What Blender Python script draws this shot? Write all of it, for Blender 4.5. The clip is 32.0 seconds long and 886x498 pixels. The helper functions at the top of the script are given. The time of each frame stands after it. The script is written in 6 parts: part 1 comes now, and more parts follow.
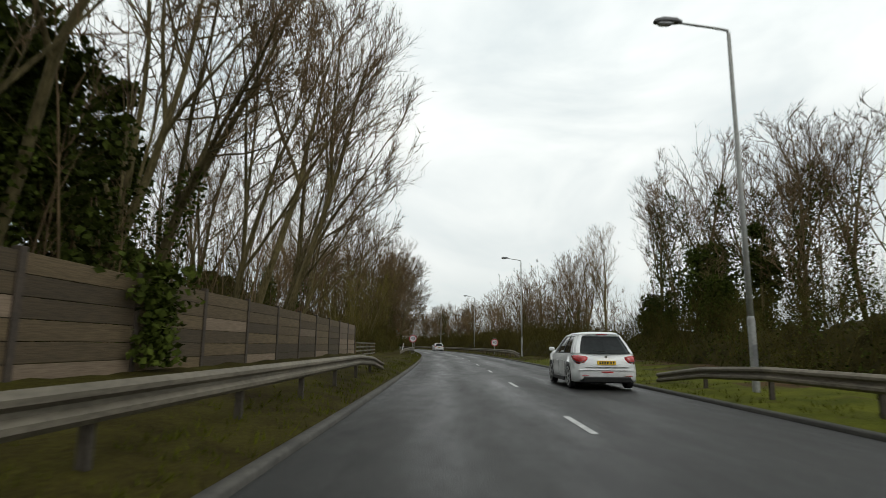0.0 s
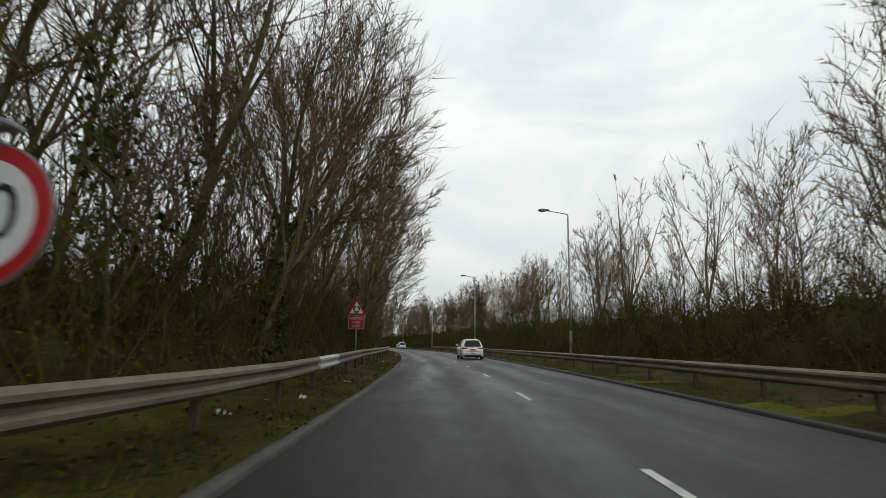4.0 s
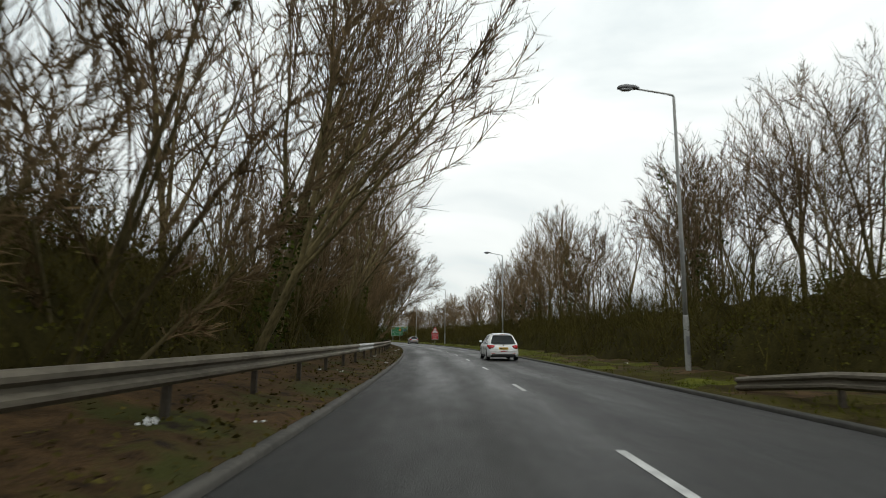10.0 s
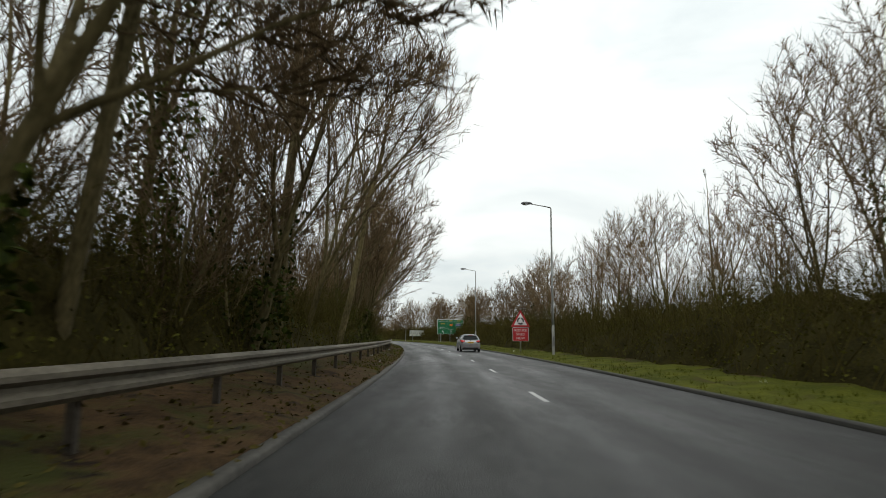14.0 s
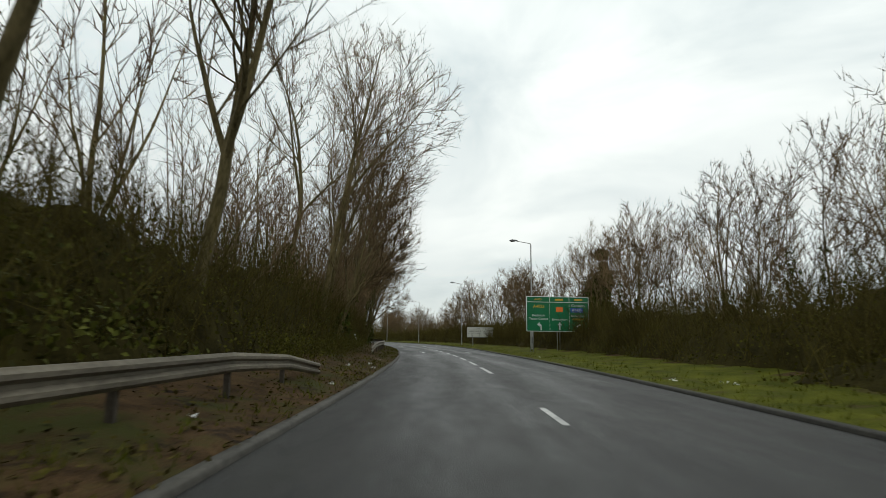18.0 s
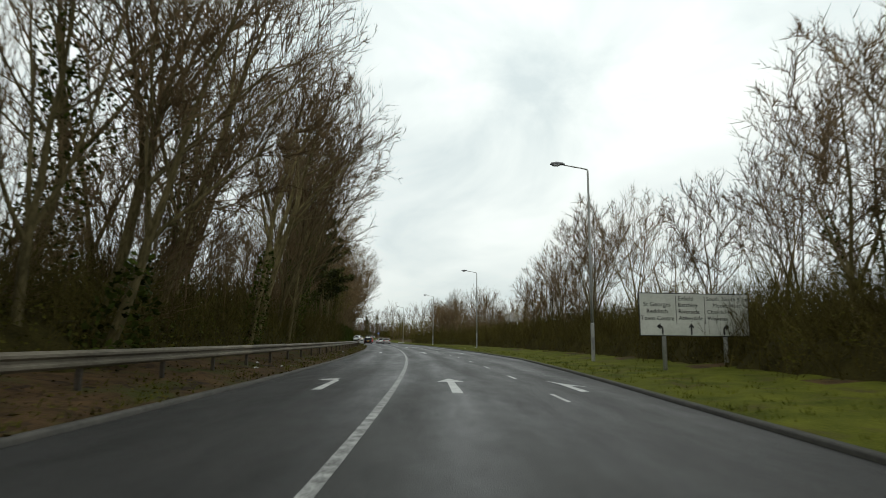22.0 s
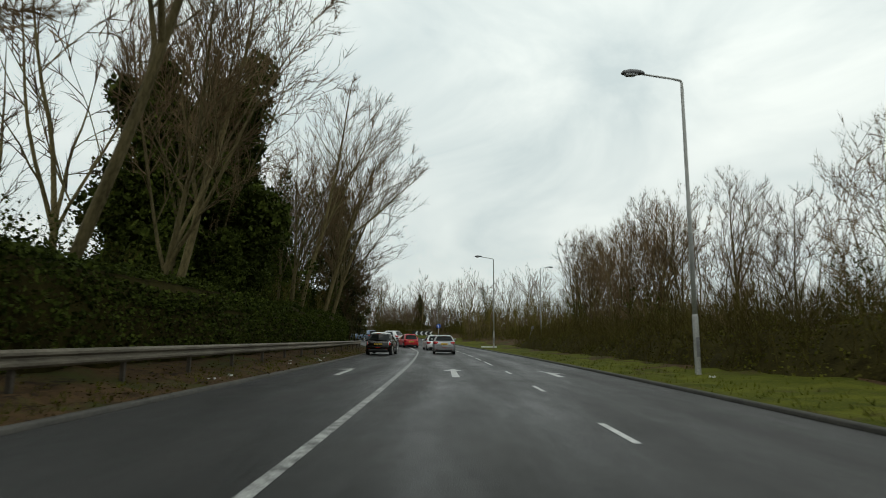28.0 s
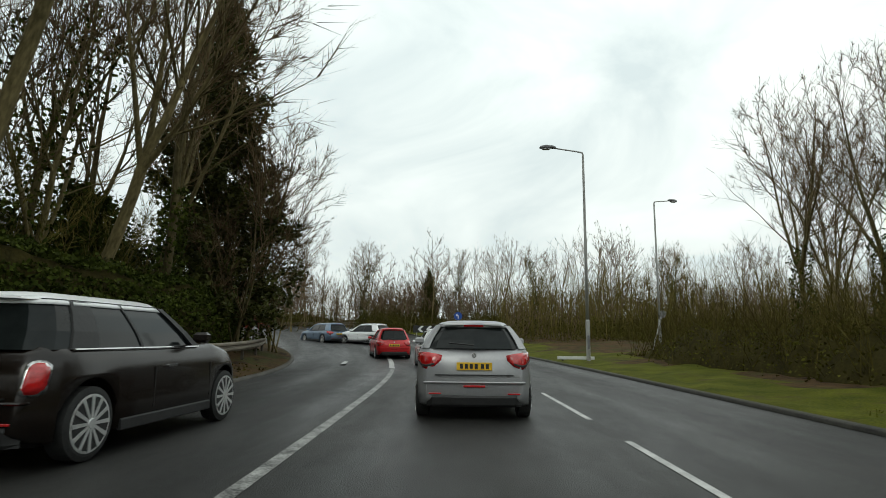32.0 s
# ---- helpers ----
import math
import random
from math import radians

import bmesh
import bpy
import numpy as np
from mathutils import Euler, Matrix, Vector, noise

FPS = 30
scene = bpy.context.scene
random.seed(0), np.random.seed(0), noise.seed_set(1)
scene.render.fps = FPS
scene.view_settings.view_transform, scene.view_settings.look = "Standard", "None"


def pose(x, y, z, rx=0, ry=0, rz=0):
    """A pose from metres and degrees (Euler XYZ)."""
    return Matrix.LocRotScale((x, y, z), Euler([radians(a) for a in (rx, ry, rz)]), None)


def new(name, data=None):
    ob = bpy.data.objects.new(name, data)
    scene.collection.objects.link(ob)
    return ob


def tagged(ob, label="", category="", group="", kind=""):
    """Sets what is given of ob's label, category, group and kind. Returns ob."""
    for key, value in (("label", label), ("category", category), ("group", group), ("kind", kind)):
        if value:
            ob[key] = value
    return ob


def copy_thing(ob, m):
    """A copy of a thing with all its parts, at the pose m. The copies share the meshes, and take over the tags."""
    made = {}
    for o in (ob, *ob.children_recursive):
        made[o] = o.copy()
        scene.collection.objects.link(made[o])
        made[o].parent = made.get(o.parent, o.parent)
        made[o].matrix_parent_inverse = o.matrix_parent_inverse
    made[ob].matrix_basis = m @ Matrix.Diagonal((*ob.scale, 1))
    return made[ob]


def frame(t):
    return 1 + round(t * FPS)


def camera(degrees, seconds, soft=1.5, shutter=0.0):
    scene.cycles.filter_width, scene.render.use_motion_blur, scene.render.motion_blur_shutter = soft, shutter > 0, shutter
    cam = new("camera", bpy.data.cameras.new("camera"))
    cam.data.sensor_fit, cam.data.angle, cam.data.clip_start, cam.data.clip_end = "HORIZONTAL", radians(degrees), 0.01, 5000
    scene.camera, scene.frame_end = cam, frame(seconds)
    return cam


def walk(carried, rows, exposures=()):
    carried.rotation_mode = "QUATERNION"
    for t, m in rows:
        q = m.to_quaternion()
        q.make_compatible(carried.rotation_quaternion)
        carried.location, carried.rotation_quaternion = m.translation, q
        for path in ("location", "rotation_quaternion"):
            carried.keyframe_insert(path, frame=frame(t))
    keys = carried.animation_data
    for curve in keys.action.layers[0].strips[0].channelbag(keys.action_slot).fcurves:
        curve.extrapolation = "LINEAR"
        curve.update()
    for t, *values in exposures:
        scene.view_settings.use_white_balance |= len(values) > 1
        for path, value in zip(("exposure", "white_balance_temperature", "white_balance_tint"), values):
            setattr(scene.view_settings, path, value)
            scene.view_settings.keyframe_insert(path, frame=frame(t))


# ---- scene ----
# ---- the road's line: curvature every 40 m, then the bend into the roundabout ----
BEND = (0.35, 1.04, 1.66, 1.60, 1.67, 1.67, 1.60, 1.60, 2.05, 2.55, 1.55, 0.77, 1.03, 1.22, 1.30)
STEP = np.arange(-120.0, 640.0, 1.0)
TURN = np.interp(STEP, np.arange(0, 561, 40), BEND) / 1000
TURN = np.where(STEP > 507, np.minimum(0.0105, 0.0011 + (STEP - 507) * 0.0012), TURN)
HEAD = np.cumsum(TURN)
HEAD -= np.interp(0, STEP, HEAD)
LINE_X, LINE_Y = np.cumsum(-np.sin(HEAD)), np.cumsum(np.cos(HEAD))
LINE_X -= np.interp(0, STEP, LINE_X)
LINE_Y -= np.interp(0, STEP, LINE_Y)


def heading(s):
    return float(np.interp(s, STEP, HEAD))


def road_xy(s, u):
    a = np.interp(s, STEP, HEAD)
    return np.interp(s, STEP, LINE_X) + u * np.cos(a), np.interp(s, STEP, LINE_Y) + u * np.sin(a)


def at(s, u, z=0.0, turn=0.0, lean=0.0):
    """Pose at s metres along the road and u metres right of the nearside lane's middle, facing along the road."""
    x, y = road_xy(s, u)
    return pose(float(x), float(y), z, lean, 0, math.degrees(heading(s)) + turn)


def climb(s):
    """The road's rise towards the roundabout."""
    return 0.0009 * min(max(s - 509, 0), 62) ** 2


def ahead(d, side, z=0.0, turn=0.0):
    """Pose d metres on and side metres right of the point where the drive ends."""
    return at(495.7, 3.55) @ pose(side, d, z + climb(495.7 + d), 0, 0, turn)


# ---- camera: seconds, metres along, metres right, heading off the road's line, horizon below the middle ----
EYE = 1.21
ROLL = 0.6
DRIVE = (
    (0, 0.0, -0.19, 0.90, 170.4), (1, 17.0, -0.15, 0.71, 170.3), (2, 33.9, -0.11, 0.45, 169.2), (3, 50.6, -0.09, 0.33, 167.4),
    (3.5, 59.0, -0.13, 0.32, 168.2), (4.5, 75.6, -0.20, 0.53, 168.4), (5.5, 92.0, -0.24, 0.85, 166.4),
    (6, 100.2, -0.21, 1.07, 163.9), (7, 116.7, -0.24, 0.97, 163.0), (8, 133.0, -0.31, 0.60, 163.9),
    (9, 149.4, -0.20, 0.55, 161.7), (10, 165.7, -0.09, 0.76, 158.1), (11, 182.0, -0.11, 0.78, 155.7),
    (12, 198.3, -0.18, 0.64, 154.2), (13, 214.7, -0.20, 0.57, 155.2), (14.5, 239.3, -0.13, 0.69, 156.7),
    (16, 263.9, -0.05, 0.86, 157.2), (17, 280.4, 0.01, 0.95, 157.7), (18, 296.9, 0.14, 1.06, 158.4),
    (19, 313.4, 0.37, 1.08, 159.1), (20, 329.9, 1.11, 0.11, 162.9), (21, 346.4, 2.06, -0.14, 162.0),
    (22, 363.0, 2.77, 0.13, 160.8), (23, 379.5, 3.49, 1.03, 164.9), (24, 396.1, 3.63, 1.85, 163.7),
    (24.5, 404.4, 3.45, 1.87, 161.0), (26, 429.1, 3.32, 1.37, 160.7), (27, 445.2, 3.30, 0.95, 160.0),
    (28, 460.0, 3.41, 0.75, 158.7), (29, 472.8, 3.52, 0.72, 157.9), (30, 483.1, 3.55, 0.77, 157.5),
    (31, 490.6, 3.56, 0.85, 157.2), (32, 495.7, 3.55, 0.92, 157.7))
FOCAL = 1011.6
cam = camera(2 * math.degrees(math.atan(784 / FOCAL)), 32.0, soft=0.7, shutter=0.15)
walk(cam, [(t, at(s, u, EYE, off + 0.1) @ pose(0, 0, 0, 90 + math.degrees(math.atan(drop / FOCAL))) @ pose(0, 0, 0, 0, 0, ROLL)) for t, s, u, off, drop in DRIVE],
     ((0, -0.28, 6540, 6), (1.2, -0.3, 6540, 5), (2, -0.48, 6540, 5), (3.5, -0.42, 6540, 6), (6, -0.22, 6560, 6), (11, -0.2, 6560, 6), (13, -0.13, 6560, 6), (15, -0.22, 6560, 6), (17, -0.30, 6560, 6), (18.5, -0.30, 6520, 3), (20, -0.32, 6520, 3), (21.5, -0.26, 6520, 3), (23, -0.24, 6520, 2), (24.5, -0.32, 6520, 2), (26.5, -0.48, 6500, 2), (28, -0.45, 6500, 1), (30, -0.42, 6500, 1), (32, -0.2, 6500, 1)))

# ---- world and light: a bright overcast day ----
world = bpy.data.worlds.new("overcast_sky")
scene.world = world
world.use_nodes = True
wn, wl = world.node_tree.nodes, world.node_tree.links
SUN_UP, SUN_ROUND = radians(38), radians(150)
sky = wn.new("ShaderNodeTexSky")
sky.sky_type, sky.sun_disc, sky.sun_elevation, sky.sun_rotation = "NISHITA", False, SUN_UP, SUN_ROUND
coord = wn.new("ShaderNodeTexCoord")
squash = wn.new("ShaderNodeMapping")
squash.inputs["Scale"].default_value = (1.0, 1.0, 2.2)
cloud = wn.new("ShaderNodeTexNoise")
cloud.inputs["Scale"].default_value, cloud.inputs["Detail"].default_value, cloud.inputs["Roughness"].default_value = 2.1, 6.0, 0.55
cloud.inputs["Distortion"].default_value = 0.6
ramp = wn.new("ShaderNodeValToRGB")
ramp.color_ramp.elements[0].position, ramp.color_ramp.elements[0].color = 0.34, (0.775, 0.835, 0.865, 1)
ramp.color_ramp.elements[1].position, ramp.color_ramp.elements[1].color = 0.66, (1.20, 1.205, 1.19, 1)
dim = wn.new("ShaderNodeVectorMath")
dim.operation = "SCALE"
dim.inputs["Scale"].default_value = 0.10
blend = wn.new("ShaderNodeMix")
blend.data_type = "RGBA"
blend.inputs["Factor"].default_value = 0.92
wl.new(coord.outputs["Generated"], squash.inputs["Vector"])
wl.new(squash.outputs["Vector"], cloud.inputs["Vector"])
wl.new(cloud.outputs["Fac"], ramp.inputs["Fac"])
wl.new(sky.outputs["Color"], dim.inputs[0])
wl.new(dim.outputs["Vector"], blend.inputs["A"])
wl.new(ramp.outputs["Color"], blend.inputs["B"])
# an overcast sky is brighter overhead than at the horizon
height_of = wn.new("ShaderNodeSeparateXYZ")
lift = wn.new("ShaderNodeMapRange")
lift.inputs["From Min"].default_value, lift.inputs["From Max"].default_value = 0.0, 0.5
lift.inputs["To Min"].default_value, lift.inputs["To Max"].default_value = 0.86, 1.14
lifted = wn.new("ShaderNodeVectorMath")
lifted.operation = "SCALE"
wl.new(coord.outputs["Generated"], height_of.inputs[0])
wl.new(height_of.outputs["Z"], lift.inputs["Value"])
wl.new(blend.outputs["Result"], lifted.inputs[0])
wl.new(lift.outputs["Result"], lifted.inputs["Scale"])
wl.new(lifted.outputs["Vector"], wn["Background"].inputs["Color"])
wn["Background"].inputs["Strength"].default_value = 1.12
sun = new("sun", bpy.data.lights.new("sun", "SUN"))
sun.data.energy, sun.data.angle, sun.data.color = 0.5, radians(25), (1.0, 0.97, 0.92)
sun.matrix_world = pose(0, 0, 60, 90 - math.degrees(SUN_UP), 0, 180 - math.degrees(SUN_ROUND))


# ---- materials ----
def material(name, dark, light, scale=4.0, rough=0.8, bump=0.2, metal=0.0, vary=0.0, fine=None, spec=0.5, coat=0.0, stretch=(1, 1, 1), each=0.0):
    """A surface whose colour wanders between two tones at two sizes, with relief; vary: how far each object's tone differs."""
    m = bpy.data.materials.new(name)
    m.use_nodes = True
    n, k = m.node_tree.nodes, m.node_tree.links
    b = n["Principled BSDF"]
    tc, mp = n.new("ShaderNodeTexCoord"), n.new("ShaderNodeMapping")
    mp.inputs["Scale"].default_value = stretch
    k.new(tc.outputs["Object"], mp.inputs["Vector"])
    big, small = n.new("ShaderNodeTexNoise"), n.new("ShaderNodeTexNoise")
    big.inputs["Scale"].default_value, big.inputs["Detail"].default_value = scale, 4.0
    small.inputs["Scale"].default_value, small.inputs["Detail"].default_value = fine or scale * 9, 5.0
    both = n.new("ShaderNodeMath")
    both.operation = "MULTIPLY_ADD"
    both.inputs[1].default_value = 0.45
    half = n.new("ShaderNodeMath")
    half.operation = "MULTIPLY"
    half.inputs[1].default_value = 0.55
    for t in (big, small):
        k.new(mp.outputs["Vector"], t.inputs["Vector"])
    k.new(big.outputs["Fac"], half.inputs[0])
    k.new(small.outputs["Fac"], both.inputs[0])
    k.new(half.outputs[0], both.inputs[2])
    cr = n.new("ShaderNodeValToRGB")
    cr.color_ramp.elements[0].position, cr.color_ramp.elements[1].position = 0.36, 0.64
    cr.color_ramp.elements[0].color, cr.color_ramp.elements[1].color = (*dark, 1), (*light, 1)
    k.new(both.outputs[0], cr.inputs["Fac"])
    col = cr.outputs["Color"]
    if vary:
        info, hsv, mr = n.new("ShaderNodeObjectInfo"), n.new("ShaderNodeHueSaturation"), n.new("ShaderNodeMapRange")
        mr.inputs["To Min"].default_value, mr.inputs["To Max"].default_value = 1 - vary, 1 + vary
        k.new(info.outputs["Random"], mr.inputs["Value"])
        k.new(mr.outputs["Result"], hsv.inputs["Value"])
        k.new(col, hsv.inputs["Color"])
        col = hsv.outputs["Color"]
    if each:
        geo, hs, mr2 = n.new("ShaderNodeNewGeometry"), n.new("ShaderNodeHueSaturation"), n.new("ShaderNodeMapRange")
        mr2.inputs["To Min"].default_value, mr2.inputs["To Max"].default_value = 1 - each, 1 + each
        k.new(geo.outputs["Random Per Island"], mr2.inputs["Value"])
        k.new(mr2.outputs["Result"], hs.inputs["Value"])
        k.new(col, hs.inputs["Color"])
        col = hs.outputs["Color"]
    k.new(col, b.inputs["Base Color"])
    b.inputs["Roughness"].default_value, b.inputs["Metallic"].default_value = rough, metal
    b.inputs["Specular IOR Level"].default_value, b.inputs["Coat Weight"].default_value = spec, coat
    b.inputs["Coat Roughness"].default_value = 0.05
    if bump:
        bp = n.new("ShaderNodeBump")
        bp.inputs["Strength"].default_value, bp.inputs["Distance"].default_value = bump, 0.02
        k.new(small.outputs["Fac"], bp.inputs["Height"])
        k.new(bp.outputs["Normal"], b.inputs["Normal"])
    return m


def wet_asphalt():
    """Damp asphalt: stone grain, long patches, darker polished wheel tracks and a varying sheen."""
    m = material("wet_asphalt", (0.0102, 0.00999, 0.00918), (0.0232, 0.0224, 0.0203), 0.35, 0.42, 0.5, fine=70, spec=0.34)
    n, k = m.node_tree.nodes, m.node_tree.links
    b = n["Principled BSDF"]
    uv, sep = n.new("ShaderNodeTexCoord"), n.new("ShaderNodeSeparateXYZ")
    k.new(uv.outputs["UV"], sep.inputs[0])
    wave = n.new("ShaderNodeMath")
    wave.operation = "SINE"
    mul = n.new("ShaderNodeMath")
    mul.operation = "MULTIPLY"
    mul.inputs[1].default_value = 2 * math.pi / 1.85
    k.new(sep.outputs["X"], mul.inputs[0])
    k.new(mul.outputs[0], wave.inputs[0])
    stain = n.new("ShaderNodeTexNoise")
    stain.inputs["Scale"].default_value, stain.inputs["Detail"].default_value = 1.0, 5.0
    mp = n.new("ShaderNodeMapping")
    mp.inputs["Scale"].default_value = (0.9, 0.09, 1)
    k.new(uv.outputs["UV"], mp.inputs["Vector"])
    k.new(mp.outputs["Vector"], stain.inputs["Vector"])
    add = n.new("ShaderNodeMath")
    add.operation = "MULTIPLY_ADD"
    add.inputs[1].default_value = 0.10
    k.new(wave.outputs[0], add.inputs[0])
    k.new(stain.outputs["Fac"], add.inputs[2])
    # fine-scale damp blotches break up the sheen
    blotch = n.new("ShaderNodeTexNoise")
    blotch.inputs["Scale"].default_value, blotch.inputs["Detail"].default_value, blotch.inputs["Roughness"].default_value = 1.0, 6.0, 0.65
    mp2 = n.new("ShaderNodeMapping")
    mp2.inputs["Scale"].default_value = (2.6, 0.8, 1)
    k.new(uv.outputs["UV"], mp2.inputs["Vector"])
    k.new(mp2.outputs["Vector"], blotch.inputs["Vector"])
    mixed = n.new("ShaderNodeMath")
    mixed.operation = "MULTIPLY_ADD"
    mixed.inputs[1].default_value = 0.55
    k.new(blotch.outputs["Fac"], mixed.inputs[0])
    k.new(add.outputs[0], mixed.inputs[2])
    # hairline cracks, dark and a little sunken
    cell = n.new("ShaderNodeTexVoronoi")
    cell.feature = "DISTANCE_TO_EDGE"
    cell.inputs["Scale"].default_value = 1.0
    mp3, bend = n.new("ShaderNodeMapping"), n.new("ShaderNodeVectorMath")
    mp3.inputs["Scale"].default_value = (0.42, 0.16, 1)
    bend.operation = "MULTIPLY_ADD"
    bend.inputs[1].default_value = (0.5, 0.5, 0.0)
    k.new(uv.outputs["UV"], mp3.inputs["Vector"])
    k.new(blotch.outputs["Color"], bend.inputs[0])
    k.new(mp3.outputs["Vector"], bend.inputs[2])
    k.new(bend.outputs["Vector"], cell.inputs["Vector"])
    thin = n.new("ShaderNodeMapRange")
    thin.inputs["From Min"].default_value, thin.inputs["From Max"].default_value = 0.0, 0.012
    thin.inputs["To Min"].default_value, thin.inputs["To Max"].default_value = 0.45, 1.0
    k.new(cell.outputs["Distance"], thin.inputs["Value"])
    tone = n.new("ShaderNodeMapRange")
    tone.inputs["From Min"].default_value, tone.inputs["From Max"].default_value = 0.5, 1.05
    tone.inputs["To Min"].default_value, tone.inputs["To Max"].default_value = 0.62, 1.4
    k.new(mixed.outputs[0], tone.inputs["Value"])
    both = n.new("ShaderNodeMath")
    both.operation = "MULTIPLY"
    k.new(tone.outputs["Result"], both.inputs[0])
    k.new(thin.outputs["Result"], both.inputs[1])
    shade = n.new("ShaderNodeHueSaturation")
    old = b.inputs["Base Color"].links[0].from_socket
    k.new(old, shade.inputs["Color"])
    k.new(both.outputs[0], shade.inputs["Value"])
    k.new(shade.outputs["Color"], b.inputs["Base Color"])
    rr = n.new("ShaderNodeMapRange")
    rr.inputs["From Min"].default_value, rr.inputs["From Max"].default_value = 0.5, 1.05
    rr.inputs["To Min"].default_value, rr.inputs["To Max"].default_value = 0.36, 0.66
    k.new(mixed.outputs[0], rr.inputs["Value"])
    k.new(rr.outputs["Result"], b.inputs["Roughness"])
    return m


ASPHALT = wet_asphalt()
PAINT_WHITE = material("worn_road_paint", (0.30, 0.30, 0.29), (0.62, 0.62, 0.60), 3.0, 0.55, 0.3, fine=45)
PAINT_WORN = material("cracked_line_paint", (0.022, 0.022, 0.021), (0.44, 0.44, 0.42), 4.5, 0.6, 0.3, fine=34)
KERB = material("weathered_kerb_concrete", (0.035, 0.032, 0.026), (0.085, 0.078, 0.065), 1.2, 0.8, 0.4)
KERB_MUDDY = material("muddy_kerb_concrete", (0.014, 0.013, 0.010), (0.040, 0.037, 0.028), 1.6, 0.85, 0.5)
LITTER = material("leaf_litter", (0.0263, 0.0161, 0.00729), (0.0978, 0.0578, 0.0252), 2.2, 0.95, 1.0, fine=26, spec=0.1)


def mossy(m, green, scale, low, high):
    """Lays patches of another tone over a material, with ragged edges."""
    n, k = m.node_tree.nodes, m.node_tree.links
    b = n["Principled BSDF"]
    old = b.inputs["Base Color"].links[0].from_socket
    tc, patch, cut, mix = n.new("ShaderNodeTexCoord"), n.new("ShaderNodeTexNoise"), n.new("ShaderNodeMapRange"), n.new("ShaderNodeMix")
    patch.inputs["Scale"].default_value, patch.inputs["Detail"].default_value, patch.inputs["Roughness"].default_value = scale, 9.0, 0.68
    cut.inputs["From Min"].default_value, cut.inputs["From Max"].default_value = low, high
    mix.data_type = "RGBA"
    k.new(tc.outputs["Object"], patch.inputs["Vector"])
    k.new(patch.outputs["Fac"], cut.inputs["Value"])
    k.new(cut.outputs["Result"], mix.inputs["Factor"])
    k.new(old, mix.inputs["A"])
    mix.inputs["B"].default_value = (*green, 1)
    k.new(mix.outputs["Result"], b.inputs["Base Color"])


mossy(LITTER, (0.040, 0.042, 0.010), 0.55, 0.50, 0.60)
mossy(LITTER, (0.018, 0.012, 0.008), 1.7, 0.56, 0.64)
GRASS = material("verge_grass", (0.034, 0.042, 0.004), (0.105, 0.110, 0.012), 0.9, 0.9, 0.8, fine=22, spec=0.05)
mossy(GRASS, (0.060, 0.048, 0.018), 0.8, 0.54, 0.66)
ROUGH = material("rough_verge", (0.0166, 0.0103, 0.00448), (0.0591, 0.0528, 0.00984), 0.9, 0.95, 0.9, fine=16, spec=0.05)
FIELD = material("rough_field_grass", (0.025, 0.024, 0.009), (0.060, 0.052, 0.020), 0.12, 0.95, 0.6, fine=3)
BARK = material("bare_bark", (0.0515, 0.0423, 0.017), (0.168, 0.135, 0.0629), 2.0, 0.9, 0.7, vary=0.3, fine=16, stretch=(1, 1, 0.3), spec=0.15)
# stems inside undergrowth, with the shade there put into their dark colour
SHADED_STEMS = material("shade_dark_stems", (0.0155, 0.0125, 0.00328), (0.0433, 0.037, 0.00975), 1.5, 0.95, 0.8, fine=14, spec=0.05)
# background twigs, with the haze of distance put into their colour
HAZY_TWIG = material("hazy_distant_twigs", (0.0792, 0.0549, 0.0352), (0.18, 0.128, 0.0836), 0.12, 0.9, 0.0, spec=0.05, each=0.3)
TWIG = material("bare_twigs", (0.0709, 0.049, 0.0248), (0.195, 0.134, 0.07), 0.3, 0.9, 0.0, vary=0.3, spec=0.1)
IVY = material("ivy_leaves", (0.0185, 0.027, 0.00468), (0.0657, 0.081, 0.014), 1.2, 0.7, 0.0, vary=0.2, spec=0.03, each=0.5)
LAUREL = material("evergreen_shrub_leaves", (0.0273, 0.0328, 0.00548), (0.0868, 0.0905, 0.0146), 0.5, 0.65, 0.0, spec=0.08, each=0.5, fine=2.5)
BRAMBLE = material("winter_bramble", (0.0433, 0.037, 0.00858), (0.0824, 0.082, 0.014), 0.22, 0.9, 0.0, spec=0.05, each=0.45, fine=1.4)
STEMS = material("brown_stems", (0.0361, 0.029, 0.00741), (0.0886, 0.074, 0.0195), 0.3, 0.9, 0.0, spec=0.05, each=0.3)
OLIVE = material("olive_willow_twigs", (0.0697, 0.0598, 0.0131), (0.167, 0.136, 0.0387), 0.3, 0.9, 0.0, vary=0.2, spec=0.05, each=0.3)
NEEDLES = material("conifer_needles", (0.0232, 0.0285, 0.00644), (0.0772, 0.0788, 0.0175), 1.2, 0.7, 0.0, vary=0.2, spec=0.12, each=0.4)
GALVANISED = material("dull_galvanised_steel", (0.24, 0.24, 0.225), (0.38, 0.38, 0.36), 1.5, 0.6, 0.15, metal=0.25, vary=0.15)
RAIL_OLD = material("dirty_barrier_steel", (0.0941, 0.0799, 0.0565), (0.195, 0.17, 0.126), 0.9, 0.7, 0.2, metal=0.3, vary=0.2, stretch=(0.6, 1, 3))
POST_DIRTY = material("muddy_steel_post", (0.035, 0.028, 0.020), (0.085, 0.070, 0.052), 2.0, 0.8, 0.2, metal=0.2)
RAIL_NEW = material("newer_barrier_steel", (0.38, 0.38, 0.37), (0.55, 0.55, 0.53), 0.9, 0.5, 0.1, metal=0.4)


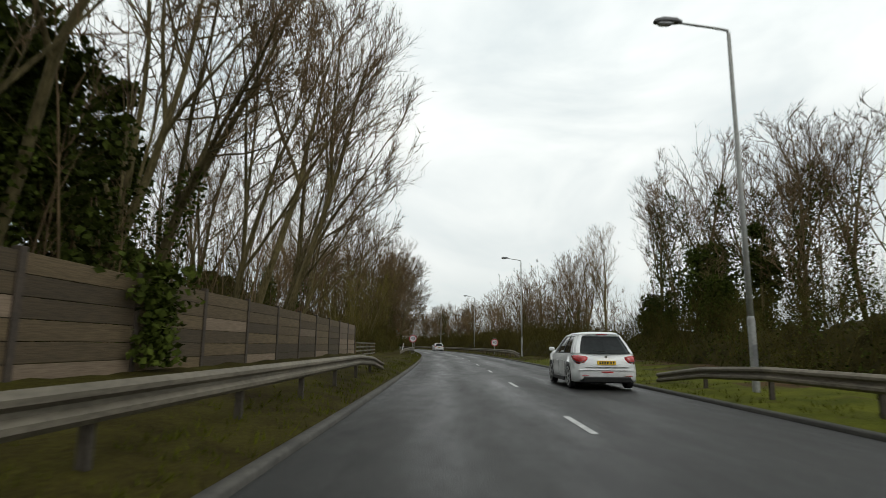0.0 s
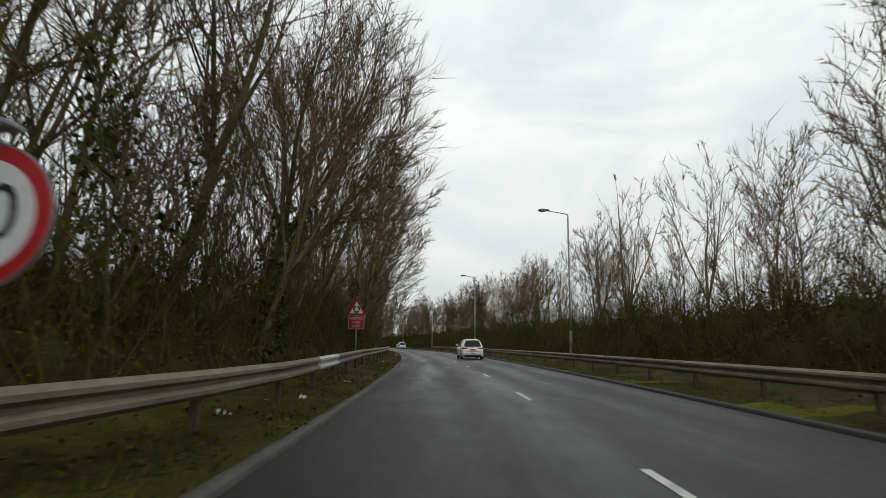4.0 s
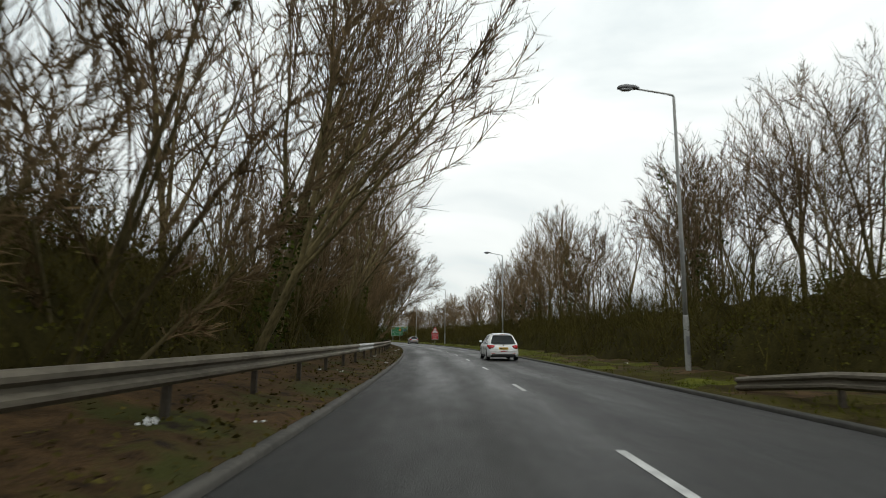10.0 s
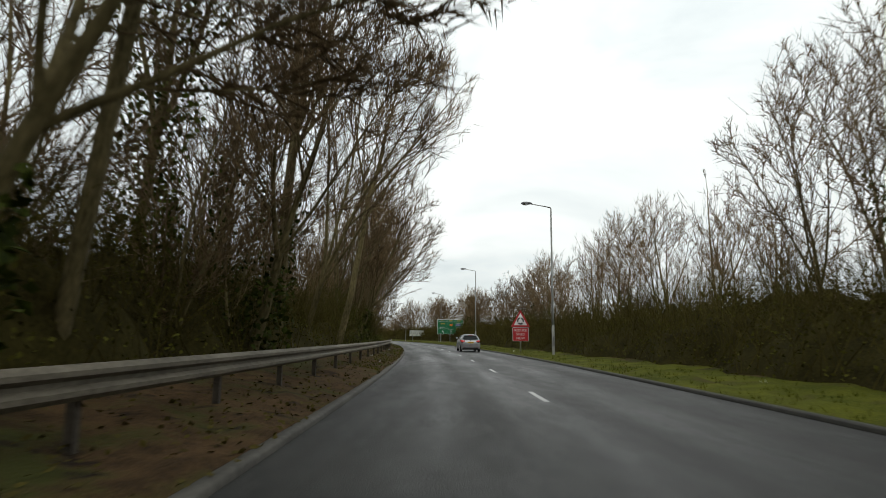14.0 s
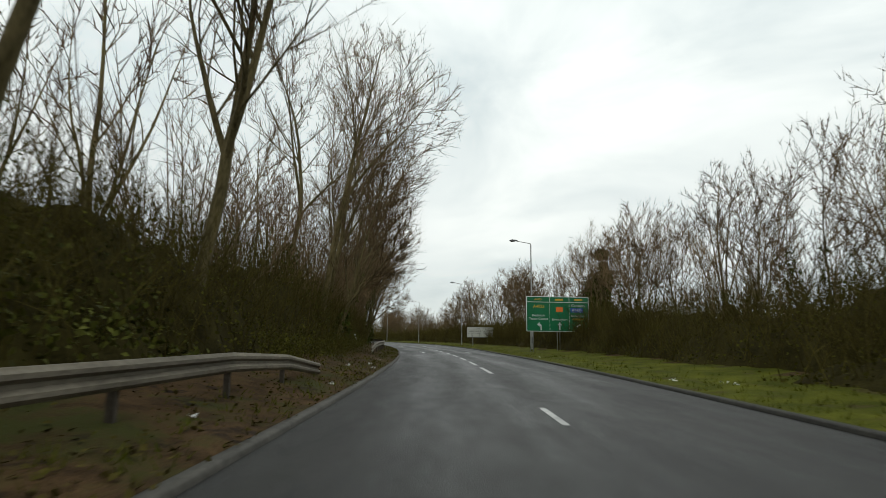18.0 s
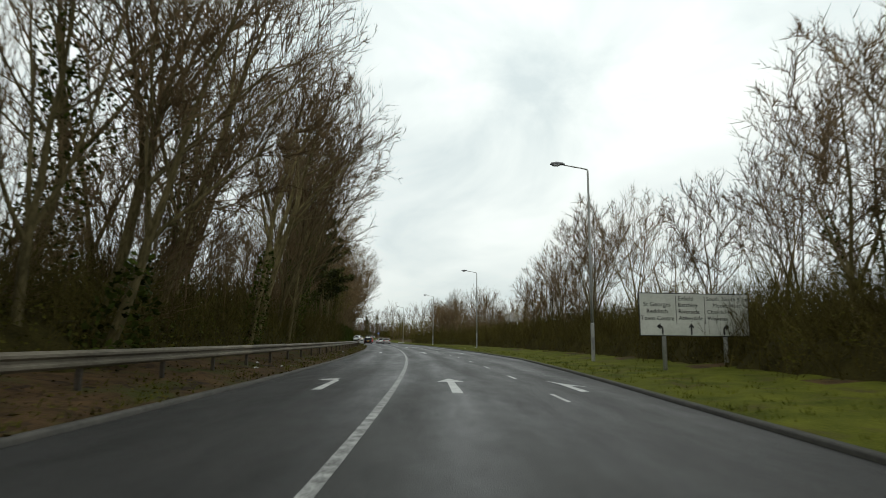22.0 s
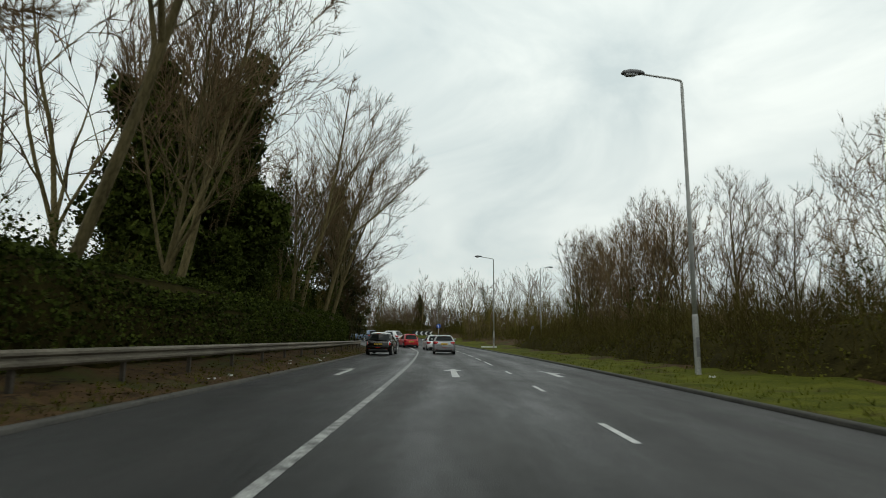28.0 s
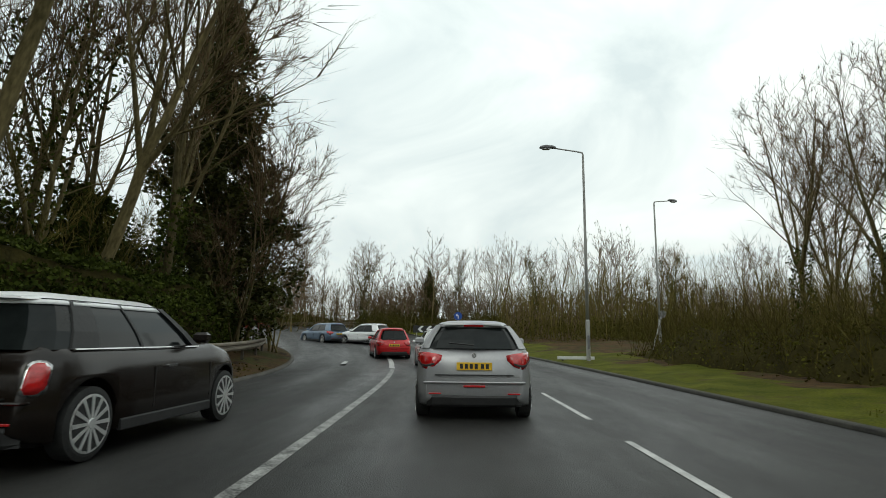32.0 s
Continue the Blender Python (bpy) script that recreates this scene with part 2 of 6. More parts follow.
# ---- meshes ----
class Shape:
    """Gathers vertices and faces for one mesh."""

    def __init__(self):
        self.v, self.f = [], []

    def face_loop(self, rings, closed=True, caps=True):
        base, n = len(self.v), len(rings[0])
        for r in rings:
            self.v += [tuple(p) for p in r]
        for i in range(len(rings) - 1):
            for j in range(n if closed else n - 1):
                a, b = base + i * n + j, base + i * n + (j + 1) % n
                self.f.append((a, b, b + n, a + n))
        if caps and closed:
            self.f.append(tuple(base + j for j in range(n))[::-1])
            self.f.append(tuple(base + (len(rings) - 1) * n + j for j in range(n)))
        return self

    def box(self, x0, x1, y0, y1, z0, z1, bevel=0.0):
        b = min(bevel, (x1 - x0) / 2.01, (y1 - y0) / 2.01, (z1 - z0) / 2.01)

        def ring(z, i):
            return [(x0 + i, y0 + i, z), (x1 - i, y0 + i, z), (x1 - i, y1 - i, z), (x0 + i, y1 - i, z)]
        rings = [ring(z0, b), ring(z0 + b, 0), ring(z1 - b, 0), ring(z1, b)] if b > 0 else [ring(z0, 0), ring(z1, 0)]
        return self.face_loop(rings)

    def tube(self, points, radii, n=8, caps=True):
        rings, prev = [], None
        for i, p in enumerate(points):
            a, c = Vector(points[max(i - 1, 0)]), Vector(points[min(i + 1, len(points) - 1)])
            d = (c - a).normalized()
            side = d.orthogonal().normalized() if prev is None else (prev - d * prev.dot(d)).normalized()
            prev, other = side, d.cross(side)
            r = radii[i] if hasattr(radii, "__len__") else radii
            rings.append([Vector(p) + (side * math.cos(2 * math.pi * j / n) + other * math.sin(2 * math.pi * j / n)) * r for j in range(n)])
        return self.face_loop(rings, caps=caps)

    def slab(self, outline, z0, z1):
        """An upright prism over an outline in x and y."""
        return self.face_loop([[(x, y, z0) for x, y in outline], [(x, y, z1) for x, y in outline]])

    def panel(self, outline, y0, y1):
        """A plate: an outline in x and z, from y0 (front) to y1."""
        return self.face_loop([[(x, y1, z) for x, z in outline], [(x, y0, z) for x, z in outline]])

    def mesh(self, name, smooth=False):
        me = bpy.data.meshes.new(name)
        me.from_pydata(self.v, [], self.f)
        if smooth:
            me.shade_smooth()
        me.update()
        return me


def part(name, shape, mat, parent=None, label="", smooth=False, m=None):
    """Links a shape (or a mesh) as one object under a thing or a part."""
    me = shape.mesh(name, smooth) if isinstance(shape, Shape) else shape
    if not me.materials:
        me.materials.append(mat)
    ob = new(name, me)
    ob.parent = parent
    if m is not None:
        ob.matrix_basis = m
    return tagged(ob, label)


def thing(name, label, category, group="", m=None, kind=""):
    ob = new(name)
    ob.empty_display_size = 0.2
    if m is not None:
        ob.matrix_basis = m
    return tagged(ob, label, category, group, kind)


def big_mesh(name, verts, faces, mat, uv=None, smooth=False):
    """A mesh from arrays of vertices and of faces with equal numbers of corners."""
    me = bpy.data.meshes.new(name)
    verts, faces = np.asarray(verts, np.float32), np.asarray(faces, np.int32)
    me.vertices.add(len(verts))
    me.vertices.foreach_set("co", verts.ravel())
    n = faces.shape[1]
    me.loops.add(faces.size)
    me.loops.foreach_set("vertex_index", faces.ravel())
    me.polygons.add(len(faces))
    me.polygons.foreach_set("loop_start", np.arange(0, faces.size, n, dtype=np.int32))
    if uv is not None:
        layer = me.uv_layers.new(name="metres")
        layer.data.foreach_set("uv", np.asarray(uv, np.float32)[faces.ravel()].ravel())
    me.update(calc_edges=True)
    me.validate()
    if smooth:
        me.shade_smooth()
    for x in mat if isinstance(mat, (list, tuple)) else [mat]:
        me.materials.append(x)
    return me


def strip(name, s0, s1, sections, mat, step=1.0, rough=0.0, flush=False):
    """A band along the road: sections(s) gives pairs (u, z) across it."""
    ss = np.arange(s0, s1 + step / 2, step)
    rows = [sections(s) for s in ss]
    n = len(rows[0])
    verts, uv = [], []
    rng = np.random.default_rng(5)
    for s, row in zip(ss, rows):
        for i, (u, z) in enumerate(row):
            x, y = road_xy(s, u)
            verts.append((x, y, z + climb(s) + (rng.normal() * rough if 0 < i < n - 1 else 0)))
            uv.append((u, s))
    faces = [(i * n + j, i * n + j + 1, (i + 1) * n + j + 1, (i + 1) * n + j) for i in range(len(ss) - 1) for j in range(n - 1)]
    return big_mesh(name, verts, faces, mat, uv, smooth=True)


# ---- the road, its edges and the ground ----
def left_edge(s):
    return -1.95 - 0.005 * max(0, s - 512) ** 2


def right_edge(s):
    return float(np.interp(s, (0, 305, 345, 375, 400), (5.6, 5.6, 6.1, 7.6, 9.2)))


def left_bank(s, u):
    """Height of the ground left of the road."""
    d = left_edge(s) - u
    k = float(np.interp(s, (40, 44, 58, 66), (1, 0.3, 0.3, 1)))
    return 0.07 + k * float(np.interp(d, (0, 0.14, 1.45, 3.2, 8, 20, 45, 60), (0.0, 0.015, 0.20, 0.43, 0.78, 0.93, 0.73, -0.37)))


def right_bank(s, u):
    d = u - right_edge(s)
    return float(np.interp(d, (0, 0.14, 2.5, 4.5, 9, 20, 45, 60), (0.07, 0.085, 0.20, 0.35, 0.7, 0.9, 0.7, -0.3)))


big = Shape()
big.face_loop([[(-2600, -2600, -0.35), (2600, -2600, -0.35), (2600, 2600, -0.35), (-2600, 2600, -0.35)], [(-2600, -2600, -0.06), (2600, -2600, -0.06), (2600, 2600, -0.06), (-2600, 2600, -0.06)]])
tagged(part("ground", big, FIELD), "rough winter grassland running to the horizon", "ground", kind="structure")
road = new("road", strip("road", -110, 560, lambda s: [(left_edge(s) + (right_edge(s) - left_edge(s)) * i / 12, 0.03 * math.sin(math.pi * i / 12)) for i in range(13)], ASPHALT))
tagged(road, "damp dark grey asphalt dual carriageway", "road", kind="structure")
left_u = (0.15, 0.4, 0.8, 1.2, 1.7, 2.3, 3, 4, 5.5, 8, 12, 18, 26, 36, 48, 60)
verge_left = new("verge_left", strip("verge_left", -110, 560, lambda s: [(left_edge(s) - d, left_bank(s, left_edge(s) - d)) for d in left_u], [LITTER, ROUGH], rough=0.035))
verge_right = new("verge_right", strip("verge_right", -110, 560, lambda s: [(right_edge(s) + d, right_bank(s, right_edge(s) + d)) for d in left_u], [GRASS, LITTER, ROUGH], rough=0.03))
for ob, grassy in ((verge_left, lambda s, d: s < 84), (verge_right, lambda s, d: d < (1.7 if 60 < s < 205 else 3.0 if s > 476 else 4.6 if s > 300 else 3.6) + 0.9 * math.sin(s * 0.7) + 0.6 * math.sin(s * 1.9))):
    cols = len(left_u) - 1
    for i, p in enumerate(ob.data.polygons):
        g = grassy(i // cols - 110, left_u[i % cols])
        dull = 44 < i // cols - 110 < 196 + 10 * math.sin(i * 1.7) and math.sin(i * 0.11) + math.sin(i * 0.37) < 1.1
        p.material_index = int(g) if ob is verge_left else 1 if not g else 2 if dull else 0
tagged(verge_left, "brown leaf-littered earth verge rising behind a kerb", "verge", kind="structure")
tagged(verge_right, "green mown grass verge beside the road", "verge", kind="structure")
for name, edge, way, stone in (("kerb_left", left_edge, -1, KERB), ("kerb_right", right_edge, 1, KERB_MUDDY)):
    ob = new(name, strip(name, -110, 560, lambda s: [(edge(s) - way * 0.002, -0.05), (edge(s), 0.055), (edge(s) + way * 0.025, 0.078), (edge(s) + way * 0.15, 0.085), (edge(s) + way * 0.16, 0.0)], stone))
    tagged(ob, "low weathered concrete kerb, dirty with mud", "kerb", kind="structure")


# ---- white lines and arrows, laid just over the asphalt ----
def crown(s, u):
    f = (u - left_edge(s)) / (right_edge(s) - left_edge(s))
    return 0.03 * math.sin(math.pi * min(max(f, 0), 1))


def line(s0, s1, u, width, name="lane_line", label="worn white painted lane line", mat=PAINT_WHITE):
    n = max(1, int((s1 - s0) / 2))
    me = strip(name, s0, s1, lambda s: [((u(s) if callable(u) else u) + d * width / 2, crown(s, u(s) if callable(u) else u) + 0.006) for d in (-1, 1)], mat, step=(s1 - s0) / n)
    return tagged(new(name, me), label, "road marking", "white lane lines", "structure")


PHASE = 0.15
for i in range(-6, 35):
    line(PHASE + 9 * i - 1, PHASE + 9 * i + 1, 1.79, 0.11)
for i in range(8):
    line(319 + 6 * i - 2, 319 + 6 * i + 2.1, 1.85, 0.15)
line(364.5, 517, lambda s: float(np.interp(s, (362, 400), (1.74, 1.89))), 0.15, label="worn solid white line between lanes", mat=PAINT_WORN)
line(517.2, 535, 1.86, 0.2, label="solid white line curving into the roundabout")
for i in range(17):
    line(374.5 + 6.6 * i, 376.1 + 6.6 * i, 5.42 + max(0, i - 10) * 0.05, 0.1)
for i in range(7):
    line(486.5 + 6 * i, 490.7 + 6 * i, 5.66, 0.09)


def arrow(s, u, way):
    """A lane arrow 4 m long; way -1 bends left, 0 goes straight on, 1 bends right."""
    outlines = []
    if way == 0:
        outlines.append([(-0.125, -3.0), (0.125, -3.0), (0.10, 0.65), (-0.10, 0.65)])
        outlines.append([(-0.38, 0.55), (0.38, 0.55), (0.0, 1.9)])
    else:
        outlines.append([(-0.11, -2.2), (0.11, -2.2), (0.09, 0.3), (-0.09, 0.3)])
        if way < 0:
            outlines.append([(-0.09, 0.3), (0.09, 0.3), (0.09, 0.95), (-0.09, 0.95)])
            outlines.append([(-0.09, 0.95), (0.09, 0.95), (-0.04, 1.45), (-0.26, 1.25)])
            outlines.append([(0.02, 1.95), (-0.64, 1.3), (-0.14, 0.8)])
        else:
            outlines.append([(-0.09, 0.3), (0.09, 0.3), (-0.22, 1.5)])
            outlines.append([(0.095, 0.28), (0.095, -0.35), (0.5, -0.75)])
    m, sh = at(s, u), Shape()
    for o in outlines:
        sh.v += [tuple(m @ Vector((x, y, crown(s, u) + climb(s) + 0.007))) for x, y in o]
        sh.f.append(tuple(range(len(sh.v) - len(o), len(sh.v))))
    ob = part("lane_arrow", sh, PAINT_WHITE)
    tagged(ob, "white painted lane arrow on the asphalt", "road marking", "lane arrows", "structure")


for s, us in ((346.5, (0, 3.8)), (379, (0, 3.3, 6.4)), (415.5, (-0.1, 3.75, 7.1)), (448, (-0.1, 3.75, 7.1)), (481, (-0.1, 3.75, 7.2)), (521, (-0.1, 3.75, 7.2))):
    ways = (-1, 1) if len(us) == 2 else (-1, 0, 1)
    for u, w in zip(us, ways):
        arrow(s, u, w)


# ---- crash barriers ----
def barrier(name, s0, s1, u, ground, label, ramp0=True, ramp1=True, new_at=(), far=0.0):
    """A corrugated beam on steel posts, bay by bay; ends ramp down to the ground."""
    t = thing(name, label, "crash barrier", "crash barriers", at(s0, u))
    inv = t.matrix_basis.inverted()
    bay = 3.2
    n = max(2, round((s1 - s0) / bay))
    bay = (s1 - s0) / n
    prof = [(0.0, -0.155), (0.035, -0.15), (0.08, -0.105), (0.08, -0.06), (0.02, -0.02), (0.02, 0.02), (0.08, 0.06), (0.08, 0.105), (0.035, 0.15), (0.0, 0.155)]
    way = 1 if u < 2 else -1
    pts = []
    for i in range(n + 1):
        s = s0 + i * bay
        g = ground(s, u + (far(s) if callable(far) else far))
        g += climb(s)
        z = g + 0.54
        if ramp0 and i < 2:
            z = g + (0.26, 0.48)[i]
        if ramp1 and n - i < 2:
            z = g + (0.12, 0.42)[n - i]
        x, y = road_xy(s, u + (far(s) if callable(far) else far))
        pts.append((Vector((x, y, z)), s, g))
    for i in range(n):
        a, b = pts[i][0], pts[i + 1][0]
        d = (b - a).normalized()
        side = Vector((d.y, -d.x, 0)).normalized() * way
        sh = Shape()
        rings = []
        for p, e in ((a, -0.05), (b, 0.05)):
            outer = [p + d * e + side * (x + 0.09) + Vector((0, 0, z)) for x, z in prof]
            inner = [p + d * e + side * (x + 0.083) + Vector((0, 0, z)) for x, z in reversed(prof)]
            rings.append([inv @ q for q in outer + inner])
        sh.face_loop(rings)
        fresh = any(abs(pts[i][1] - q) < bay / 2 for q in new_at)
        part("beam", sh, RAIL_NEW if fresh else RAIL_OLD, t, "lighter, newer steel beam" if fresh else "")
    post = Shape().box(-0.045, 0.045, -0.04, 0.04, -0.9, 0.10, 0.006).mesh("post")
    spacer = Shape().box(-0.02, 0.09, -0.05, 0.05, -0.08, 0.08, 0.005).mesh("spacer")
    for i, (p, s, g) in enumerate(pts):
        if p.z - g < 0.3:
            continue
        m = inv @ pose(p.x, p.y, p.z, 0, 0, math.degrees(heading(s)) + (0 if way > 0 else 180))
        part("post", post, POST_DIRTY, t, m=m)
        part("spacer", spacer, POST_DIRTY, t, m=m)
    return t


barrier("crash_barrier", -70, 24, -3.0, left_bank, "weathered corrugated steel crash barrier before a timber fence", False, True)
barrier("crash_barrier", 58, 312.5, -3.35, left_bank, "long weathered steel crash barrier along a wooded verge", True, True, (80, 125, 134, 137, 140.3, 143.5, 150, 187, 191), lambda s: float(np.interp(s, (57, 66, 76, 92), (-1.1, 0.1, 0.5, 0))))
barrier("crash_barrier", 328.5, 549, -3.45, left_bank, "weathered steel crash barrier below the hedge and trees", True, False, (), lambda s: -0.005 * max(0, s - 512) ** 2)
barrier("crash_barrier", -70, 19, 6.7, right_bank, "dull steel crash barrier on the grass verge", False, True)
barrier("crash_barrier", 51, 179, 6.75, right_bank, "dull steel crash barrier beside dark undergrowth", True, True)


# ---- street lamps ----
LANTERN = material("grey_lantern_housing", (0.10, 0.10, 0.105), (0.18, 0.18, 0.185), 3, 0.5, 0.0)
BOWL = material("clear_lantern_bowl", (0.30, 0.31, 0.32), (0.42, 0.43, 0.44), 3, 0.15, 0.0)


def street_lamp(m, label="tall grey steel street lamp with a single arm"):
    t = thing("street_lamp", label, "street lamp", "street lamps along the verge", m)
    part("base_compartment", Shape().tube([(0, 0, -0.4), (0, 0, 0.02), (0, 0, 1.75), (0, 0, 1.85)], [0.092, 0.092, 0.092, 0.075], 12), GALVANISED, t, smooth=True)
    part("access_door", Shape().box(-0.05, 0.05, -0.098, -0.085, 0.55, 1.15, 0.004), LANTERN, t)
    part("column", Shape().tube([(0, 0, 1.85), (0, 0, 5), (0, 0, 9.4), (0, 0, 9.55)], [0.075, 0.064, 0.05, 0.046], 12), GALVANISED, t, smooth=True)
    part("bracket_arm", Shape().tube([(0.0, 0, 9.5), (-0.03, 0, 9.62), (-0.3, 0, 9.68), (-1.35, 0, 9.84)], [0.042, 0.04, 0.034, 0.03], 10), GALVANISED, t, smooth=True)
    lantern = part("lantern", Shape().face_loop([[(x, y, 9.86 + z) for y, z in ((-w, 0), (-w * 0.8, h), (0, h * 1.25), (w * 0.8, h), (w, 0), (w * 0.7, -0.03), (-w * 0.7, -0.03))] for x, w, h in ((-1.25, 0.05, 0.04), (-1.4, 0.11, 0.09), (-1.75, 0.14, 0.11), (-1.98, 0.1, 0.07), (-2.03, 0.03, 0.02))]), LANTERN, t, smooth=True)
    part("bowl", Shape().face_loop([[(x, y, 9.83 + z) for y, z in ((-w, 0), (-w * 0.6, -h), (w * 0.6, -h), (w, 0))] for x, w, h in ((-1.48, 0.06, 0.02), (-1.6, 0.1, 0.07), (-1.85, 0.1, 0.07), (-1.95, 0.05, 0.02))]), BOWL, lantern, smooth=True)
    return t


first_lamp = street_lamp(at(14.5, 7.35, right_bank(14.5, 7.3)))
for s, u in ((58.2, 8.06), (104.8, 9.12), (145.3, 8.64), (185.0, 8.18), (227.7, 8.84), (268.3, 7.73), (305.5, 7.81), (348.6, 10.02), (392.0, 11.36), (436.5, 12.12), (478.1, 11.3)):
    tall = 1.05 if s in (145.3, 227.7, 392.0) else 1.01
    copy_thing(first_lamp, at(s, u, right_bank(s, u)) @ Matrix.Diagonal((1, 1, tall, 1)))
copy_thing(first_lamp, ahead(25.9, 6.05, 0.1))
copy_thing(first_lamp, ahead(37.5, 13.4, 0.2, 205))


# ---- trees: trunks, limbs and bare twigs as tapered tubes ----
class Growth:
    """Arrays of triangles for one tree, trunk and crown apart."""

    def __init__(self, seed):
        self.r = random.Random(seed)
        self.wood, self.fine, self.leaf = Shape(), Shape(), Shape()

    def limb(self, shape, p, d, length, radius, segs, n, bend=0.15, up=0.0, end=0.25):
        """A tapering limb; returns its points and directions."""
        pts, dirs = [p.copy()], [d.copy()]
        for i in range(segs):
            d = (d + Vector((self.r.uniform(-1, 1), self.r.uniform(-1, 1), self.r.uniform(-1, 1) + up)) * bend).normalized()
            p = p + d * (length / segs)
            pts.append(p.copy())
            dirs.append(d.copy())
        base = len(shape.v)
        side = dirs[0].orthogonal().normalized()
        for i, q in enumerate(pts):
            dd = dirs[i]
            a = (side - dd * side.dot(dd)).normalized()
            b = dd.cross(a)
            rr = radius * (1 - (1 - end) * i / segs)
            if i == segs and end <= 0.02:
                shape.v.append(tuple(q))
            else:
                shape.v += [tuple(q + (a * math.cos(2 * math.pi * j / n) + b * math.sin(2 * math.pi * j / n)) * rr) for j in range(n)]
        for i in range(segs):
            for j in range(n):
                k0, k1 = base + i * n + j, base + i * n + (j + 1) % n
                if i == segs - 1 and end <= 0.02:
                    shape.f.append((k0, k1, base + segs * n))
                else:
                    shape.f += [(k0, k1, k1 + n), (k0, k1 + n, k0 + n)]
        return pts, dirs

    def side_way(self, d, angle):
        o = d.orthogonal().normalized()
        o.rotate(Matrix.Rotation(self.r.uniform(0, 2 * math.pi), 3, d))
        return (d * math.cos(angle) + o * math.sin(angle)).normalized()

    def twigs(self, pts, dirs, count, length, radius, spread=0.7, lean=0.25):
        for _ in range(count):
            i = self.r.randrange(max(1, len(pts) // 3), len(pts))
            d = self.side_way(dirs[i], self.r.uniform(0.35, spread + 0.35))
            d = (d + Vector((0, 0, lean))).normalized()
            self.spray(self.fine, pts[i].lerp(pts[i - 1], self.r.random()), d, length * self.r.uniform(0.5, 1.3), radius * 1.25)

    def ribbon(self, shape, p, d, length, radius):
        """A thin three-sided twig running to a point; returns its points and directions."""
        pts, dirs = self.limb(shape, p, d, length, radius, 1, 3, 0.05, 0.3, 0.0)
        return [p, p.lerp(pts[1], 0.55), pts[1]], [d, dirs[1], dirs[1]]

    def spray(self, shape, p, d, length, radius):
        """One thin twig tapering to a point."""
        w = self.side_way(d, math.pi / 2) * radius
        b = len(shape.v)
        shape.v += [tuple(p - w), tuple(p + w), tuple(p + d * length)]
        shape.f.append((b, b + 1, b + 2))

    def leaf_quad(self, p, size, shape=None, flat=1.0):
        a = Vector((self.r.gauss(0, 1), self.r.gauss(0, 1), self.r.gauss(0, 1) * flat)).normalized()
        b = a.orthogonal().normalized()
        b.rotate(Matrix.Rotation(self.r.uniform(0, 6.28), 3, a))
        c = a.cross(b)
        s = size * self.r.uniform(0.6, 1.4)
        shape = shape or self.leaf
        base = len(shape.v)
        shape.v += [tuple(p - b * s * 0.5), tuple(p + c * s * 0.38 + a * s * 0.12), tuple(p + b * s * 0.55), tuple(p - c * s * 0.38 + a * s * 0.12)]
        shape.f += [(base, base + 1, base + 2), (base, base + 2, base + 3)]


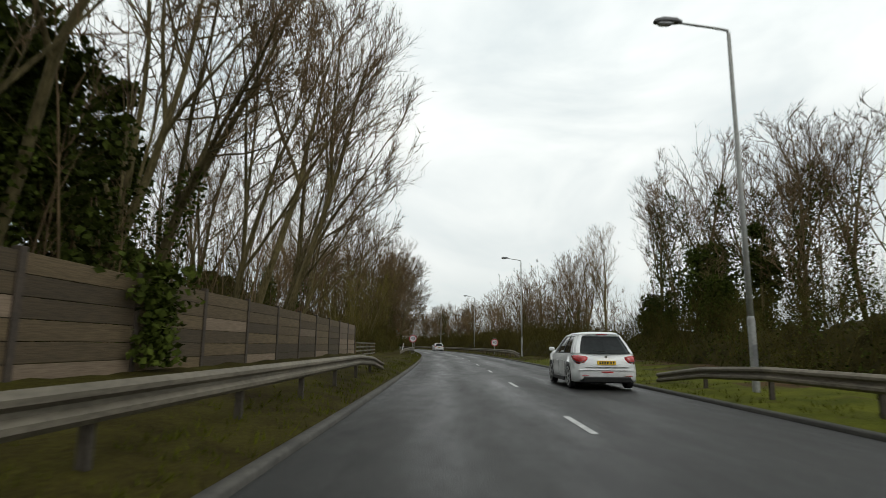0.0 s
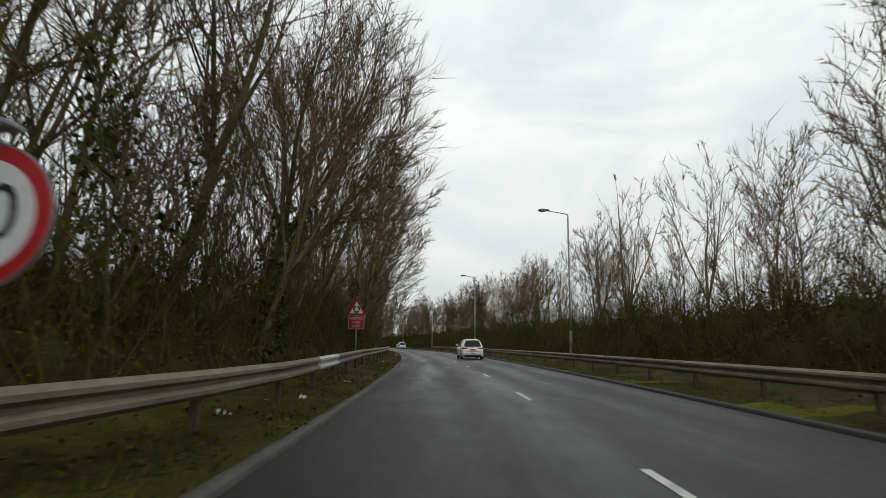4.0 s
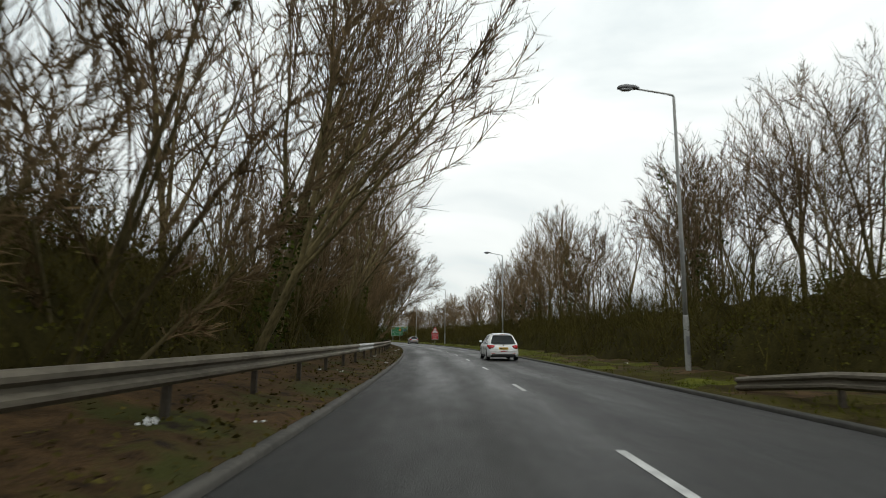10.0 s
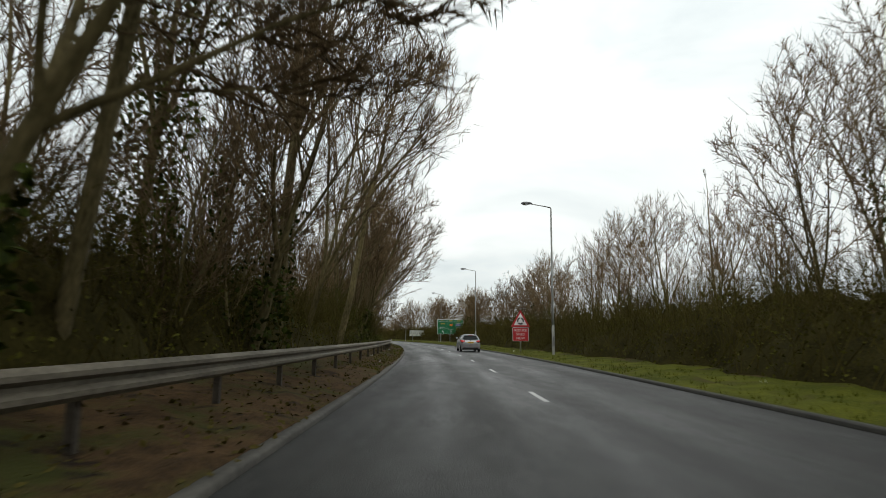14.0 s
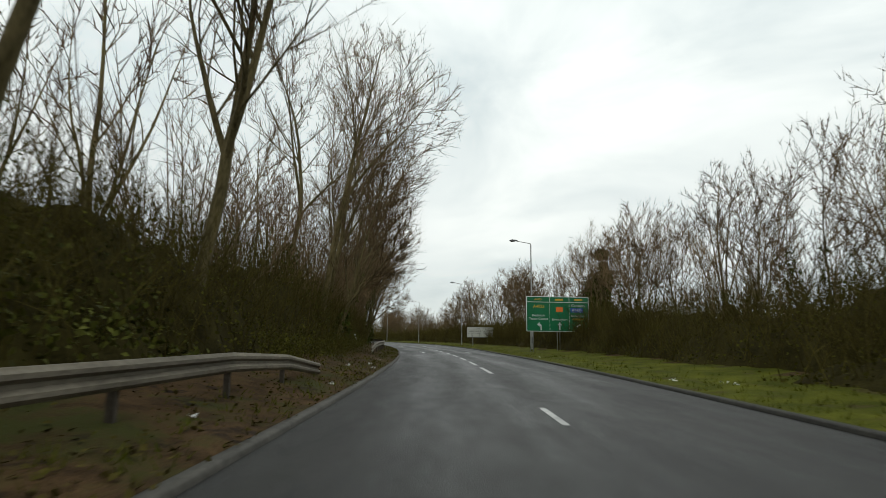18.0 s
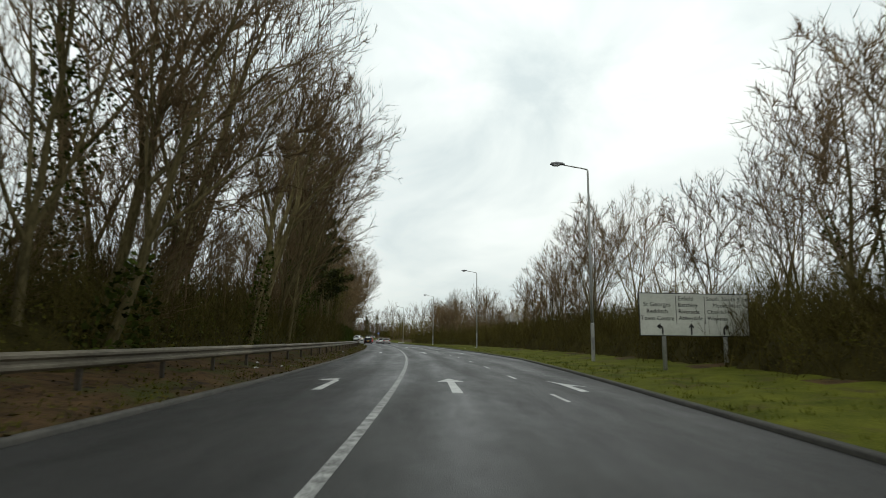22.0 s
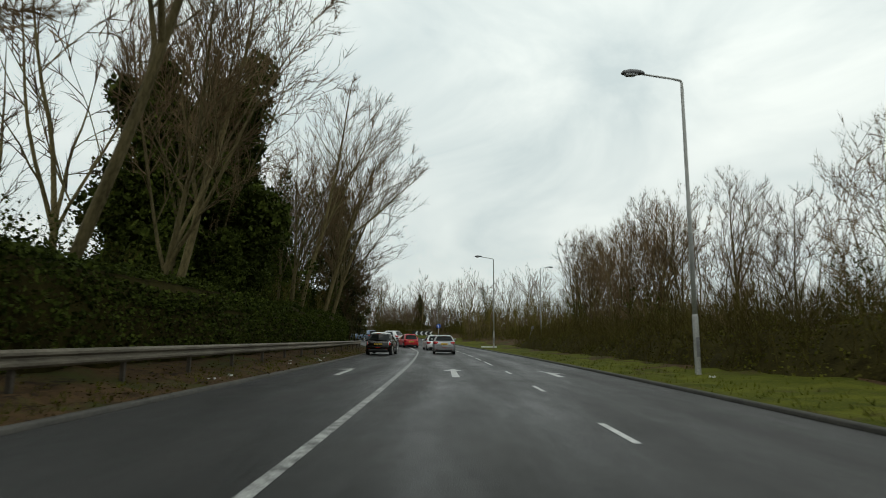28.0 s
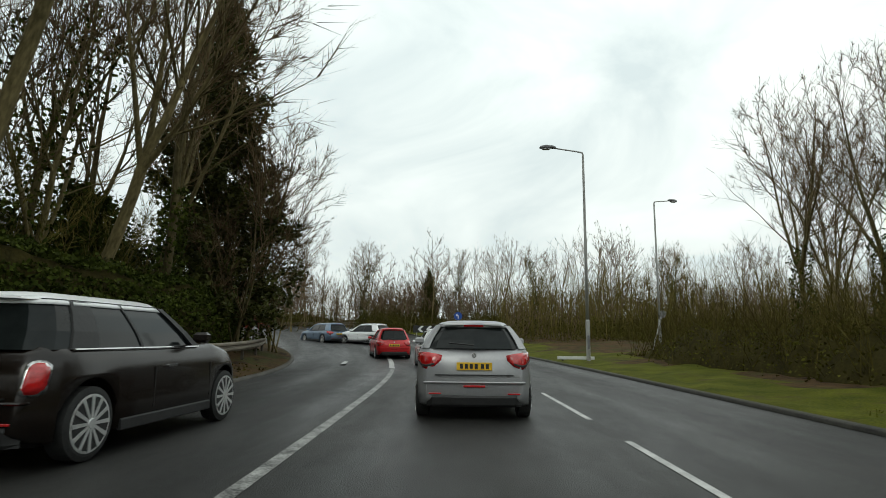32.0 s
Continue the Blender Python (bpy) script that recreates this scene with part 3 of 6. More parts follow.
def bare_tree(seed, height, stems=1, dense=1.0, low=0.28, spread=0.75, ivy=0.0, lean=0.05, sub=7, tw=8, bulk=0.5, fat=1.2):
    """A bare tree: a trunk forking into leaders (or several stems from the ground), whose boughs fill a rounded crown."""
    g = Growth(seed)
    r = g.r
    wide = height * (0.15 + 0.13 * spread)
    mid, tall = height * (0.60 if stems == 1 else 0.56), height * (0.42 if stems == 1 else 0.46)

    def reach(p, d):
        """How far from p along d the crown's uneven outline lies."""
        q, e = Vector((p.x / wide, p.y / wide, (p.z - mid) / tall)), Vector((d.x / wide, d.y / wide, d.z / tall))
        ee, qe = e.dot(e), q.dot(e)
        root = qe * qe - ee * (q.dot(q) - 1)
        far = (-qe + root ** 0.5) / ee if root > 0 else 0.4
        return max(0.4, far) * (0.94 + 0.3 * noise.noise(Vector((d.x * 2.2, d.y * 2.2, seed * 3.7 + d.z))))

    spines = []
    if stems == 1:
        rad = height * 0.0098 * r.uniform(0.9, 1.2)
        fork = height * low * r.uniform(1.0, 1.25)
        pts, dirs = g.limb(g.wood, Vector((0, 0, -0.5)), Vector((r.uniform(-lean, lean), r.uniform(-lean, lean), 1)).normalized(), fork + 0.5, rad, 5, 7, 0.05, 0.5, 0.78)
        spines.append(pts)
        starts = [pts[-1].lerp(pts[-2], 0.5 * r.random() if k else 0.0) for k in range(r.choice((3, 4, 4, 5)))]
        thick = rad * 0.78
    else:
        rad = height * 0.0075
        starts = [Vector((r.uniform(-0.4, 0.4), r.uniform(-0.4, 0.4), -0.4)) for _ in range(stems)]
        thick = rad
    n = len(starts)
    first = r.uniform(0, 6.28)
    count = max(4, int((34 if stems == 1 else 44) * dense / n))
    for k, p in enumerate(starts):
        a = first + 6.283 * k / n + r.uniform(-0.4, 0.4)
        out = (0.10 if k == 0 else r.uniform(0.22, 0.62)) * (0.55 + 0.5 * spread)
        d = Vector((math.cos(a) * out, math.sin(a) * out, 1)).normalized()
        lr = thick * (0.92 if k == 0 else r.uniform(0.5, 0.78))
        ln = reach(p, d) * r.uniform(0.9, 1.0)
        lp, ld = g.limb(g.wood, p, d, ln, lr, 8, 6, 0.09, 0.45, 0.1)
        spines.append(lp)
        for b in range(count):
            f = (0.12 if stems == 1 else 0.2) + (0.86 if stems == 1 else 0.78) * ((b + r.random()) / count) ** 0.85
            i = min(7, int(f * 8))
            q = lp[i].lerp(lp[i + 1], f * 8 - i)
            away = Vector((q.x, q.y, 0)) * (0.35 / wide)
            bd = (g.side_way(ld[i], r.uniform(0.55, 1.05)) + away + Vector((0, 0, 0.12))).normalized()
            bl = min(reach(q, bd) * r.uniform(0.8, 1.0), height * 0.34)
            br = max(0.017, lr * (1.02 - f) * 0.5)
            bp, bdirs = g.limb(g.wood if br > 0.022 else g.fine, q, bd, bl, br, 5, 4, 0.15, 0.42, 0.2)
            for c in range(sub):
                i2 = 1 + min(4, int(5 * ((c + r.random()) / sub) ** 0.8))
                start = bp[i2].lerp(bp[i2 - 1], r.random())
                sd = (g.side_way(bdirs[i2], r.uniform(0.35, 0.85)) + Vector((0, 0, 0.22))).normalized()
                sl = min(max(0.5, reach(start, sd)), bl * r.uniform(0.25, 0.5) + 0.35)
                sp, sdirs = g.limb(g.fine, start, sd, sl, 0.0165 * fat ** 0.5, 2, 3, 0.14, 0.5, 0.0)
                g.twigs(sp, sdirs, tw, sl * 0.34 + 0.2, 0.0088 * fat, 0.62, 0.18)
    if ivy:
        top = ivy * height
        for _ in range(int(1250 * ivy * height / 10 * (bulk / 0.5))):
            z = r.uniform(0.1, top)
            line_up = spines[0] if stems == 1 and z < spines[0][-1].z else r.choice(spines[-n:])
            j = next((i for i in range(len(line_up) - 1) if line_up[i + 1].z > z), None)
            if j is None:
                continue
            q = line_up[j].lerp(line_up[j + 1], max(0.0, (z - line_up[j].z) / max(0.05, line_up[j + 1].z - line_up[j].z)))
            w = rad * 1.2 + bulk * (1 + 0.6 * noise.noise(Vector((z * 0.6, seed, 1)))) * (1 - (z / top) ** 2) ** 0.5 * r.random() ** 0.6
            t = r.uniform(0, 6.28)
            g.leaf_quad(q + Vector((math.cos(t) * w, math.sin(t) * w, r.uniform(-0.2, 0.2))), 0.16)
    return g


def smothered(seed, height, width, dense=1.0):
    """A tree whose trunk and limbs vanish in lobes of ivy, with bare twigs on top."""
    g = bare_tree(seed, height, 1, 0.7, 0.45, 0.8, 0, sub=6 if dense == 1 else 3)
    r = g.r
    for _ in range(20):
        z = r.uniform(0.06, 0.86) * height
        k = (1 - abs(z / height - 0.42) * 1.25) * width
        a, d = r.uniform(0, 6.28), r.uniform(0.1, 0.75) * k
        c, rad = Vector((math.cos(a) * d, math.sin(a) * d, z)), r.uniform(0.55, 1.0) * max(k, 0.9) * 0.72
        for _ in range(int((60 * rad ** 2 + 20) * dense)):
            w = Vector((r.gauss(0, 1), r.gauss(0, 1), r.gauss(0, 1.25))).normalized() * rad * r.uniform(0.3, 0.8)
            g.leaf_quad(c + w, 0.5)
        for _ in range(int((330 * rad ** 1.6 + 90) * dense)):
            w = Vector((r.gauss(0, 1), r.gauss(0, 1), r.gauss(0, 1.25))).normalized()
            bump = 0.95 + 0.35 * noise.noise(w * 2.2 + c)
            g.leaf_quad(c + w * rad * bump * r.uniform(0.8, 1.1), 0.2 / dense ** 0.5)
    return g


def conifer(seed, height, width, pine=False):
    g = Growth(seed)
    r = g.r
    pts, dirs = g.limb(g.wood, Vector((0, 0, -0.4)), Vector((0, 0, 1)), height, height * 0.014, 10, 7, 0.02, 0.4, 0.1)
    rows = int(height * (3.2 if pine else 7))
    for b in range(rows):
        f = (0.35 if pine else 0.06) + (0.64 if pine else 0.92) * (b + r.random()) / rows
        q = pts[0].lerp(pts[-1], f)
        reach = width * ((1.05 - f) ** (0.45 if pine else 0.8)) * r.uniform(0.6, 1.15)
        a = r.uniform(0, 6.28)
        d = Vector((math.cos(a), math.sin(a), 0.35 if pine else 0.1)).normalized()
        bp, bd = g.limb(g.wood, q, d, reach, 0.03 + 0.03 * (1 - f), 4, 4, 0.12, 0.1, 0.2)
        for _ in range(int(120 * reach) + 30):
            t = r.random() ** (0.5 if pine else 0.75)
            i = min(3, int(t * 4))
            p = bp[i].lerp(bp[i + 1], t * 4 - i) + Vector((r.gauss(0, 0.2), r.gauss(0, 0.2), r.gauss(0, 0.15 if pine else 0.32) + 0.05))
            g.leaf_quad(p, 0.2, flat=2.0)
            if r.random() < 0.25:
                g.spray(g.leaf, p, Vector((r.gauss(0, 1), r.gauss(0, 1), r.gauss(0.3, 0.7))).normalized(), 0.45, 0.03)
    return g


def shrub(seed, width, height, leaves, stems, leaf_size=0.16):
    """Undergrowth: arching stems and scattered leaves with gaps between them."""
    g = Growth(seed)
    r = g.r
    for _ in range(stems):
        a, q = r.uniform(0, 6.28), r.random() ** 0.5 * width * 0.6
        p = Vector((math.cos(a) * q, math.sin(a) * q, -0.1))
        d = Vector((r.gauss(0, 0.35), r.gauss(0, 0.35), 1)).normalized()
        pts, dirs = g.limb(g.fine, p, d, height * r.uniform(0.55, 1.15), 0.014, 4, 3, 0.22, 0.0, 0.0)
        g.twigs(pts, dirs, 5, height * 0.22, 0.007, 0.9)
    top = height * 0.72
    lobes = [(r.uniform(-0.5, 0.5) * width, r.uniform(-0.5, 0.5) * width, r.uniform(0.1, 0.5) * height, r.uniform(0.25, 0.5)) for _ in range(9)]
    for _ in range(leaves):
        x, y, z, w = r.choice(lobes)
        g.leaf_quad(Vector((x + r.gauss(0, w * width * 0.45), y + r.gauss(0, w * width * 0.45), min(abs(z + r.gauss(0, w * height * 0.4)), top * r.uniform(0.8, 1.0)))), leaf_size)
    return g


def willow(seed, height, stems, twigs, fat=1.0):
    """A rounded many-stemmed bush of fine upright twigs."""
    g = Growth(seed)
    r = g.r
    for k in range(stems):
        a, out = r.uniform(0, 6.28), r.random() ** 0.6 * 0.55
        d = Vector((math.cos(a) * out, math.sin(a) * out, 1)).normalized()
        h = height * (1 - 0.45 * out) * r.uniform(0.75, 1.02)
        pts, dirs = g.limb(g.wood, Vector((math.cos(a) * out, math.sin(a) * out, -0.3)), d, h, h * 0.006, 6, 4, 0.1, 0.25, 0.15)
        for _ in range(twigs):
            i = r.randrange(1, 7)
            bd = (g.side_way(dirs[i], r.uniform(0.3, 1.0)) + Vector((0, 0, 0.2))).normalized()
            ln = h * r.uniform(0.1, 0.24)
            bp, bdirs = g.ribbon(g.fine, pts[i].lerp(pts[i - 1], r.random()), bd, ln, 0.013)
            g.twigs(bp, bdirs, 9, ln * 0.55, 0.008 * fat)
    return g


def tris(shape):
    return np.array(shape.v, np.float32).reshape(-1, 3), np.array([f[:3] for f in shape.f], np.int32).reshape(-1, 3)


def kit(g, crown_mat=None, leaf_mat=None):
    """Shared meshes of a grown plant: (name, mesh) pairs."""
    out = []
    for name, sh, mat in (("trunk", g.wood, BARK), ("twigs", g.fine, crown_mat or TWIG), ("foliage", g.leaf, leaf_mat or IVY)):
        if sh.v:
            v, f = tris(sh)
            out.append((name, big_mesh(name, v, f, mat, smooth=name == "trunk")))
    return out


def plant(name, meshes, m, label, category, group, scale=1.0):
    t = thing(name, label, category, group, m)
    for n, me in meshes:
        o = new("crown" if n == "twigs" else n, me)
        o.parent = t
    t.scale = (scale, scale, scale)
    return t


def mass(name, kinds, places, mats, label, category):
    """Many plants past counting, joined into one object of stuff."""
    verts, faces, which, base = [], [], [], 0
    for kind, m in places:
        mm = np.array(m, np.float32)
        for slot, sh in enumerate(kinds[kind]):
            v, f = sh
            if not len(v):
                continue
            verts.append(v @ mm[:3, :3].T + mm[:3, 3])
            faces.append(f + base)
            which.append(np.full(len(f), slot, np.int32))
            base += len(v)
    me = big_mesh(name, np.concatenate(verts), np.concatenate(faces), mats)
    me.polygons.foreach_set("material_index", np.concatenate(which))
    return tagged(new(name, me), label, category, kind="stuff")


# ---- timber noise fence, rail fence, signs, houses ----
TIMBER = material("weathered_fence_timber", (0.050, 0.034, 0.015), (0.125, 0.088, 0.044), 0.8, 0.85, 0.4, vary=0.45, fine=10, stretch=(1, 0.25, 4))
RAIL_TIMBER = material("grey_rail_timber", (0.075, 0.068, 0.050), (0.15, 0.138, 0.105), 0.8, 0.85, 0.4, vary=0.3, fine=10, stretch=(1, 0.25, 4))
TIMBER_PALE = material("pale_fence_timber", (0.13, 0.092, 0.058), (0.24, 0.178, 0.12), 0.8, 0.85, 0.4, vary=0.3, fine=10, stretch=(1, 0.25, 4))
POST_WOOD = material("dark_fence_post", (0.035, 0.026, 0.018), (0.075, 0.055, 0.038), 1.5, 0.85, 0.4)
SIGN_RED = material("sign_red", (0.36, 0.008, 0.012), (0.42, 0.012, 0.016), 2, 0.4, 0.0)
SIGN_WHITE = material("sign_white", (0.56, 0.57, 0.57), (0.66, 0.67, 0.67), 2, 0.45, 0.0)
SIGN_GREEN = material("sign_green", (0.0, 0.115, 0.040), (0.0, 0.14, 0.05), 1.2, 0.4, 0.0)
SIGN_BLUE = material("sign_blue", (0.01, 0.06, 0.30), (0.012, 0.07, 0.34), 2, 0.4, 0.0)
SIGN_ORANGE = material("sign_orange_patch", (0.62, 0.13, 0.01), (0.70, 0.16, 0.015), 2, 0.5, 0.0)
SIGN_YELLOW = material("sign_yellow", (0.55, 0.33, 0.02), (0.62, 0.38, 0.03), 2, 0.45, 0.0)
SIGN_BLACK = material("sign_black", (0.008, 0.008, 0.008), (0.014, 0.014, 0.014), 2, 0.5, 0.0)
SIGN_GREY = material("sign_back_grey", (0.16, 0.16, 0.165), (0.22, 0.22, 0.225), 2, 0.5, 0.0)
PLATE_CREAM = material("weathered_sign_cream", (0.40, 0.41, 0.36), (0.52, 0.53, 0.48), 1.5, 0.5, 0.0)

fence = thing("noise_fence", "tall weathered timber plank fence beside the road", "fence", m=at(-30, -6.75))
inv = fence.matrix_basis.inverted()
BAY = 3.35
plank = Shape().box(-0.03, 0.03, 0.07, BAY - 0.07, 0.006, 0.336, 0.006).mesh("plank")
post_me = Shape().box(-0.07, 0.07, -0.075, 0.075, -0.4, 2.12, 0.01).mesh("fence_post")
plank.materials.append(TIMBER)
for i in range(22):
    s = 42 - BAY * (i + 1)
    z = left_bank(s, -6.75) - 0.1
    x0, y0 = road_xy(s, -6.75)
    turn = math.degrees(heading(s + BAY / 2))
    m = inv @ pose(float(x0), float(y0), z, 0, 0, turn)
    part("fence_post", post_me, POST_WOOD, fence, m=m)
    for k in range(6):
        ob = part("plank", plank, TIMBER, fence, m=m @ pose(0, 0, k * 0.342))
        pale = (i < 2 and k not in (3,)) or (i * 3 + k * 5) % 9 == 0
        if pale:
            ob.material_slots[0].link = "OBJECT"
            ob.material_slots[0].material = TIMBER_PALE
x0, y0 = road_xy(42, -6.75)
part("fence_post", post_me, POST_WOOD, fence, m=inv @ pose(float(x0), float(y0), left_bank(42, -6.75) - 0.1, 0, 0, math.degrees(heading(42))))
g = Growth(55)
for _ in range(900):
    z = g.r.uniform(0.1, 2.3)
    w = 0.55 * (1.0 if z > 1.4 else 0.55) + 0.1
    g.leaf_quad(Vector((0.12 + abs(g.r.gauss(0, 0.16 if z < 2 else 0.3)), g.r.gauss(0, w), z)), 0.17)
v, f = tris(g.leaf)
ivy = new("ivy_clump", big_mesh("ivy_clump", v, f, IVY))
ivy.matrix_basis = at(12.4, -6.72, left_bank(12.4, -6.7))
tagged(ivy, "dark ivy clump hanging over a timber fence", "climbing plant")

rail_fence = thing("rail_fence", "weathered four-rail timber field fence on rough grass", "fence", m=at(42.6, -6.75))
inv = rail_fence.matrix_basis.inverted()
rail_me = Shape().box(-0.02, 0.02, -1.26, 1.26, -0.05, 0.05, 0.006).mesh("rail")
rail_post = Shape().box(-0.06, 0.06, -0.06, 0.06, -0.3, 1.38, 0.01).mesh("rail_post")
for i in range(7):
    s = 42.8 + 2.5 * i
    x, y = road_xy(s, -6.75)
    m = inv @ pose(float(x), float(y), 0.02, 0, 0, math.degrees(heading(s)))
    part("fence_post", rail_post, TIMBER, rail_fence, m=m)
    if i < 6:
        for z in (0.4, 0.7, 1.0, 1.31):
            part("rail", rail_me, RAIL_TIMBER, rail_fence, m=m @ pose(0.07, 1.25, z))


def lettering(text, size, mat, parent, x, z, y=-0.022, align="CENTER", name="lettering"):
    cu = bpy.data.curves.new(name, "FONT")
    cu.body, cu.size, cu.align_x, cu.align_y, cu.extrude, cu.resolution_u = text, size, align, "CENTER", 0.002, 3
    cu.materials.append(mat)
    ob = new(name, cu)
    ob.parent = parent
    ob.matrix_basis = pose(x, y, z, 90, 0, 0)
    return ob


def disc(r, y0, y1, n=40, x=0.0, z=0.0):
    return Shape().panel([(x + r * math.cos(2 * math.pi * i / n), z + r * math.sin(2 * math.pi * i / n)) for i in range(n)], y0, y1)


def rect(x0, x1, z0, z1, y0=-0.012, y1=0.0, r=0.0):
    if r <= 0:
        return Shape().panel([(x0, z0), (x1, z0), (x1, z1), (x0, z1)], y0, y1)
    pts = []
    for cx, cz, a0 in ((x1 - r, z0 + r, -90), (x1 - r, z1 - r, 0), (x0 + r, z1 - r, 90), (x0 + r, z0 + r, 180)):
        pts += [(cx + r * math.cos(radians(a0 + 18 * k)), cz + r * math.sin(radians(a0 + 18 * k))) for k in range(6)]
    return Shape().panel(pts, y0, y1)


def pole(parent, x, top, r=0.045, y=0.05, bottom=-0.4):
    part("pole", Shape().tube([(x, y, bottom), (x, y, top)], r, 10), GALVANISED, parent, smooth=True)


def speed_sign(m, z, square=False):
    t = thing("speed_limit_sign", "round white 40 sign with a red rim on a steel pole", "road sign", "speed limit signs", m)
    pole(t, 0, z + 0.5)
    part("backing_plate", disc(0.47, -0.004, 0.012), SIGN_GREY, t).matrix_basis = pose(0, 0, z)
    part("red_ring", disc(0.455, -0.012, -0.004), SIGN_RED, t).matrix_basis = pose(0, 0, z)
    part("white_face", disc(0.36, -0.017, -0.012), SIGN_WHITE, t).matrix_basis = pose(0, 0, z)
    part("lamp_hood", Shape().box(-0.2, 0.2, -0.16, 0.02, 0, 0.05, 0.015), SIGN_GREY, t).matrix_basis = pose(0, 0, z + 0.53)
    lettering("40", 0.52, SIGN_BLACK, t, 0, z, -0.019)
    return t


speed_sign(at(70.8, -3.05, left_bank(70, -3.05), -4), 1.75)
speed_sign(at(72.3, 7.2, right_bank(71.5, 7.2), 4), 1.45)


def roundabout_sign(m, scale, base):
    t = thing("roundabout_warning_sign", "red triangle roundabout sign above a red reduce speed now plate", "road sign", "roundabout warning signs", m)
    w = 0.63 * scale
    pole(t, 0, base + 1.9 * scale, 0.055)
    part("plate_border", rect(-0.52 * scale, 0.52 * scale, base, base + 0.86 * scale, -0.006, 0.01, 0.05), SIGN_WHITE, t)
    part("plate", rect(-0.495 * scale, 0.495 * scale, base + 0.025, base + 0.835 * scale, -0.012, -0.006, 0.04), SIGN_RED, t)
    for k, word in enumerate(("REDUCE", "SPEED", "NOW")):
        lettering(word, 0.215 * scale, SIGN_WHITE, t, 0, base + (0.68 - 0.25 * k) * scale, -0.014)
    z0 = base + 0.90 * scale
    tri = lambda k, y0, y1: Shape().panel([(-w * k, z0 + w * 1.75 * (1 - k) / 3 * 1.0), (w * k, z0 + w * 1.75 * (1 - k) / 3), (0, z0 + w * 1.75 * (1 - k) / 3 + w * 1.75 * k)], y0, y1)
    part("red_triangle", tri(1.0, -0.01, 0.008), SIGN_RED, t)
    part("white_triangle", tri(0.70, -0.016, -0.01), SIGN_WHITE, t)
    cz, r = z0 + w * 0.60, 0.235 * scale
    for k in range(3):
        a0 = 100 + 120 * k
        arc = [a0 + 12 * i for i in range(8)]
        out = [(r * math.cos(radians(a)), cz + r * math.sin(radians(a))) for a in arc]
        inn = [(0.58 * r * math.cos(radians(a)), cz + 0.58 * r * math.sin(radians(a))) for a in reversed(arc)]
        tip = radians(arc[-1] + 20)
        head = [(1.12 * r * math.cos(radians(arc[-1])), cz + 1.12 * r * math.sin(radians(arc[-1]))), (0.84 * r * math.cos(tip), cz + 0.84 * r * math.sin(tip)), (0.48 * r * math.cos(radians(arc[-1])), cz + 0.48 * r * math.sin(radians(arc[-1])))]
        part("turning_arrow", Shape().panel(out + head + inn, -0.02, -0.016), SIGN_BLACK, t)
    part("lamp_hood", Shape().box(-0.09, 0.09, -0.22, 0.05, z0 + w * 1.8, z0 + w * 1.8 + 0.035, 0.012), SIGN_GREY, t)
    return t


roundabout_sign(at(104.8, -4.9, left_bank(104, -4.9), -6), 1.0, 1.65)
roundabout_sign(at(276.4, 7.16, right_bank(275.5, 7.16), 4), 1.24, 0.82)


def bent_arrow(parent, mat, x, z, size, way, y=-0.02):
    """A lane arrow on a sign; way as for arrow()."""
    k = size
    if way == 0:
        pts = [(-0.07, -0.5), (0.07, -0.5), (0.07, 0.2), (0.22, 0.05), (0.22, 0.2), (0, 0.5), (-0.22, 0.2), (-0.22, 0.05), (-0.07, 0.2)]
    else:
        pts = [(-0.07, -0.5), (0.07, -0.5), (0.07, 0.0), (0.17, 0.13), (0.17, -0.08), (0.5, 0.2), (0.17, 0.48), (0.17, 0.28), (0.02, 0.23), (-0.07, 0.06)]
        pts = pts if way > 0 else [(-a, b) for a, b in reversed(pts)]
    part("sign_arrow", Shape().panel([(x + a * k, z + b * k) for a, b in pts], y - 0.004, y + 0.006), mat, parent)


def bar(parent, mat, x, z, w, h, y=-0.02, name="illegible_line"):
    part(name, rect(x - w / 2, x + w / 2, z - h / 2, z + h / 2, y - 0.003, y + 0.006), mat, parent)


big_sign = thing("direction_sign", "large green lane direction sign on paired slim steel posts", "road sign", m=at(342.8, 8.15, right_bank(341, 8), 2) @ Matrix.Diagonal((1.09, 1, 1.05, 1)))
W, Z0, Z1 = 4.8, 1.6, 4.3
part("border", rect(0, W, Z0, Z1, -0.01, 0.02, 0.08), SIGN_WHITE, big_sign)
part("panel", rect(0.045, W - 0.045, Z0 + 0.045, Z1 - 0.045, -0.016, -0.01, 0.05), SIGN_GREEN, big_sign)
C1, C2 = 1.78, 3.28
bar(big_sign, SIGN_WHITE, W / 2, Z1 - 0.44, W - 0.1, 0.04, name="divider")
for c in (C1, C2):
    bar(big_sign, SIGN_WHITE, c, Z1 - 0.24, 0.03, 0.38, name="divider")
    for k in range(7):
        bar(big_sign, SIGN_WHITE, c, Z0 + 0.2 + 0.30 * k, 0.03, 0.17, name="divider_dash")
lettering("A4023", 0.21, SIGN_YELLOW, big_sign, 0.9, Z1 - 0.24)
bar(big_sign, SIGN_YELLOW, 2.5, Z1 - 0.24, 0.6, 0.13)
bar(big_sign, SIGN_YELLOW, 4.0, Z1 - 0.24, 0.6, 0.13)
lettering("A4023", 0.32, SIGN_YELLOW, big_sign, 0.95, Z1 - 0.78)
lettering("Redditch\nTown Centre", 0.265, SIGN_WHITE, big_sign, 0.92, Z0 + 1.10)
bent_arrow(big_sign, SIGN_WHITE, 1.1, Z0 + 0.42, 0.62, -1)
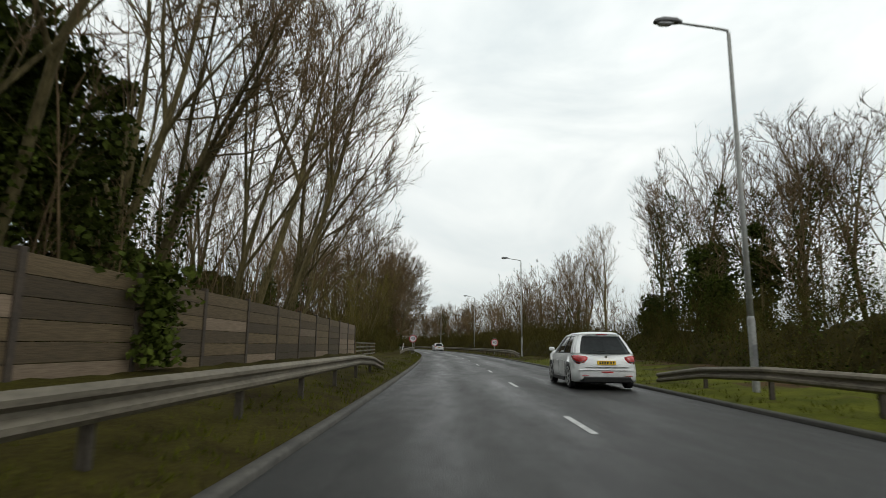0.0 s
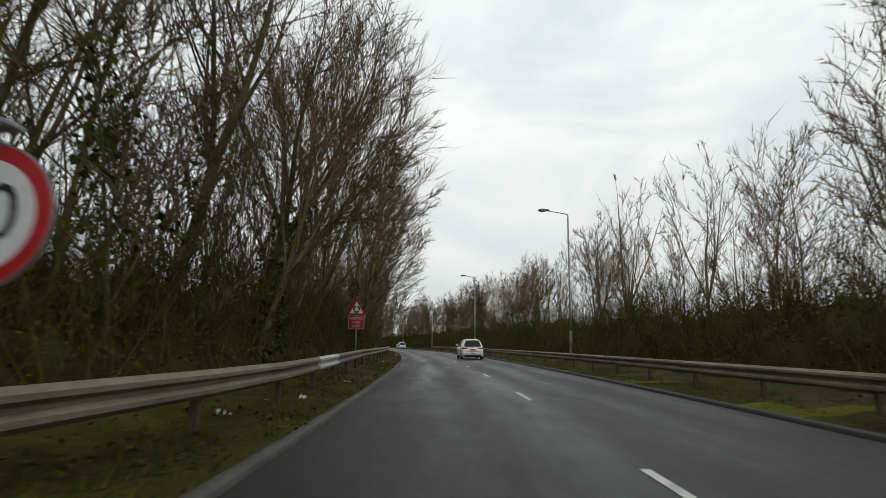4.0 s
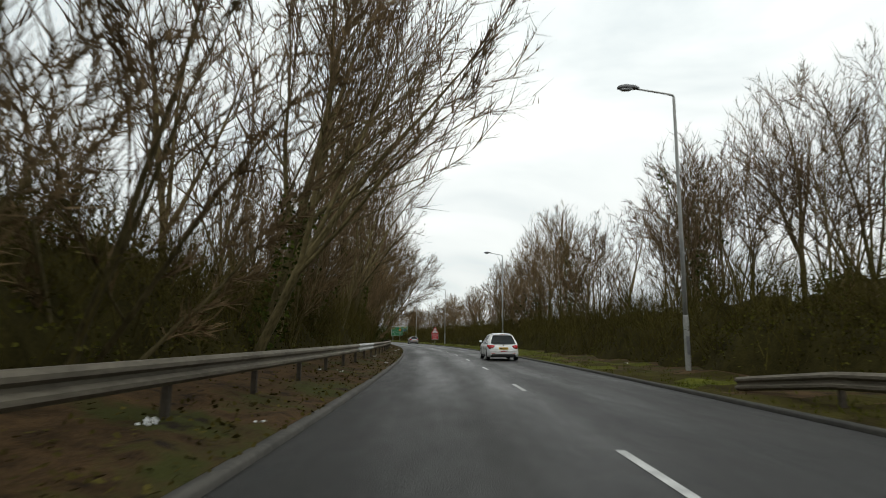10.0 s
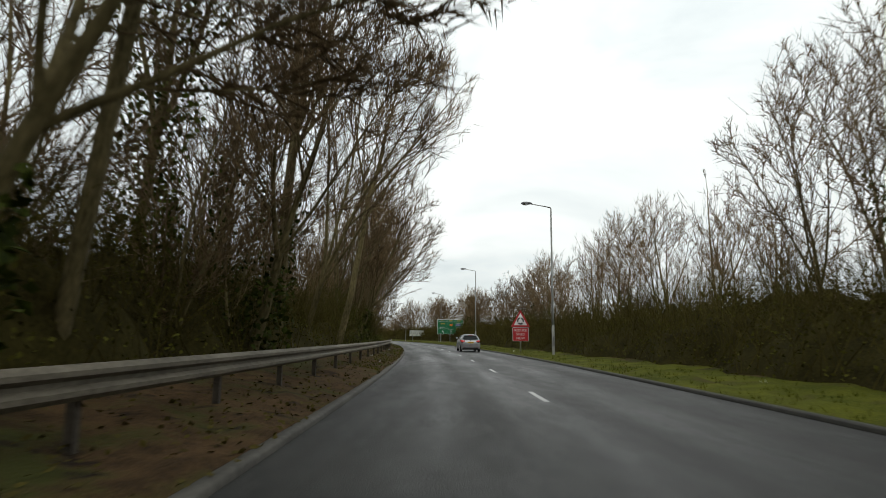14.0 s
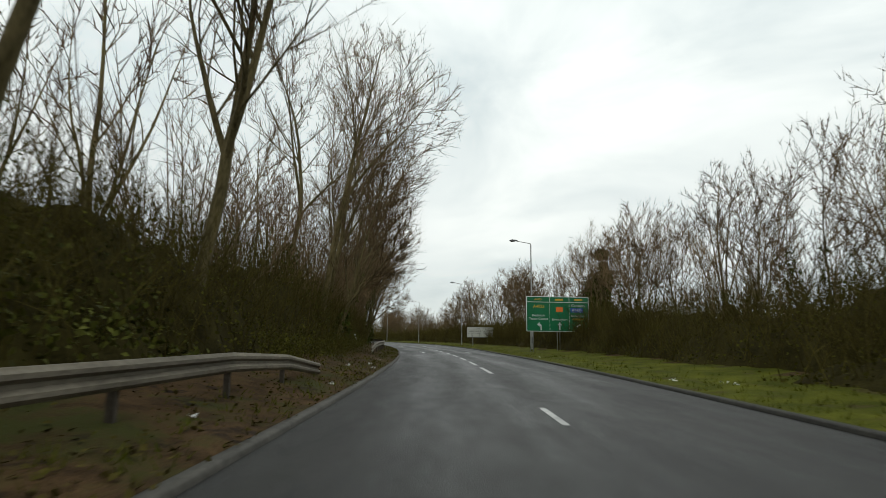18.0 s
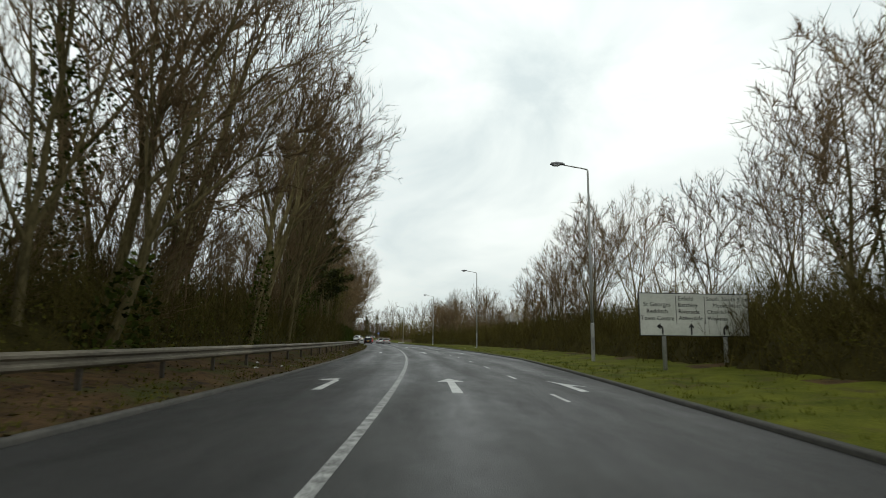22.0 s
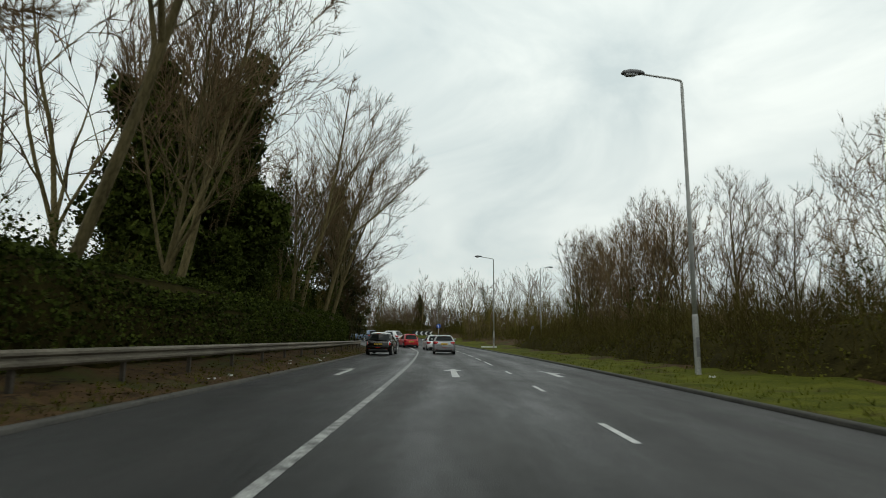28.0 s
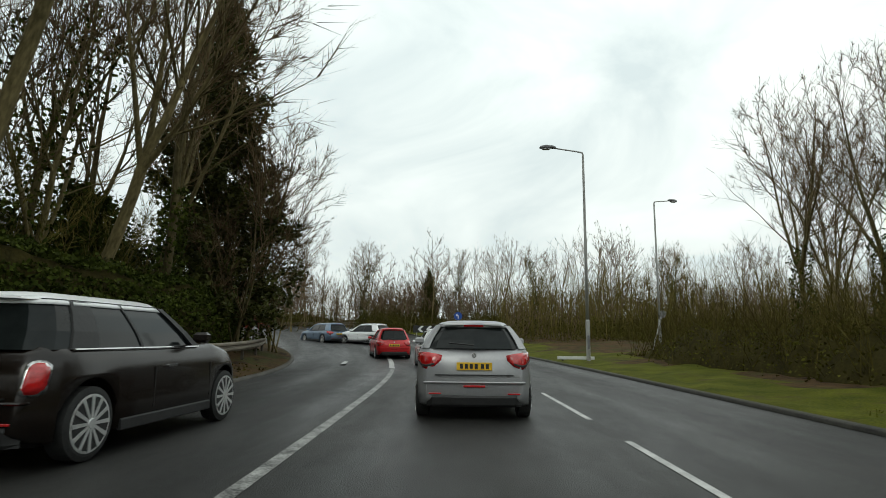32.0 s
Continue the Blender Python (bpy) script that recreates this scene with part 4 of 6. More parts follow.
bar(big_sign, SIGN_ORANGE, 2.53, Z1 - 1.0, 0.52, 0.38, name="orange_patch")
lettering("Birmingham", 0.245, SIGN_WHITE, big_sign, 2.53, Z0 + 0.92)
bent_arrow(big_sign, SIGN_WHITE, 2.53, Z0 + 0.42, 0.62, 0)
lettering("Coventry", 0.28, SIGN_WHITE, big_sign, 3.98, Z1 - 0.70)
bar(big_sign, SIGN_BLUE, 3.86, Z1 - 1.04, 0.95, 0.34, name="blue_panel")
lettering("(M42)", 0.30, SIGN_WHITE, big_sign, 3.86, Z1 - 1.04, -0.026)
lettering("Birmingham", 0.24, SIGN_WHITE, big_sign, 3.98, Z0 + 1.22)
bar(big_sign, SIGN_YELLOW, 3.95, Z0 + 0.96, 0.85, 0.13)
bent_arrow(big_sign, SIGN_WHITE, 3.9, Z0 + 0.42, 0.62, 1)
for x in (0.42, 2.45, 4.35):
    for e in (-0.1, 0.1):
        pole(big_sign, x + e, Z1 - 0.1, 0.028, 0.09)

pale_sign = thing("local_direction_sign", "pale local direction sign with black lettering and arrows", "road sign", m=at(383.2, 10.25, right_bank(381, 10), 4))
W, Z0, Z1 = 4.2, 1.25, 2.8
part("border", rect(0, W, Z0, Z1, -0.01, 0.02, 0.03), SIGN_BLACK, pale_sign)
part("panel", rect(0.03, W - 0.03, Z0 + 0.03, Z1 - 0.03, -0.016, -0.01, 0.02), PLATE_CREAM, pale_sign)
for k, word in enumerate(("St Georges", "Redditch", "Town Centre")):
    lettering(word, 0.23, SIGN_BLACK, pale_sign, 0.68, Z1 - 0.42 - 0.25 * k)
for k, word in enumerate(("Enfield", "Batchley", "Riverside", "Abbeydale")):
    lettering(word, 0.22, SIGN_BLACK, pale_sign, 1.48, Z1 - 0.2 - 0.235 * k, align="LEFT")
for k, word in enumerate(("South, North & East", "    Moons Moat", "Church Hill", "Winyates")):
    lettering(word, 0.21, SIGN_BLACK, pale_sign, 2.58, Z1 - 0.2 - 0.235 * k, align="LEFT")
for x in (1.4, 2.5):
    bar(pale_sign, SIGN_BLACK, x, Z1 - 0.6, 0.015, 1.0, name="divider")
for x, way in ((0.85, -1), (1.95, 0), (3.2, 1)):
    bent_arrow(pale_sign, SIGN_BLACK, x, Z0 + 0.26, 0.42, way)
for x in (0.95, 3.3):
    pole(pale_sign, x, Z1 - 0.1, 0.075, 0.1)

post_shape = Shape().face_loop([[(x, y, z) for x, y in ((-w, -0.03), (w, -0.03), (w, 0.03), (-w, 0.03))] for z, w in ((-0.2, 0.055), (0.9, 0.055), (1.0, 0.045))])
for s, u, lean in ((67.3, -4.3, 12), (340.5, -5.2, -10)):
    t = thing("marker_post", "leaning white plastic marker post beside the barrier", "marker post", "marker posts", at(s, u, left_bank(s, u)) @ pose(0, 0, 0, 0, lean, 0))
    part("post", post_shape, SIGN_WHITE, t)
    part("reflector", rect(-0.035, 0.035, 0.75, 0.86, -0.036, -0.03), SIGN_RED, t)

# island signs, the leaning sign and the white boards at the roundabout
t = thing("keep_left_sign", "round blue arrow sign on a pole at the roundabout", "road sign", m=ahead(46, 0.45, 0))
pole(t, 0, 2.3)
part("blue_disc", disc(0.32, -0.012, 0.006, z=2.0), SIGN_BLUE, t)
bent_arrow(t, SIGN_WHITE, 0, 2.0, 0.4, -1)
t = thing("chevron_board", "black and white chevron board at the roundabout", "road sign", m=ahead(50, -1.9, 0))
part("board", rect(-1.5, 1.5, 0.45, 1.05, -0.012, 0.01), SIGN_BLACK, t)
for k in range(4):
    x = -1.1 + 0.72 * k
    part("chevron", Shape().panel([(x, 0.75), (x + 0.28, 1.02), (x + 0.52, 1.02), (x + 0.24, 0.75), (x + 0.52, 0.48), (x + 0.28, 0.48)], -0.02, -0.012), SIGN_WHITE, t)
for x in (-1.2, 1.2):
    pole(t, x, 1.0)
t = thing("leaning_sign", "small round sign on a leaning pole beside a lamp", "road sign", m=ahead(30.5, 10.4, 0.15) @ pose(0, 0, 0, 0, 17, 0))
pole(t, 0, 2.3, 0.035)
part("disc", disc(0.19, -0.02, 0.0, z=2.25), SIGN_GREY, t)
for d, x in ((26.4, 5.6), (32.5, 12.3)):
    t = thing("white_board_rail", "low white timber board on short posts on the grass", "rail", "white board rails", ahead(d, x, 0.1, 4))
    part("board", Shape().box(-0.85, 0.85, -0.02, 0.02, 0.06, 0.2, 0.008), SIGN_WHITE, t)
    for e in (-0.6, 0.6):
        part("post", Shape().box(e - 0.04, e + 0.04, 0.021, 0.09, -0.3, 0.16, 0.005), POST_WOOD, t)

# far barrier round the island
t = thing("crash_barrier", "pale crash barrier round the wooded island", "crash barrier", "crash barriers", ahead(55, -14))
inv = t.matrix_basis.inverted()
arc = [ahead(62 - 0.0105 * (k * 2.6 - 24) ** 2 * 0.75, -34 + 2.6 * k) for k in range(14)]
for a, b in zip(arc, arc[1:]):
    p0, p1 = inv @ a.translation, inv @ b.translation
    sh = Shape().face_loop([[p + Vector((0, y, z)) for y, z in ((0, 0.35), (-0.06, 0.4), (-0.02, 0.5), (-0.06, 0.6), (0, 0.65), (0.02, 0.5))] for p in (p0, p1)])
    part("beam", sh, RAIL_OLD, t)
    part("post", Shape().box(p0.x - 0.05, p0.x + 0.05, p0.y + 0.03, p0.y + 0.12, p0.z - 0.6, p0.z + 0.6), GALVANISED, t)

# ---- brick houses behind the trees ----
BRICK = material("red_brick_wall", (0.085, 0.026, 0.017), (0.155, 0.052, 0.036), 0.8, 0.85, 0.5, fine=9, stretch=(1, 1, 3))
SLATE = material("grey_roof_tiles", (0.040, 0.037, 0.036), (0.080, 0.074, 0.070), 0.7, 0.6, 0.5, fine=6, stretch=(1, 1, 4))
FRAME_WHITE = material("white_window_frame", (0.5, 0.5, 0.5), (0.6, 0.6, 0.6), 2, 0.4, 0.0)
GLASS = material("dark_window_glass", (0.010, 0.012, 0.013), (0.018, 0.020, 0.021), 1, 0.06, 0.0)


def house(m, length, depth, eaves, ridge, label):
    """Gabled brick house; x runs along the ridge, the front faces -y."""
    t = thing("house", label, "house", "brick houses", m)
    x, y = length / 2, depth / 2
    walls = Shape()
    outline = [(-y, -0.6), (y, -0.6), (y, eaves), (0, ridge - 0.15), (-y, eaves)]
    walls.face_loop([[(e, a, b) for a, b in outline] for e in (-x, x)])
    part("wall", walls, BRICK, t)
    rise = (ridge - eaves) / y
    for side in (-1, 1):
        part("roof", Shape().face_loop([[(e, side * a, b) for a, b in ((0, ridge), (y + 0.35, eaves - 0.35 * rise), (y + 0.35, eaves - 0.35 * rise + 0.16), (0, ridge + 0.18))] for e in (-x - 0.25, x + 0.25)]), SLATE, t)
    ch = part("chimney", Shape().box(-0.45 + x * 0.3, 0.45 + x * 0.3, -0.4, 0.4, ridge - 1.0, ridge + 1.3, 0.02), BRICK, t)
    for e in (-0.2, 0.2):
        part("chimney_pot", Shape().tube([(x * 0.3 + e, 0, ridge + 1.3), (x * 0.3 + e, 0, ridge + 1.65)], [0.12, 0.1], 10), BRICK, ch)
    for k in range(max(2, int(length / 3))):
        for z in (1.1, 3.7):
            wx = -x + length * (k + 0.5) / max(2, int(length / 3))
            if z + 1.2 > eaves:
                continue
            w = part("window", rect(wx - 0.55, wx + 0.55, z, z + 1.15, -y - 0.05, -y + 0.02), FRAME_WHITE, t)
            part("pane", rect(wx - 0.47, wx - 0.03, z + 0.08, z + 1.07, -y - 0.056, -y - 0.05), GLASS, w)
            part("pane", rect(wx + 0.03, wx + 0.47, z + 0.08, z + 1.07, -y - 0.056, -y - 0.05), GLASS, w)
            part("sill", Shape().box(wx - 0.65, wx + 0.65, -y - 0.12, -y + 0.02, z - 0.09, z - 0.01, 0.01), KERB, w)
    return t


house(at(84, -30, 0.6, 18), 13, 7.5, 4.9, 7.6, "red brick house with a grey tiled roof and chimney")
house(at(90, -21, 0.6, 100), 8, 6.5, 4.4, 7.0, "red brick house with a gable end and tiled roof")
house(at(66, -40, 0.6, 25), 12, 7.5, 4.9, 7.6, "red brick house with a grey tiled roof and chimney")
house(ahead(35, -33, 0.2, 70), 9, 7.5, 5.6, 9.0, "red brick house with a gable end behind a hedge")
house(at(511.5, -16.1, -0.2, 90), 6, 7, 5.6, 8.4, "red brick house with a gable end close behind the hedge")
house(ahead(26, -44, 1.0, 60), 10, 7.5, 5.0, 8.0, "red brick house with a tiled roof behind trees")

# scraps of litter on the verges
g = Growth(31)
for _ in range(70):
    s = g.r.uniform(60, 500)
    if g.r.random() < 0.75:
        u = -2.3 - abs(g.r.gauss(0, 0.6))
        z = left_bank(s, u)
    else:
        u = right_edge(s) + 0.5 + abs(g.r.gauss(0, 1.2))
        z = right_bank(s, u)
    x, y = road_xy(s, u)
    for _ in range(5):
        g.leaf_quad(Vector((x + g.r.gauss(0, 0.05), y + g.r.gauss(0, 0.05), z + 0.03 + abs(g.r.gauss(0, 0.02)))), 0.07)
v, f = tris(g.leaf)
tagged(new("litter", big_mesh("litter", v, f, SIGN_WHITE)), "scattered scraps of pale litter on the verges", "litter", kind="stuff")


# ---- cars, as they queue and drive ----
def paint(name, colour, metal=0.0, rough=0.35):
    return material(name, tuple(c * 0.93 for c in colour), tuple(min(1, c * 1.05) for c in colour), 1.2, rough, 0.0, metal=metal, coat=0.4, fine=30)


SILVER = paint("silver_grey_paint", (0.35, 0.352, 0.362), 0.35, 0.38)
WHITE = paint("white_car_paint", (0.80, 0.81, 0.81))
RED = paint("red_car_paint", (0.55, 0.012, 0.016))
DARK_RED = paint("dark_red_paint", (0.20, 0.010, 0.012))
BLUE = paint("grey_blue_paint", (0.13, 0.18, 0.25), 0.5)
BROWN_BLACK = material("brown_black_paint", (0.007, 0.0045, 0.003), (0.010, 0.0065, 0.0045), 1.2, 0.25, 0.0, spec=0.3, coat=0.3)
TINT = material("dark_tinted_glass", (0.008, 0.010, 0.010), (0.016, 0.019, 0.019), 1, 0.05, 0.0, spec=0.22)
TRIM = material("black_plastic_trim", (0.010, 0.010, 0.010), (0.020, 0.020, 0.020), 3, 0.6, 0.1)
TYRE = material("tyre_rubber", (0.010, 0.010, 0.010), (0.022, 0.022, 0.021), 6, 0.85, 0.2)
ALLOY = material("alloy_rim", (0.546, 0.546, 0.546), (0.728, 0.728, 0.715), 4, 0.35, 0.0, metal=0.6)
CHROME = material("chrome_strip", (0.62, 0.62, 0.62), (0.72, 0.72, 0.72), 4, 0.12, 0.0, metal=1.0)
# glow of lit brake lamps is put into the lens colour; nothing emits
LIGHT_RED = material("red_lamp_lens", (0.3, 0.0042, 0.0056), (0.54, 0.0098, 0.0126), 5, 0.12, 0.0, coat=1.0)
PLATE = material("yellow_number_plate", (0.66, 0.40, 0.015), (0.74, 0.46, 0.02), 3, 0.4, 0.0)


def car(m, label, body_mat, length=4.0, width=1.74, height=1.46, wheel=0.31, axles=(0.62, 3.16), belt=0.92, bonnet=0.88, roof_mat=None, cabin=(0.14, 2.75, 0.42, 2.05), pillars=(0.13, 0.50, 0.53), spokes=10, chrome=False, lights="corner", doors=2):
    """A car with its tail at the origin, facing +y. cabin: rear and front of the glass at the belt, then at the roof."""
    t = thing("car", label, "car", "cars on the road", m)
    w = width / 2
    ra, fa = axles
    stations = sorted(set([0.0, 0.04, 0.12, 0.25, length - 0.45, length - 0.2, length - 0.07, length] + [0.4 + 0.3 * i for i in range(int((length - 0.8) / 0.3) + 1)] + [a + (wheel + 0.06) * math.cos(math.pi * k / 10) for a in axles for k in range(11)]))
    yr, yf, yr1, yf1 = cabin

    def tail(z):
        return 0.30 * max(0.0, z - 0.60) + 0.5 * max(0.0, 0.42 - z) ** 2

    def flank(y, z):
        """Half width of the body at its rear corner."""
        return w * (1 - 0.20 * max(0, 1 - y / 0.45) ** 2) * (0.985 - 0.03 * max(0, z - belt + 0.14) / 0.08)

    def lamp(path, sx, out):
        """A lens wrapped round the rear corner: path gives distance back along the flank, lower and upper edge."""
        rings = []
        for y, inn, z0, z1 in path:
            ring = []
            for z, o in ((z0, out * 0.2), (z0 + (z1 - z0) * 0.25, out), (z0 + (z1 - z0) * 0.75, out), (z1, out * 0.2), (z1, -0.03), (z0, -0.03)):
                x = flank(max(y, 0), z)
                n = Vector((1, -0.35, 0)) if y > 0.12 else Vector((0.6, -1, 0)) if y > 0.0 else Vector((0, -1, 0))
                q = Vector((x - inn, max(y, 0) * (1 - tail(z) / 0.7) + tail(z), z)) + n.normalized() * o
                ring.append((sx * q.x, q.y, q.z))
            rings.append(ring if sx > 0 else ring[::-1])
        return Shape().face_loop(rings)
    rings = []
    for y in stations:
        taper = 1 - 0.20 * max(0, 1 - y / 0.45) ** 2 - 0.22 * max(0, 1 - (length - y) / 0.75) ** 2
        ww = w * taper
        low = 0.20 + 0.12 * max(0, 1 - y / 0.22) ** 2 + 0.10 * max(0, 1 - (length - y) / 0.3) ** 2
        for a in axles:
            if abs(y - a) < wheel + 0.06:
                low = max(low, wheel + math.sqrt(max(0, (wheel + 0.06) ** 2 - (y - a) ** 2)))
        top = belt + 0.02 if y < yf else float(np.interp(y, (yf, yf + 0.25, length - 0.5, length - 0.12, length), (belt, bonnet + 0.06, bonnet - 0.03, bonnet - 0.2, 0.55)))
        if y < 0.10:
            top = float(np.interp(y, (0, 0.04, 0.10), (belt - 0.16, belt - 0.05, belt)))
        mid = max(0.46, low + 0.02)
        half = [(ww * 0.90, low), (ww * 0.985, low + 0.02), (ww, mid), (ww * 0.985, min(top - 0.14, 0.74) if top - 0.14 > mid else mid + 0.01), (ww * 0.962, max(top - 0.07, mid + 0.02)), (ww * 0.915, max(top - 0.015, mid + 0.035)), (ww * 0.84, max(top + 0.008, mid + 0.045)), (ww * 0.4, max(top + 0.025, mid + 0.055))]
        rings.append([(x, y + tail(z) * max(0, 1 - y / 0.7), z) for x, z in half] + [(-x, y + tail(z) * max(0, 1 - y / 0.7), z) for x, z in reversed(half)])
    part("body", Shape().face_loop(rings), body_mat, t, smooth=True)
    part("floor_pan", Shape().box(-w * 0.78, w * 0.78, 0.25, length - 0.35, 0.17, 0.55, 0.03), TRIM, t)

    def outline(y0, y1, hw, z, fw):
        return [(-hw, y0 + 0.34, z), (-hw * 0.95, y0 + 0.14, z), (-hw * 0.72, y0 + 0.02, z), (0, y0 - 0.03, z), (hw * 0.72, y0 + 0.02, z), (hw * 0.95, y0 + 0.14, z), (hw, y0 + 0.34, z), (hw, (y0 + y1) / 2, z), (hw * fw, y1 - 0.16, z), (hw * fw * 0.8, y1 - 0.02, z), (0, y1 + 0.06, z), (-hw * fw * 0.8, y1 - 0.02, z), (-hw * fw, y1 - 0.16, z), (-hw, (y0 + y1) / 2, z)]

    def level(f, grow=0.0):
        e = 1 - (1 - f) ** 1.25
        return outline(yr + (yr1 - yr) * e - grow, yf + (yf1 - yf) * f + grow, (w * 0.915) + (w * 0.655 - w * 0.915) * f ** 1.3 + grow, belt + (height - 0.07 - belt) * f, 0.97)
    part("glazing", Shape().face_loop([level(0), level(0.35), level(0.7), level(0.9), level(1.0)]), TINT, t, "dark tinted glass", smooth=False)
    part("roof", Shape().face_loop([level(0.88, 0.012), level(0.95, 0.012), [(x * 0.97, yr1 + (y - yr1) * 0.98 + 0.015, height - 0.068) for x, y, z in level(1.0)], [(x * 0.88, yr1 + (y - yr1) * 0.93 + 0.05, height - 0.032) for x, y, z in level(1.0)], [(x * 0.68, yr1 + (y - yr1) * 0.8 + 0.14, height - 0.010) for x, y, z in level(1.0)], [(x * 0.35, yr1 + (y - yr1) * 0.6 + 0.28, height) for x, y, z in level(1.0)]]), roof_mat or body_mat, t, smooth=True)
    for sx in (-1, 1):
        def edge(f, q, out=0.012):
            y0, y1 = yr + (yr1 - yr) * (1 - (1 - f) ** 1.25) + 0.30, yf + (yf1 - yf) * f - 0.14
            x = (w * 0.915) + (w * 0.655 - w * 0.915) * f ** 1.3
            return Vector((sx * (x + out), y0 + (y1 - y0) * q, belt + (height - 0.07 - belt) * f))
        for q0, q1, mat in ((-0.01, pillars[0], body_mat if roof_mat is None else TRIM), (pillars[1], pillars[2], TRIM), (0.955, 1.02, body_mat if roof_mat is None else TRIM)):
            fs = (0.0, 0.35, 0.7, 0.97)
            part("pillar", Shape().face_loop([[edge(f, q0), edge(f, q1), edge(f, q1, -0.02), edge(f, q0, -0.02)] for f in fs]), mat, t)
        if roof_mat is None:
            part("rear_pillar", Shape().face_loop([[Vector((sx * ((w * 0.915 + (w * 0.655 - w * 0.915) * f ** 1.3) * k + 0.006), yr + (yr1 - yr) * (1 - (1 - f) ** 1.25) + dy, belt + (height - 0.07 - belt) * f)) for k, dy in ((0.84, 0.05), (0.90, 0.085), (0.955, 0.13), (1.0, 0.30), (0.97, 0.36), (0.82, 0.10))] for f in (0.0, 0.35, 0.7, 0.97)]), body_mat, t)
        mirror = part("door_mirror", Shape().box(-0.085, 0.085, -0.04, 0.06, -0.055, 0.065, 0.03), body_mat, t)
        mirror.matrix_basis = pose(sx * (w + 0.07), yf - 0.30, belt + 0.10)
        part("belt_strip", Shape().tube([edge(0.0, 0.0, 0.022), edge(0.0, 0.5, 0.026), edge(0.0, 1.0, 0.022)], 0.011, 6), CHROME if chrome else TRIM, t)
        part("sill", Shape().box(sx * w - 0.03, sx * w + 0.012, ra + wheel + 0.1, fa - wheel - 0.1, 0.19, 0.30, 0.01), TRIM, t)
        for y in ((fa - 0.42, ra + 0.95) if doors == 2 else (fa - 0.42, (ra + fa) / 2 - 0.02, ra + 0.42)):
            part("door_gap", Shape().box(sx * w * 0.995 - 0.006, sx * w * 0.995 + 0.004, y - 0.004, y + 0.004, 0.36, min(belt - 0.17, 0.76)), TRIM, t)
        for y in ((ra + 1.15,) if doors == 2 else ((ra + fa) / 2 + 0.12, ra + 0.62)):
            part("door_handle", Shape().box(sx * w - 0.02, sx * w + 0.022, y, y + 0.17, 0.745, 0.775, 0.008), CHROME if chrome else body_mat, t)
        for y in axles:
            x = sx * (w - 0.10)
            wh = part("wheel", Shape().tube([(x - 0.10, y, wheel), (x - 0.085, y, wheel), (x + 0.085, y, wheel), (x + 0.10, y, wheel)], [wheel - 0.04, wheel, wheel, wheel - 0.04], 28), TYRE, t, "black tyre with an alloy rim", smooth=False)
            xo = x + sx * 0.095
            part("rim", Shape().tube([(xo - sx * 0.02, y, wheel), (xo + sx * 0.008, y, wheel), (xo + sx * 0.010, y, wheel)], [wheel * 0.80, wheel * 0.80, wheel * 0.74], 28), ALLOY, wh)
            # black disc standing in for the shade behind the spokes
            part("brake_shadow", Shape().tube([(xo + sx * 0.010, y, wheel), (xo + sx * 0.013, y, wheel)], wheel * 0.73, 28), TRIM, wh)
            sp = Shape()
            for k in range(spokes):
                a = 2 * math.pi * k / spokes
                c, s_ = math.cos(a), math.sin(a)
                b = len(sp.v)
                for d, e in ((0.12, 0.055), (0.76, 0.085), (0.76, -0.085), (0.12, -0.055)):
                    sp.v.append((xo + sx * 0.020, y + wheel * (d * c - e * 0.7 * s_), wheel + wheel * (d * s_ + e * 0.7 * c)))
                for d, e in ((0.12, 0.055), (0.76, 0.085), (0.76, -0.085), (0.12, -0.055)):
                    sp.v.append((xo + sx * 0.012, y + wheel * (d * c - e * 0.7 * s_), wheel + wheel * (d * s_ + e * 0.7 * c)))
                sp.f += [(b, b + 1, b + 2, b + 3), (b + 4, b + 5, b + 1, b), (b + 6, b + 7, b + 3, b + 2)]
            part("spokes", sp, ALLOY, wh)
            part("hub", Shape().tube([(xo + sx * 0.012, y, wheel), (xo + sx * 0.026, y, wheel)], [wheel * 0.16, wheel * 0.13], 14), ALLOY, wh)
        b = belt
        paths = {"oval": [(0.02, 0.0, b - 0.32, b - 0.14), (0.045, 0.0, b - 0.345, b - 0.11), (0.08, 0.0, b - 0.35, b - 0.10), (0.12, 0.0, b - 0.345, b - 0.105), (0.155, 0.0, b - 0.32, b - 0.135)],
                 "corner": [(0.0, 0.20, b - 0.17, b - 0.10), (0.0, 0.10, b - 0.26, b - 0.075), (0.02, 0.0, b - 0.30, b - 0.06), (0.12, 0.0, b - 0.29, b - 0.05), (0.26, 0.0, b - 0.21, b - 0.045), (0.36, 0.0, b - 0.12, b - 0.04)],
                 "wide": [(0.0, 0.36, b - 0.15, b - 0.09), (0.0, 0.2, b - 0.18, b - 0.08), (0.02, 0.0, b - 0.21, b - 0.06), (0.14, 0.0, b - 0.20, b - 0.05), (0.32, 0.0, b - 0.13, b - 0.045)]}
        lens = part("tail_light", lamp(paths[lights], sx, 0.022), LIGHT_RED, t, "red tail light", smooth=True)
        if lights == "oval":
            part("lamp_surround", lamp([(y + (-0.018, -0.01, 0, 0.01, 0.018)[k], inn, z0 - 0.018, z1 + 0.018) for k, (y, inn, z0, z1) in enumerate(paths["oval"])], sx, 0.012), CHROME, lens, "chrome lamp surround", smooth=True)
        else:
            part("clear_lens", lamp([(y, inn, z0 + (z1 - z0) * 0.1, z0 + (z1 - z0) * 0.32) for y, inn, z0, z1 in paths[lights][1:-1]], sx, 0.026), TRIM, lens, "dark lower lens", smooth=True)
